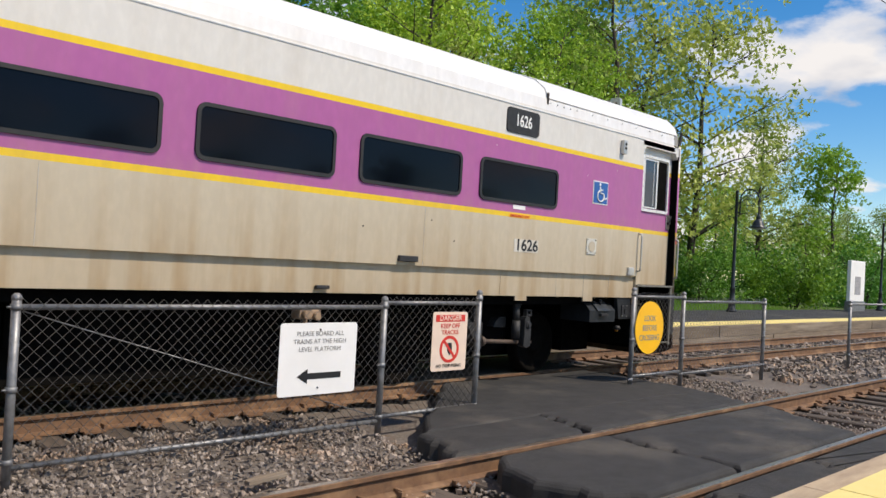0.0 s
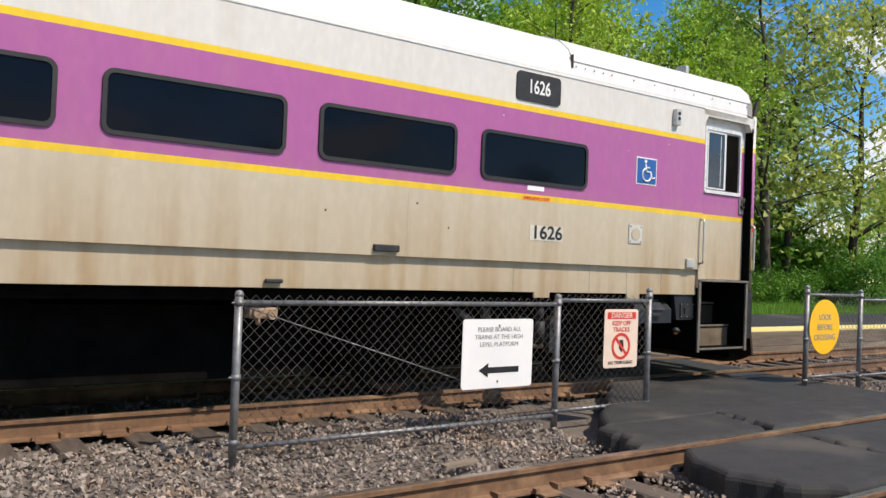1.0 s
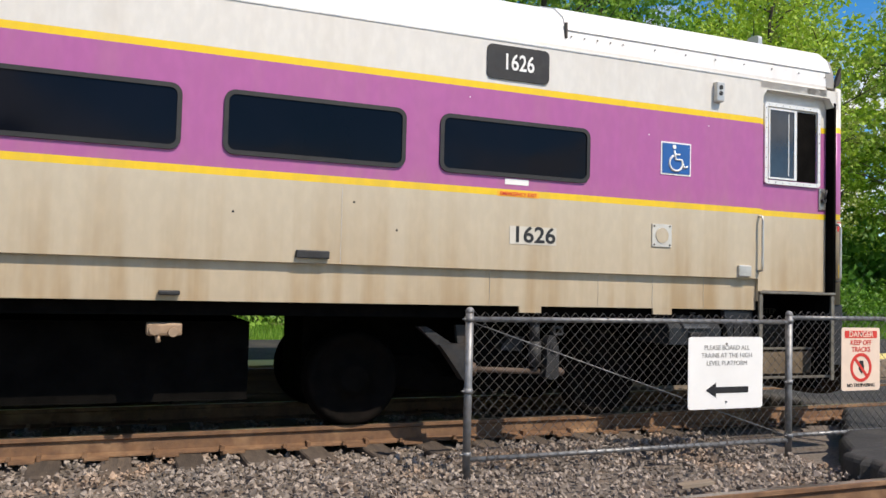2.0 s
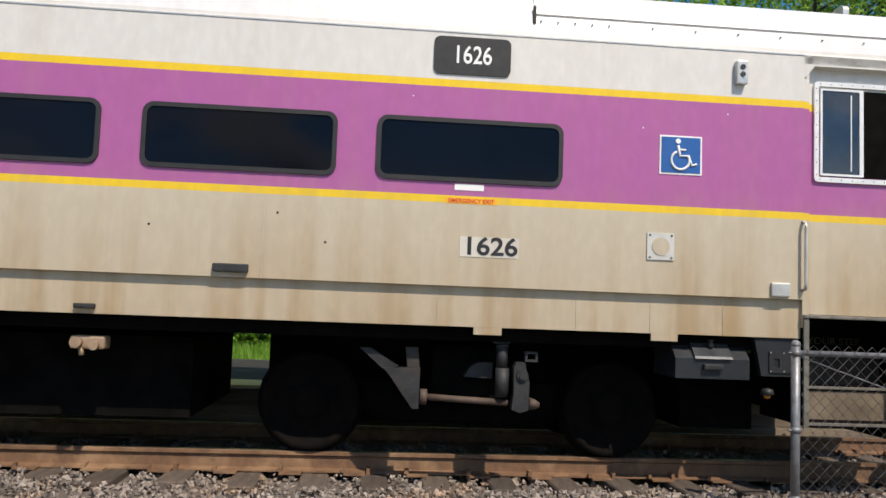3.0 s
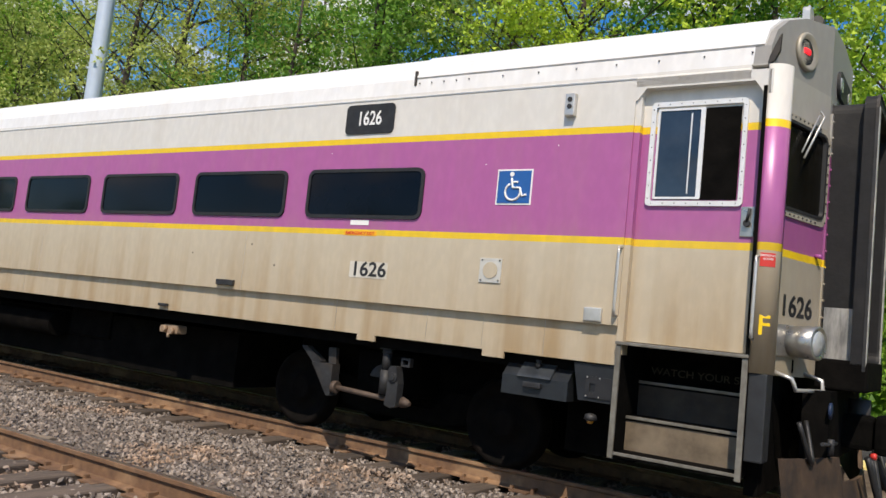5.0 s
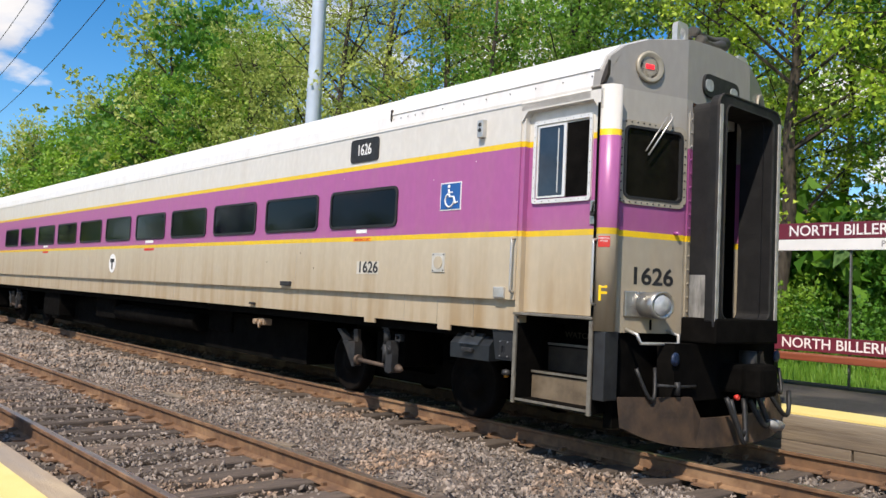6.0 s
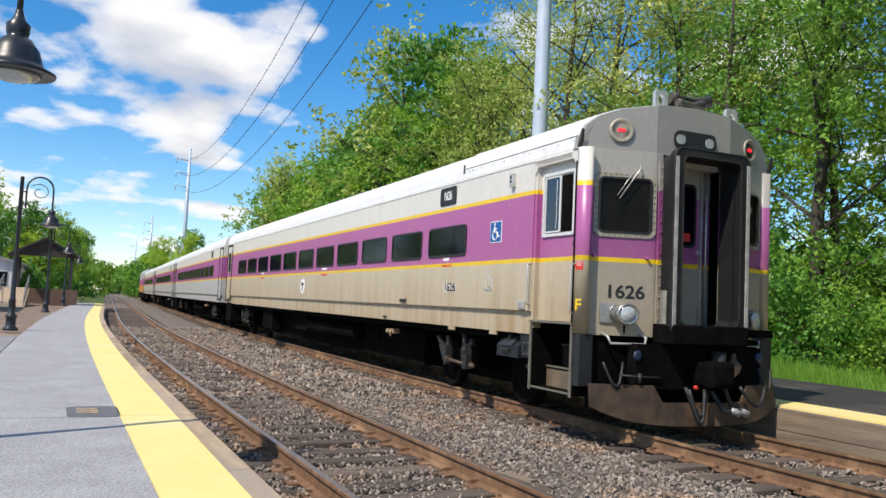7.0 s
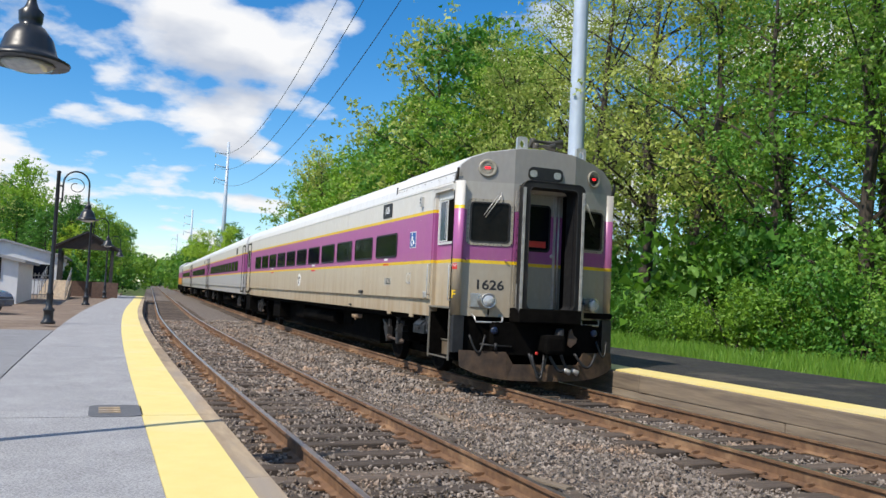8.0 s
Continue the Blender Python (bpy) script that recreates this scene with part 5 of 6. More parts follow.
def sign(name, x0, x1, z0, z1, mat, label, group=""):
    t = thing(name, label, "sign", group)
    bm = bmesh.new()
    prism(bm, rrect(x0, x1, z0, z1, 0.03, 3), "y", FY - 0.042, FY - 0.036)
    part("board", bm, mat, t)
    for z in (z0 + 0.06, z1 - 0.06):
        bm = bmesh.new()
        tube(bm, [((x0 + x1) / 2, FY - 0.048, z), ((x0 + x1) / 2, FY - 0.03, z)], 0.009, 8)
        part("bolt", bm, M_STEELGREY, t)
    return t


M_FADED = material("faded_black_print", (0.16, 0.16, 0.16), (0.36, 0.35, 0.34), 40, 0.6)
s1 = sign("boarding_sign", 4.805, 5.63, 0.255, 0.885, M_WHITE, "white sign with black lettering and arrow on the fence")
for i, line in enumerate(("PLEASE BOARD ALL", "TRAINS AT THE HIGH", "LEVEL PLATFORM")):
    words(line, 0.058, M_FADED, s1, facing(5.225, FY - 0.044, 0.79 - 0.068 * i), "lettering", 0.001, 1.0, bold=0.0)
bm = bmesh.new()
prism(bm, [(4.995, 0.42), (5.105, 0.485), (5.105, 0.447), (5.465, 0.447), (5.465, 0.393), (5.105, 0.393), (5.105, 0.355)], "y", FY - 0.0445, FY - 0.042)
part("arrow", bm, M_BLACK, s1)
s2 = sign("danger_sign", 6.590, 7.090, 0.375, 0.975, M_PINK, "faded red and white warning sign on the fence")
bm = bmesh.new()
box(bm, 6.630, 7.050, FY - 0.0445, FY - 0.042, 0.875, 0.945)
part("red_band", bm, M_RED, s2)
words("DANGER", 0.075, M_PINK, s2, facing(6.840, FY - 0.046, 0.91), "lettering", 0.001, 1.05)
words("KEEP OFF", 0.066, M_RED, s2, facing(6.840, FY - 0.044, 0.83), "lettering", 0.001)
words("TRACKS", 0.066, M_RED, s2, facing(6.840, FY - 0.044, 0.765), "lettering", 0.001)
words("NO TRESPASSING", 0.046, M_BLACK, s2, facing(6.840, FY - 0.044, 0.425), "lettering", 0.001)
bm = bmesh.new()
ring(bm, [(6.840 + 0.138 * math.cos(0.2094 * k), 0.595 + 0.138 * math.sin(0.2094 * k)) for k in range(30)], [(6.840 + 0.108 * math.cos(0.2094 * k), 0.595 + 0.108 * math.sin(0.2094 * k)) for k in range(30)], "y", FY - 0.0455, FY - 0.042)
prism(bm, [(6.755, 0.665), (6.775, 0.685), (6.925, 0.525), (6.905, 0.505)], "y", FY - 0.0455, FY - 0.043)
part("red_ring", bm, M_RED, s2)
bm = bmesh.new()
prism(bm, [(6.820, 0.66), (6.870, 0.66), (6.880, 0.59), (6.850, 0.53), (6.810, 0.58)], "y", FY - 0.0445, FY - 0.042)
part("dark_symbol", bm, M_BLACK, s2)
s3 = thing("round_sign", "round orange yellow warning sign on the fence post", "sign")
bm = bmesh.new()
lathe(bm, [(0.355, FY - 0.052), (0.355, FY - 0.044)], 40, (10.665, 0, 0.748), "y")
part("board", bm, M_ORANGE, s3)
for i, line in enumerate(("LOOK", "BEFORE", "CROSSING")):
    words(line, 0.105, M_FADED, s3, facing(10.665, FY - 0.054, 0.87 - 0.13 * i), "lettering", 0.001)
bm = bmesh.new()
tube(bm, [(10.32, FY - 0.04, 0.74), (10.7, FY - 0.04, 0.74)], 0.012, 8)
part("bracket", bm, M_GALV, s3)


# ---------------------------------------------------------------- lamp posts


def bell(bm, c):
    lathe(bm, [(0.30, 0.0), (0.305, 0.02), (0.22, 0.06), (0.20, 0.10), (0.17, 0.20), (0.11, 0.28), (0.075, 0.30), (0.085, 0.33), (0.09, 0.40), (0.05, 0.44), (0.03, 0.50), (0.03, 0.52)], 24, c)


def lamp_post(name, x, y, side, base, label, group):
    """An old-fashioned post with a scroll arm and a hanging bell; side: +1 where the arm points to +y."""
    t = thing(name, label, "lamp post", group, at=pose(x, y, base))
    bm = bmesh.new()
    lathe(bm, [(0.19, 0.0), (0.19, 0.06), (0.13, 0.12), (0.125, 0.34), (0.15, 0.36), (0.15, 0.40), (0.09, 0.46), (0.085, 0.80), (0.10, 0.82), (0.07, 0.88), (0.055, 1.9), (0.05, 4.19), (0.06, 4.21), (0.04, 4.25)], 18)
    part("post", bm, M_LAMP, t)
    e = 0.80 * side
    bm = bmesh.new()
    pts = [(0, 0.13 * side, 3.38), (0, 0.13 * side, 3.88)]
    for k in range(1, 13):
        q = math.pi * (1 - k / 12)
        pts.append((0, side * (0.465 + 0.335 * math.cos(q)), 3.91 + 0.36 * math.sin(q)))
    pts += [(0, e, 3.58), (0, e, 3.38)]
    tube(bm, pts, 0.024, 10)
    arm = part("arm", bm, M_LAMP, t)
    bm = bmesh.new()
    sp = []
    for k in range(26):
        q = 0.6 + k * 0.30
        r = 0.27 - 0.0075 * k
        sp.append((0, side * (0.46 - r * math.cos(q)), 3.85 + r * math.sin(q) * 0.9))
    tube(bm, sp, 0.011, 7)
    part("scroll", bm, M_LAMP, arm)
    bm = bmesh.new()
    tube(bm, [(0, 0.05 * side, 3.48), (0, 0.14 * side, 3.48)], 0.02, 8)
    tube(bm, [(0, 0.05 * side, 3.83), (0, 0.14 * side, 3.83)], 0.02, 8)
    part("bracket", bm, M_LAMP, arm)
    bm = bmesh.new()
    bell(bm, (0, e, 2.93))
    sh = part("shade", bm, M_LAMP, t, "dark bell shade")
    bm = bmesh.new()
    lathe(bm, [(0.20, 2.928), (0.17, 2.90), (0.10, 2.875), (0.02, 2.865)], 20, (0, e, 0))
    part("glass", bm, M_LENS, sh)
    return t


for x in (-9.1, -26.9, -45.0, -62.0):
    lamp_post("lamp_post", x, -0.36 + bend(x), 1, PLAT, "dark old fashioned lamp post with a bell shade", "platform lamps")
for x in (10.5, 27.9, 43.5):
    lamp_post("lamp_post", x, 13.15 + bend(x), -1, PLAT2, "dark lamp post with a bell shade on the far platform", "far platform lamps")

# ---------------------------------------------------------------- station sign and bench
ns = thing("station_sign", "maroon and white station name sign on steel posts", "sign", at=pose(-6.36, 13.45, PLAT2))
for x in (-1.37, 0.0, 1.37):
    bm = bmesh.new()
    w = 0.012 if x == 0 else 0.04
    box(bm, x - w, x + w, -0.03, 0.03, 0, 2.58, 0.006)
    part("post", bm, M_GALV, ns)
bm = bmesh.new()
box(bm, -1.33, 1.33, -0.065, -0.03, 2.29, 2.545, 0.004)
bd = part("board", bm, M_MAROON, ns)
words("NORTH BILLERICA", 0.235, M_WHITE, bd, facing(-0.02, -0.067, 2.415), "lettering", 0.001, 0.95)
bm = bmesh.new()
box(bm, -1.33, 1.33, -0.065, -0.03, 2.11, 2.285, 0.004)
b2 = part("lower_board", bm, M_WHITE, ns, "white direction strip")
words("PARKING", 0.13, M_FADED, b2, facing(0.72, -0.067, 2.197), "lettering", 0.001)
bm = bmesh.new()
ring(bm, [(1.16 + 0.062 * math.cos(0.314 * k), 2.197 + 0.062 * math.sin(0.314 * k)) for k in range(20)], [(1.16 + 0.052 * math.cos(0.314 * k), 2.197 + 0.052 * math.sin(0.314 * k)) for k in range(20)], "y", -0.068, -0.066)
prism(bm, [(1.12, 2.205), (1.165, 2.205), (1.165, 2.22), (1.195, 2.197), (1.165, 2.174), (1.165, 2.189), (1.12, 2.189)], "y", -0.068, -0.066)
part("arrow", bm, M_FADED, b2)
bench = thing("bench", "red brown wooden bench with a maroon name board as its back", "bench", at=pose(-6.36, 13.3, PLAT2))
bm = bmesh.new()
box(bm, -1.33, 1.33, -0.05, 0.0, 0.525, 0.76, 0.006)
bk = part("backrest", bm, M_MAROON, bench)
words("NORTH BILLERICA", 0.22, M_WHITE, bk, facing(-0.05, -0.052, 0.64), "lettering", 0.001)
bm = bmesh.new()
box(bm, -1.36, 1.36, -0.50, -0.06, 0.40, 0.50, 0.015)
part("seat", bm, M_BENCH, bench)
for x in (-1.1, 1.1):
    bm = bmesh.new()
    box(bm, x - 0.05, x + 0.05, -0.45, 0.0, 0.0, 0.40, 0.01)
    box(bm, x - 0.04, x + 0.04, 0.0, 0.05, 0.0, 0.72, 0.01)
    part("leg", bm, M_STEELGREY, bench)

ps = thing("post_sign", "small white notice on a thin steel post", "sign", at=pose(18.5, 13.2, PLAT2))
bm = bmesh.new()
tube(bm, [(0, 0, 0), (0, 0, 2.65)], 0.025, 8)
part("post", bm, M_GALV, ps)
bm = bmesh.new()
box(bm, -0.16, 0.16, -0.035, -0.028, 2.0, 2.63)
pb = part("board", bm, M_WHITE, ps)
for i in range(6):
    bm = bmesh.new()
    box(bm, -0.12, 0.12 - 0.03 * (i % 2), -0.037, -0.034, 2.52 - 0.085 * i, 2.545 - 0.085 * i)
    part("text_bar", bm, M_FADED, pb)
ki = thing("notice_board", "white framed notice board on a grey base", "notice board", at=pose(39.3, 12.9, PLAT2))
bm = bmesh.new()
box(bm, -0.95, 0.95, -0.12, 0.12, 0.0, 0.45, 0.02)
part("base", bm, M_GALV, ki)
bm = bmesh.new()
box(bm, -0.9, 0.9, -0.08, 0.08, 0.45, 2.25, 0.03)
kb = part("panel", bm, M_WHITE, ki)
bm = bmesh.new()
box(bm, -0.35, 0.35, -0.09, -0.078, 0.75, 1.55)
part("poster", bm, M_PLATFORM, kb)

# ---------------------------------------------------------------- poles and wires
tp = thing("transmission_pole", "tall pale grey tubular steel pole behind the far platform", "utility pole", at=pose(-31.7, 19.5, -0.1))
bm = bmesh.new()
lathe(bm, [(0.42, 0), (0.42, 0.3), (0.36, 0.32), (0.335, 9), (0.30, 18), (0.22, 34)], 12)
part("shaft", bm, M_POLE, tp)


def tower(x, y, h):
    t = thing("transmission_tower", "distant grey steel transmission pole with three arms", "utility pole", "far poles", at=pose(x, y, -0.1))
    bm = bmesh.new()
    lathe(bm, [(0.42, 0), (0.36, h * 0.5), (0.22, h)], 8)
    part("shaft", bm, M_POLE, t)
    for k, z in enumerate((h - 2.2, h - 4.6, h - 7.0)):
        bm = bmesh.new()
        tube(bm, [(0, 0, z), (0, -1.2, z + 0.1), (0, -2.1, z + 0.45)], 0.12, 6, 0.07)
        tube(bm, [(0, -2.1, z + 0.45), (0, -2.15, z - 0.7)], 0.08, 6)
        part("arm", bm, M_POLE, t)


tower(-150, 20.6, 27.2)
tower(-250, 24.6, 23.4)
tower(-360, 29.5, 22.0)
# each wire hangs in a shallow curve from the far pole, past the near one and on along the line
for (xa, za), (xb, zb), zt in (((-48.6, 19.6), (-77.2, 15.6), 20.3), ((-57.2, 22.4), (-96.4, 17.9), 22.7), ((-65.3, 25.0), (-112.9, 20.8), 25.1)):
    def hang(x, xa=xa, za=za, xb=xb, zb=zb, zt=zt):
        xt = -150.0
        return za * (x - xb) * (x - xt) / ((xa - xb) * (xa - xt)) + zb * (x - xa) * (x - xt) / ((xb - xa) * (xb - xt)) + zt * (x - xa) * (x - xb) / ((xt - xa) * (xt - xb))
    pts = [(x, 16.8 + (x + 31.7) / -118.3 * 1.6, hang(x)) for x in np.linspace(-150.0, -31.7, 33)]
    top = pts[-1][2]
    pts += [(x, 16.8, top - 0.0012 * (x + 31.7) * (100 - x)) for x in np.linspace(-25.0, 100.0, 24)]
    bm = bmesh.new()
    tube(bm, pts, 0.028, 5)
    tagged(part("overhead_wire", bm, M_BLACK), "thin dark overhead power wire above the tracks", "wire", "overhead wires")
    bm = bmesh.new()
    tube(bm, [(0, 0, top - 0.35), (0, -1.5, top), (0, -2.7, top + 0.1)], 0.09, 8, 0.05)
    part("arm", bm, M_POLE, tp)

# ---------------------------------------------------------------- shelter, buildings and cars beyond the platform's end
sh = thing("platform_shelter", "dark gabled platform shelter on posts", "shelter", at=pose(-66, 0.0, PLAT))
for y0, y1 in ((-2.3, 0.0), (2.3, 0.0)):
    bm = bmesh.new()
    a, b = (y0, 3.28), (y1, 4.5)
    pts = [a, b, (b[0], b[1] + 0.12), (a[0], a[1] + 0.12)]
    prism(bm, pts, "x", -3.0, 2.2)
    part("roof_slope", bm, M_ROOFSHED, sh)
bm = bmesh.new()
prism(bm, [(-2.1, 3.3), (2.1, 3.3), (0, 4.45)], "x", 1.9, 1.98)
part("gable", bm, material("dark_gable", (0.05, 0.035, 0.028), (0.035, 0.025, 0.02), 4, 0.8), sh)
for y in (-1.7, 1.7):
    for x in (-2.6, 1.8):
        bm = bmesh.new()
        box(bm, x - 0.1, x + 0.1, y - 0.1, y + 0.1, 0, 3.3, 0.01)
        part("post", bm, M_ROOFSHED, sh)
for x0, x1, y0, y1 in ((-2.9, -2.7, -1.7, 1.7), (1.85, 2.1, 0.5, 2.2)):
    bm = bmesh.new()
    box(bm, x0, x1, y0, y1, -0.2, 1.06, 0.01)
    part("low_wall", bm, M_BRICK, sh)
rp = thing("ramp", "pale concrete ramp with metal rails up to the shelter", "ramp", at=pose(-58.5, -1.6, 0.0))
bm = bmesh.new()
prism(bm, [(3.5, 0.1), (-5.0, 0.1), (-5.0, 1.3)], "y", -0.8, 0.8)
part("slope", bm, M_CONCRETE, rp)
for y in (-0.75, 0.75):
    for k in range(6):
        bm = bmesh.new()
        x = 3.0 - 1.5 * k
        z = 0.1 + 1.2 * (3.5 - x) / 8.5
        tube(bm, [(x, y, z), (x, y, z + 0.95)], 0.022, 6)
        part("rail_post", bm, M_GALV, rp)
    bm = bmesh.new()
    tube(bm, [(3.0, y, 1.12), (-4.5, y, 2.18)], 0.022, 6)
    part("hand_rail", bm, M_GALV, rp)


def shed(x, y, l, w, h, rise, label, name="building"):
    t = thing(name, label, "building", at=pose(x, y, 0.1))
    bm = bmesh.new()
    prism(bm, [(-w / 2, 0), (w / 2, 0), (w / 2, h), (0, h + rise), (-w / 2, h)], "x", -l / 2, l / 2)
    part("wall", bm, M_SIDING, t)
    for s in (-1, 1):
        bm = bmesh.new()
        prism(bm, [(s * (w / 2 + 0.3), h - 0.12), (0, h + rise + 0.02), (0, h + rise + 0.16), (s * (w / 2 + 0.3), h + 0.03)], "x", -l / 2 - 0.3, l / 2 + 0.3)
        part("roof", bm, M_PLATFORM, t)
    for k in range(3):
        bm = bmesh.new()
        yy = -w / 2 + (k + 0.5) * w / 3
        box(bm, l / 2, l / 2 + 0.05, yy - 0.6, yy + 0.6, 0.0 if k == 1 else 1.2, 2.3)
        part("door" if k == 1 else "window", bm, M_PLATFORM if k == 1 else M_GLASS, t)


shed(-78, -5.8, 16, 8, 3.0, 0.9, "white low building with a pale roof beyond the shelter")
shed(-50, -6.6, 9, 8, 2.1, 0.8, "pale shed beside the car park")
fb = thing("picket_fence", "grey metal picket fence in front of the white building", "fence", at=pose(-56, -5.2, 0.1))
for k in range(34):
    bm = bmesh.new()
    box(bm, -0.02, 0.02, -3.4 + 0.2 * k, -3.36 + 0.2 * k, 0, 1.6)
    part("picket", bm, M_GALV, fb)
for z in (0.3, 1.45):
    bm = bmesh.new()
    box(bm, 0.02, 0.05, -3.45, 3.4, z - 0.03, z + 0.03)
    part("rail", bm, M_GALV, fb)


def parked_car(x, y, rz, mat, label):
    t = thing("car", label, "car", "parked cars", at=pose(x, y, 0.10, 0, 0, rz))
    bm = bmesh.new()
    prism(bm, [(-2.2, 0.30), (-2.25, 0.62), (-2.1, 0.86), (-1.25, 0.96), (1.0, 0.95), (2.0, 0.80), (2.22, 0.60), (2.2, 0.30)], "y", -0.86, 0.86)
    bmesh.ops.bevel(bm, geom=bm.edges[:], offset=0.06, segments=2, affect="EDGES")
    part("body", bm, mat, t)
    bm = bmesh.new()
    prism(bm, [(-1.5, 0.94), (-0.9, 1.42), (0.35, 1.45), (1.15, 0.94)], "y", -0.72, 0.72)
    bmesh.ops.bevel(bm, geom=bm.edges[:], offset=0.05, segments=2, affect="EDGES")
    part("cabin", bm, M_GLASS, t)
    bm = bmesh.new()
    box(bm, -0.85, 0.3, -0.66, 0.66, 1.43, 1.48, 0.02)
    part("roof", bm, mat, t)
    for x0 in (-1.38, 1.38):
        for y0 in (-0.80, 0.80):
            bm = bmesh.new()
            lathe(bm, [(0.18, y0 - 0.1), (0.33, y0 - 0.1), (0.33, y0 + 0.1), (0.18, y0 + 0.1)], 18, (x0, 0, 0.33), "y")
            w = part("wheel", bm, M_RUBBER, t)
            bm = bmesh.new()
            lathe(bm, [(0.20, y0 - 0.11), (0.20, y0 + 0.11)], 14, (x0, 0, 0.33), "y")
            part("rim", bm, M_ALU, w)


parked_car(-34.5, -4.0, 60, M_CARPAINT, "dark blue parked car beside the platform")
parked_car(31.5, 24.5, 10, M_ALU, "silver parked car behind the far platform")
parked_car(37.5, 25.5, 10, M_SIDING, "white parked car behind the far platform")

# a darker rounded patch in the paving, with pale bars
pt = thing("paving_patch", "dark patch in the paving with pale bars", "paving patch", at=pose(-10.85, 1.28, PLAT))
bm = bmesh.new()
prism(bm, rrect(-0.38, 0.38, -0.24, 0.25, 0.12), "z", -0.01, 0.006)
part("patch", bm, material("patch_grey", (0.13, 0.135, 0.15), (0.10, 0.105, 0.115), 6, 0.85, 0, 0.4, 80), pt)
for x in (-0.16, -0.02, 0.12):
    bm = bmesh.new()
    box(bm, x - 0.05, x + 0.05, -0.15, 0.05, 0.004, 0.012)
    part("bar", bm, M_CONCRETE, pt)

# ---------------------------------------------------------------- trees


def raw_mesh(name, verts, faces, mat):
    me = bpy.data.meshes.new(name)
    nf, k = faces.shape
    me.vertices.add(len(verts))
    me.vertices.foreach_set("co", verts.astype(np.float32).ravel())
    me.loops.add(nf * k)
    me.loops.foreach_set("vertex_index", faces.astype(np.int32).ravel())
    me.polygons.add(nf)
    me.polygons.foreach_set("loop_start", np.arange(0, nf * k, k, dtype=np.int32))
    me.polygons.foreach_set("use_smooth", np.zeros(nf, dtype=bool))
    me.update(calc_edges=True)
    me.materials.append(mat)
    return me


def leaf_quads(rng, centres, size):
    """One bent-free leaf quad at each centre, turned at random."""
    n = len(centres)
    a = rng.normal(size=(n, 3))
    a /= np.linalg.norm(a, axis=1)[:, None]
    b = np.cross(a, rng.normal(size=(n, 3)))
    b /= np.linalg.norm(b, axis=1)[:, None]
    s = size * rng.uniform(0.6, 1.35, (n, 1))
    a, b = a * s, b * s * 0.75
    v = np.stack([centres - a * 0.9, centres + a - b, centres + a * 0.8 + b], 1).reshape(-1, 3)
    f = np.arange(3 * n).reshape(n, 3)
    return v, f


def make_tree(seed, h, leaf, count, size, spread=0.26, low=0.22, group="woods by the line", label="leafy spring tree with pale green leaves", lean=0.0):
    rng = np.random.default_rng(seed)
    rnd = random.Random(seed)
    t = thing("tree", label, "tree", group)
    bm = bmesh.new()
    top = Vector((rnd.uniform(-0.6, 0.6) + lean, rnd.uniform(-0.6, 0.6), h * 0.93))
    trunk = [Vector((0, 0, -0.3))]
    for k in range(1, 8):
        u = k / 7
        trunk.append(Vector((top.x * u + rnd.uniform(-0.15, 0.15), top.y * u + rnd.uniform(-0.15, 0.15), top.z * u)))
    r0 = 0.014 * h + 0.03
    tube(bm, trunk, r0, 8, 0.03)
    tips = []
    for k in range(int(13 + h * 0.8)):
        u = rnd.uniform(low, 0.97)
        i = min(int(u * 7), 6)
        p = trunk[i].lerp(trunk[i + 1], u * 7 - i)
        q = rnd.uniform(0, 6.283)
        l = h * spread * (1.15 - 0.75 * abs(u - 0.45) / 0.55) * rnd.uniform(0.6, 1.15)
        d = Vector((math.cos(q), math.sin(q), rnd.uniform(0.25, 0.9)))
        mid = p + d * l * 0.5 + Vector((rnd.uniform(-0.2, 0.2), rnd.uniform(-0.2, 0.2), 0.1))
        end = p + d * l
        tube(bm, [p, mid, end], r0 * 0.32 * (1.1 - u * 0.7), 5, 0.012)
        tips += [(end, 1.0), (mid, 0.6)]
        for j in range(3):
            w = mid.lerp(end, rnd.uniform(0, 0.8))
            e2 = w + Vector((rnd.uniform(-1, 1), rnd.uniform(-1, 1), rnd.uniform(-0.2, 0.8))) * l * 0.38
            tube(bm, [w, e2], 0.022, 4, 0.008)
            tips.append((e2, 0.9))
    part("trunk", bm, M_BARK, t)
    pts = []
    wts = np.array([w for _, w in tips])
    pick = rng.choice(len(tips), count, p=wts / wts.sum())
    base = np.array([tuple(p) for p, _ in tips])[pick]
    # clumps: a few sub-centres round each tip
    sub = rng.normal(size=(len(tips), 4, 3)) * h * 0.046
    base = base + sub[pick, rng.integers(0, 4, count)]
    pos = base + rng.normal(size=(count, 3)) * h * 0.0165 * np.array([1, 1, 0.7])
    v, f = leaf_quads(rng, pos, size)
    ob = new("crown", raw_mesh("crown", v, f, leaf))
    ob.parent = t
    return t


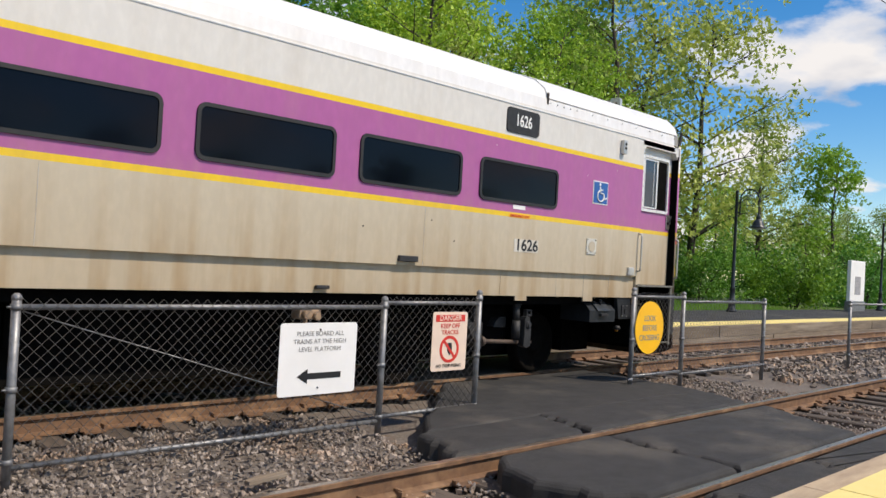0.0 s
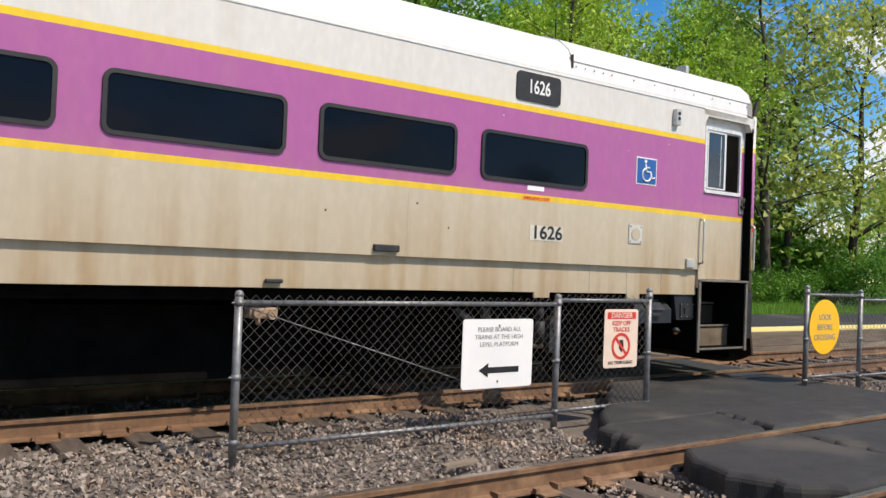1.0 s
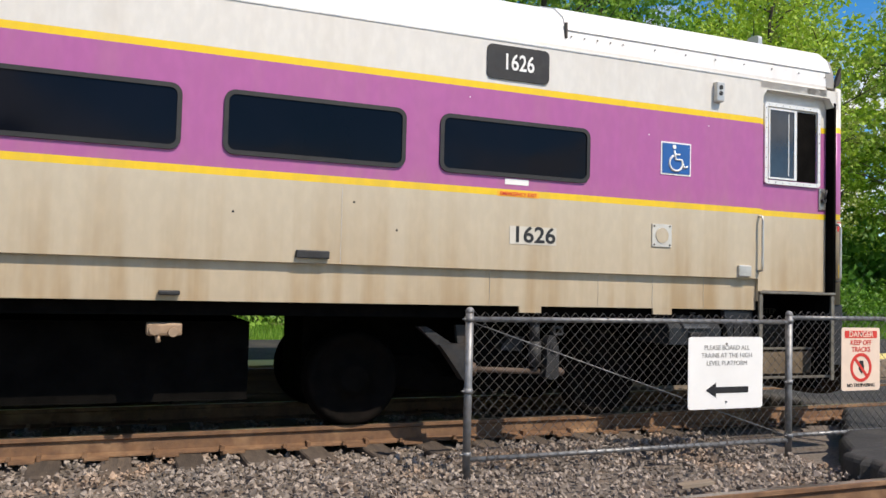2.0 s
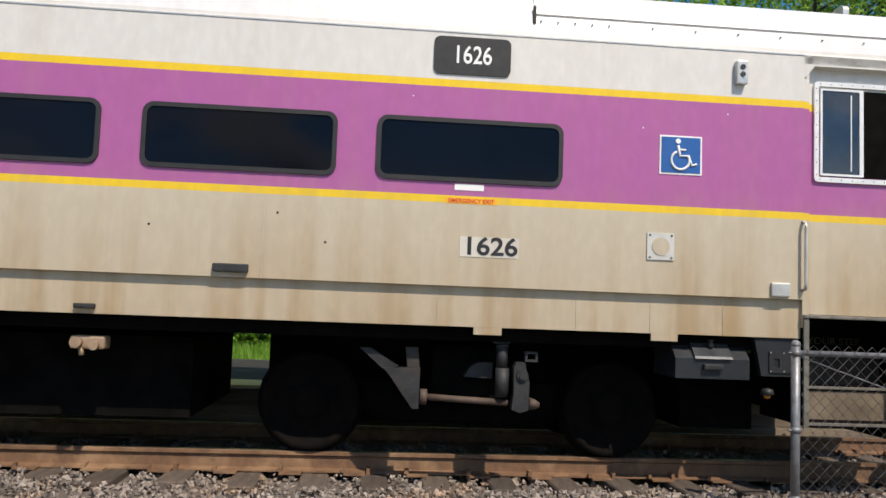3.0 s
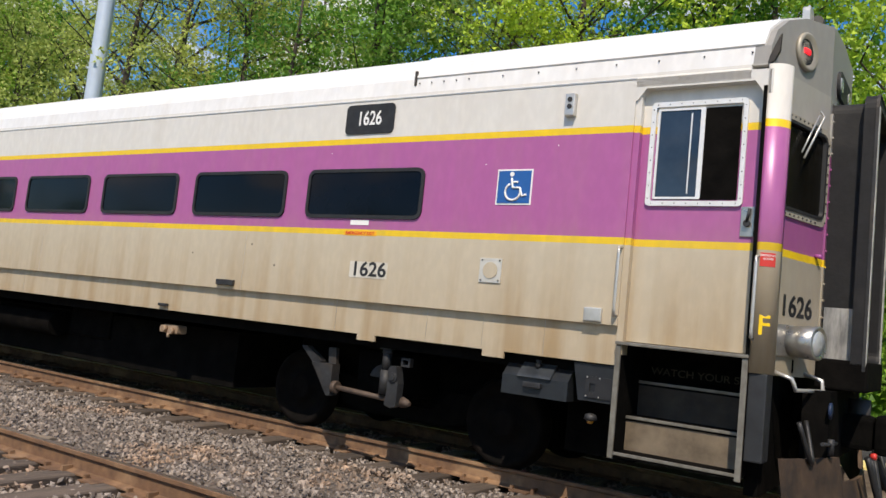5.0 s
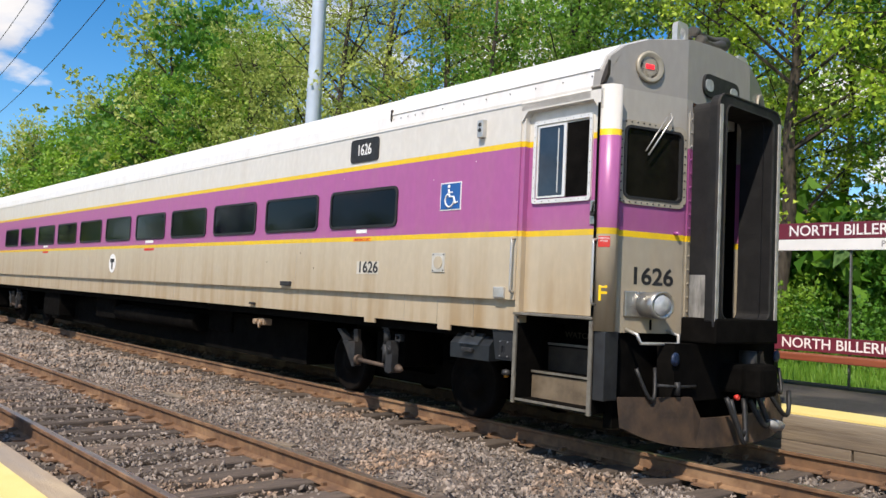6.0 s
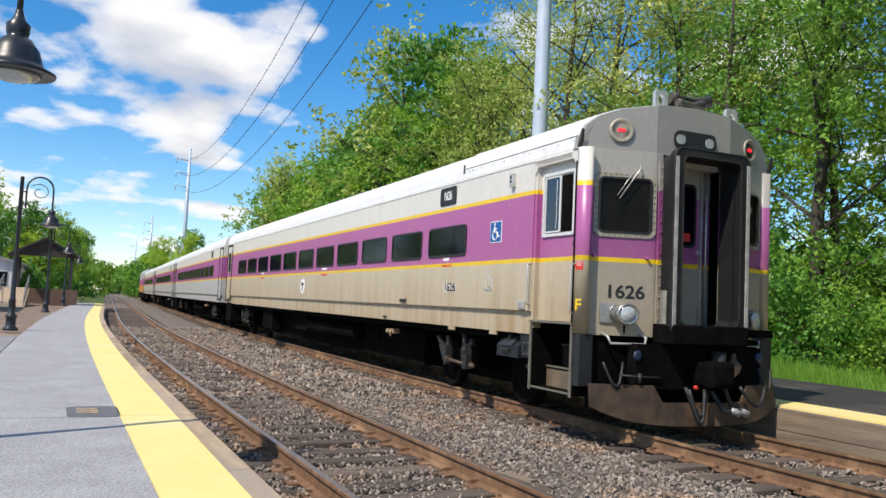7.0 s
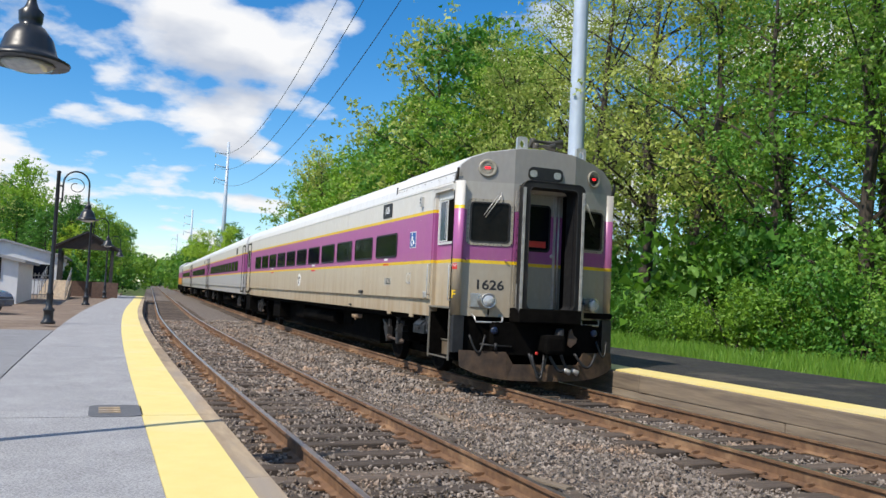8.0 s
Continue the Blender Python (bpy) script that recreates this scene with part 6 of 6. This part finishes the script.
def make_bush(seed, r, leaf, count, size):
    rng = np.random.default_rng(seed)
    t = thing("shrub", "dense green shrub at the edge of the woods", "shrub", "shrubs by the line")
    bm = bmesh.new()
    rnd = random.Random(seed)
    for k in range(7):
        q = rnd.uniform(0, 6.28)
        tube(bm, [(0, 0, -0.2), (math.cos(q) * r * 0.3, math.sin(q) * r * 0.3, r * 0.6), (math.cos(q) * r * 0.7, math.sin(q) * r * 0.7, r * rnd.uniform(0.9, 1.5))], 0.03, 5, 0.008)
    part("branchwork", bm, M_BARK, t)
    cl = rng.normal(size=(26, 3)) * np.array([r * 0.55, r * 0.55, r * 0.42]) + np.array([0, 0, r * 0.75])
    pos = cl[rng.integers(0, 26, count)] + rng.normal(size=(count, 3)) * r * 0.17
    pos[:, 2] = np.abs(pos[:, 2])
    v, f = leaf_quads(rng, pos, size)
    ob = new("foliage", raw_mesh("foliage", v, f, leaf))
    ob.parent = t
    return t


kinds = [make_tree(1, 13.0, M_LEAF, 15500, 0.066), make_tree(2, 15.0, M_LEAF, 16000, 0.068, 0.24), make_tree(3, 12.0, M_LEAF2, 11000, 0.061, 0.27, label="sparse budding tree with olive leaves"),
         make_tree(4, 15.5, M_LEAF2, 9000, 0.060, 0.22, label="sparse tall tree with bare grey branches"), make_tree(5, 14.0, M_LEAF3, 14500, 0.068, 0.22, 0.1, label="dark green dense tree"), make_tree(6, 11.0, M_LEAF, 14000, 0.066, 0.30, 0.15)]
woods = [make_tree(31, 14.0, M_LEAF, 5200, 0.15), make_tree(32, 15.5, M_LEAF2, 4200, 0.13, 0.23, label="sparse tall tree with olive leaves"), make_tree(33, 14.0, M_LEAF3, 5200, 0.16, 0.22, 0.1, label="dark green dense tree"), make_tree(34, 13.0, M_LEAF, 5000, 0.15, 0.28)]
bushes = [make_bush(11, 1.5, M_SHRUB, 4600, 0.064), make_bush(12, 1.9, M_LEAF3, 5000, 0.064), make_bush(13, 1.4, M_SHRUB, 4300, 0.066)]
brush = [make_bush(41, 2.3, M_LEAF3, 1700, 0.19), make_bush(42, 2.6, M_SHRUB, 1700, 0.19)]
rnd = random.Random(77)
used = set()


def plant(pool, k, x, y, s, z=-0.08):
    m = pose(x, y, z, 0, 0, rnd.uniform(0, 360))
    if (id(pool), k) not in used:
        used.add((id(pool), k))
        pool[k].matrix_basis = m
        pool[k].scale = (s, s, s)
    else:
        ob = copy_thing(pool[k], m)
        ob.scale = (s, s, s)


# woods behind the far platform, in rows
x = -112.0
while x < 46:
    k = rnd.choice((2, 3, 2, 3, 0, 3)) if x < -27 else rnd.choice((0, 0, 1, 2, 5, 0, 4))
    sc = rnd.uniform(0.98, 1.18) * (1.0 if x > -16 else 1.14 if x > -30 or x < -66 else 1.36)
    if -52 < x < 34:
        plant(kinds, k, x + rnd.uniform(-1, 1), 24.2 + bend(x) + rnd.uniform(-1.4, 1.6), sc)
    else:
        plant(woods, rnd.choice((0, 1, 1, 2)), x + rnd.uniform(-1, 1), 23.6 + bend(x) + rnd.uniform(-1.4, 1.6), sc)
    x += rnd.uniform(3.2, 4.8)
x = -120.0
while x < 44:
    sc = rnd.uniform(1.0, 1.22) * (1.0 if x > -16 else 1.16)
    if -50 < x < 20:
        plant(kinds, rnd.choice((2, 3, 3, 0)) if x < -27 else rnd.choice((1, 2, 3, 0, 3)), x + rnd.uniform(-1.5, 1.5), 30.5 + bend(x) + rnd.uniform(-2, 2.5), sc)
    else:
        plant(woods, rnd.choice((0, 1, 2, 3)), x + rnd.uniform(-1.5, 1.5), 30.5 + bend(x) + rnd.uniform(-2, 2.5), sc)
    x += rnd.uniform(4.2, 6.4)
x = -130.0
while x < 50:
    plant(woods, rnd.choice((1, 2, 0, 3)), x, 39 + bend(x) + rnd.uniform(-3, 4), rnd.uniform(0.95, 1.15) * (1.0 if x > -16 else 1.1))
    x += rnd.uniform(5.5, 8.0)
# thinner, lower woods where the line runs on behind the start
for k in range(30):
    plant(woods, rnd.choice((1, 1, 0, 3, 1)), 46 + 4.4 * k + rnd.uniform(-2, 2), 25 + rnd.uniform(-5, 22) + 0.04 * k * k, rnd.uniform(0.6, 0.9))
for k in range(24):
    plant(bushes, rnd.choice((0, 1, 2)), 40 + 3.4 * k, 19 + rnd.uniform(-2.5, 5), rnd.uniform(0.9, 1.6), -0.1)
# beyond the shelter and round the far end of the line
for x, y, k, sc in ((-80, -3.5, 2, 0.55), (-86, -6.5, 2, 0.62), (-92, -2.0, 0, 0.5), (-98, -8, 2, 0.68), (-106, -3, 0, 0.62), (-118, -3, 2, 0.62), (-132, -2, 2, 0.66), (-150, 0, 0, 0.7), (-172, 2, 2, 0.75), (-200, 4, 0, 0.8), (-240, 7, 0, 0.9), (-165, 19, 0, 0.85), (-150, 22, 2, 0.9), (-140, 20, 0, 0.8), (-180, 20, 3, 0.8), (-210, 22, 0, 0.9), (-240, 24, 2, 0.9), (-270, 26, 0, 0.9), (-320, 21, 0, 0.7), (-330, 29, 2, 1.0), (-350, 12, 0, 1.0)):
    plant(woods, k, x, y, sc)
for k in range(20):
    plant(woods, (0, 2, 1, 3)[k % 4], -104 - 5 * (k % 3) + rnd.uniform(-3, 3), -6.5 - 3.6 * k, rnd.uniform(0.80, 1.0))
for x, y, k, sc in ((-84, -10.5, 1, 0.78), (-92, -6.0, 3, 0.80), (-98, -2.2, 2, 0.74), (-105, -0.4, 3, 0.76), (-113, 0.8, 2, 0.74), (-122, 2.0, 3, 0.72), (-134, 3.0, 2, 0.74), (-147, 3.8, 2, 0.78), (-163, 4.8, 0, 0.8)):
    plant(woods, k, x, y, sc)
for k in range(14):
    plant(woods, (0, 2)[k % 2], -400 - 12 * (k % 3), -44 + 9 * k, rnd.uniform(0.9, 1.2))
# unseen trees behind the car park, added for the windows to reflect
x = -66.0
while x < 62:
    plant(woods, rnd.choice((0, 2, 3)), x, -40 + rnd.uniform(-4, 4), rnd.uniform(0.55, 0.75))
    x += rnd.uniform(7.0, 10.0)
x = -70.0
while x < 42:
    plant(bushes, rnd.choice((0, 1, 2, 0)), x, 22.0 + bend(x) + rnd.uniform(-1.0, 1.0), rnd.uniform(0.7, 1.2), -0.1)
    x += rnd.uniform(1.9, 3.2)

# undergrowth that closes the woods
for y0, step, lo, hi in ((26.5, 3.4, -115, 46), (32.5, 4.2, -120, 60), (41.0, 5.5, -135, 70)):
    x = lo
    while x < hi:
        plant(brush, rnd.choice((0, 0, 1)), x, y0 + bend(x) + rnd.uniform(-1.5, 1.5), rnd.uniform(0.9, 1.45), -0.2)
        x += step * rnd.uniform(0.75, 1.2)
for k in range(20):
    plant(brush, k % 2, -98 + rnd.uniform(-4, 4), -5.0 - 3.6 * k, rnd.uniform(1.3, 1.9), -0.2)
for x, y, sc in ((-74, -1.6, 0.7), (-78, -3.2, 0.9), (-84, -2.2, 1.0), (-90, -3.5, 1.1), (-100, -1.5, 1.1), (-112, -1.5, 1.3), (-128, -0.5, 1.5), (-148, 1.0, 1.7), (-175, 3.0, 2.0), (-210, 5.0, 2.2), (-145, 17.5, 1.6), (-165, 18.5, 1.8), (-190, 19.5, 2.0), (-225, 21, 2.3), (-270, 23, 2.4), (-330, 16, 3.0), (-345, 23, 3.0), (-345, 8, 3.0), (-360, 30, 3.0)):
    plant(brush, rnd.choice((0, 1)), x, y, sc, -0.3)

# seedlings that found no place
for pool in (kinds, woods, bushes, brush):
    for k, ob in enumerate(pool):
        if (id(pool), k) not in used:
            for child in ob.children_recursive:
                bpy.data.objects.remove(child)
            bpy.data.objects.remove(ob)

# grass blades along the back of the far platform
rng = np.random.default_rng(5)
n = 90000
gx = rng.uniform(-46, 40, n)
gy = 13.95 + rng.beta(1.0, 1.3, n) * 8.0
hh = rng.uniform(0.10, 0.34, n) * (0.7 + 0.5 * np.sin(gx * 0.9) * np.sin(gy * 1.3 + gx * 0.3))
off = np.array([bend(v) for v in gx])
q = rng.uniform(0, 6.283, n)
w = 0.021
bx, by = np.cos(q) * w, np.sin(q) * w
lean = rng.normal(size=(n, 2)) * 0.10
gz = np.full(n, -0.08)
v = np.stack([np.stack([gx - bx, gy + off - by, gz], 1), np.stack([gx + bx, gy + off + by, gz], 1), np.stack([gx + lean[:, 0], gy + off + lean[:, 1], gz + hh + 0.2], 1)], 1).reshape(-1, 3)
tagged(new("grass", raw_mesh("grass", v, np.arange(3 * n).reshape(n, 3), M_BLADE)), "long bright green grass along the far platform", "grass", kind="stuff")

# ---------------------------------------------------------------- sleepers, spikes and ballast stones
bm = bmesh.new()
box(bm, -0.115, 0.115, -1.30, 1.30, -0.34, -0.168, 0.0)
bmesh.ops.bevel(bm, geom=[e for e in bm.edges if all(v.co.z > -0.2 for v in e.verts)], offset=0.012, segments=1, affect="EDGES")
tie_mesh = mesh_of(bm, "sleeper", M_TIE)
for t, y in ((track_near, Y1), (track_far, Y2)):
    x = 22.0
    while x > -78:
        if not (5.6 < x < 11.0):
            ob = new("sleeper", tie_mesh)
            ob.parent = t
            ob.matrix_basis = pose(x + rnd.uniform(-0.03, 0.03), y + bend(x) + rnd.uniform(-0.06, 0.06), rnd.uniform(-0.012, 0.008), 0, rnd.uniform(-1.5, 1.5), rnd.uniform(-1.5, 1.5))
        x -= 0.53
    bm = bmesh.new()
    x = 16.0
    while x > -34:
        for s in (-0.753, 0.753):
            o = y + s + bend(x)
            box(bm, x - 0.09, x + 0.09, o - 0.17, o + 0.17, -0.172, -0.157)
            for e in (-1, 1):
                box(bm, x - 0.05 + 0.06 * e, x - 0.02 + 0.06 * e, o + e * 0.072, o + e * 0.112, -0.16, -0.128)
            if rnd.random() < 0.75:
                e = rnd.choice((-1, 1))
                box(bm, x + 0.10 * e, x + 0.10 * e + 0.03, o - 0.10, o + 0.10, -0.20, -0.12)
        x -= 0.53
    tagged(part("rail_fastenings", bm, M_RAIL, t), kind="stuff")

OCT_V = np.array([(1, 0, 0), (-1, 0, 0), (0, 1, 0), (0, -1, 0), (0, 0, 1), (0, 0, -1)], float)
OCT_F = np.array([(0, 2, 4), (2, 1, 4), (1, 3, 4), (3, 0, 4), (2, 0, 5), (1, 2, 5), (3, 1, 5), (0, 3, 5)])


def stones(name, n, x0, x1, y0, y1, r, seed, keep):
    rng = np.random.default_rng(seed)
    x, y = rng.uniform(x0, x1, n), rng.uniform(y0, y1, n)
    k = keep(x, y)
    x, y = x[k], y[k]
    n = len(x)
    off = np.array([bend(a) for a in x])
    rr = r * rng.uniform(0.55, 1.35, n)
    v = OCT_V[None] * rng.uniform(0.6, 1.3, (n, 6, 1)) + rng.normal(size=(n, 6, 3)) * 0.22
    v *= (rr[:, None] * rng.uniform(0.65, 1.25, (n, 3)))[:, None, :]
    a = rng.normal(size=(n, 4))
    a /= np.linalg.norm(a, axis=1)[:, None]
    w, i, j, kk = a.T
    R = np.stack([1 - 2 * (j * j + kk * kk), 2 * (i * j - kk * w), 2 * (i * kk + j * w), 2 * (i * j + kk * w), 1 - 2 * (i * i + kk * kk), 2 * (j * kk - i * w), 2 * (i * kk - j * w), 2 * (j * kk + i * w), 1 - 2 * (i * i + j * j)], 1).reshape(n, 3, 3)
    v = np.einsum("nab,nvb->nva", R, v)
    swell = 0.020 * np.sin(x * 1.7 + y) + 0.018 * np.sin(x * 0.6 - y * 2.1)
    mid = np.minimum(np.abs(y - Y1), np.abs(y - Y2))
    z = np.where(mid < 1.35, np.where(np.abs(y - Y1) < 1.35, -0.182, -0.20), -0.165) + swell * 0.6 + rng.uniform(-0.03, 0.02, n)
    v += np.stack([x, y + off, z], 1)[:, None, :]
    f = (OCT_F[None] + 6 * np.arange(n)[:, None, None]).reshape(-1, 3)
    tagged(new(name, raw_mesh(name, v.reshape(-1, 3), f, M_STONE)), "loose grey and brown crushed stone between the rails", "ballast stones", kind="stuff")


def clear(x, y):
    k = np.ones(len(x), bool)
    for yy in (Y1, Y2):
        for s in (-0.753, 0.753):
            k &= np.abs(y - yy - s) > 0.085
    k &= ~((x > 5.9) & (x < 10.8) & (y < 7.4) & (y > 2.2))
    # sleepers keep most of their tops bare
    tie = (np.abs(((x - 22.0) / 0.53) - np.round((x - 22.0) / 0.53)) * 0.53 < 0.105) & (np.minimum(np.abs(y - Y1), np.abs(y - Y2)) < 1.26)
    k &= ~(tie & (y < Y2 - 0.84) & (y > Y2 - 1.33))
    return k & ~(tie & (np.sin(x * 37.0 + y * 3.1) > np.where(np.abs(y - Y1) < 1.4, 0.15, -0.55)))


stones("ballast_stones", 88000, -15.0, 13.0, 2.27, 9.62, 0.0205, 21, clear)
stones("ballast_stones", 24000, -40.0, -15.0, 2.27, 9.78, 0.038, 22, clear)
stones("ballast_stones", 5000, 14.5, 32.0, 4.4, 9.78, 0.05, 23, clear)
# flat scraps of timber lying on the stones
for x, y, rz in ((-8.54, 4.88, 35), (4.2, 5.2, 20), (-2.6, 5.9, 70), (-12.2, 5.4, 10)):
    bm = bmesh.new()
    prism(bm, [(-0.22, -0.03), (0.20, -0.045), (0.24, 0.02), (-0.05, 0.05), (-0.2, 0.03)], "z", -0.012, 0.012)
    ob = tagged(part("timber_scrap", bm, M_TIMBER), "weathered splinter of timber lying on the ballast", "wood scrap", "timber scraps")
    ob.matrix_basis = pose(x, y, -0.135, 4, 3, rz)

# ---------------------------------------------------------------- motion
def car_pose(roll, behind):
    """A car whose middle has come to this place on the line, set on its two bogies."""
    x = roll - behind
    a, b = bend(x + 7.3), bend(x - 10.8)
    th = -math.atan2(b - a, 18.1)
    y = Y2 + a + 7.3 * math.sin(-th)
    return pose(x, y, 0, 0, 0, math.degrees(th))


def rolled(t):
    """The roll at any second, smoothly between the known ones."""
    T = [a for a, _ in ROLL]
    S = [b for _, b in ROLL]
    i = max(0, min(len(T) - 2, sum(1 for a in T if a <= t) - 1))
    def slope(k):
        if k == 0:
            return (S[1] - S[0]) / (T[1] - T[0])
        if k == len(T) - 1:
            return (S[-1] - S[-2]) / (T[-1] - T[-2])
        return (S[k + 1] - S[k - 1]) / (T[k + 1] - T[k - 1])
    h = T[i + 1] - T[i]
    u = (t - T[i]) / h
    return ((2 * u ** 3 - 3 * u ** 2 + 1) * S[i] + (u ** 3 - 2 * u ** 2 + u) * h * slope(i) + (-2 * u ** 3 + 3 * u ** 2) * S[i + 1] + (u ** 3 - u ** 2) * h * slope(i + 1))


def motions():
    times = [i / 10 for i in range(81)]
    for k, c in enumerate(cars):
        behind = PITCH * k if k < 4 else PITCH * 3 + 22.3
        walk(c, [(t, car_pose(rolled(t), behind)) for t in times])
    for ws in cab_sets:
        x = ws.location.x
        walk(ws, [(t, pose(x, 0, 0.42, 0, math.degrees(rolled(t) / 0.42), 0)) for t in times])


motions()
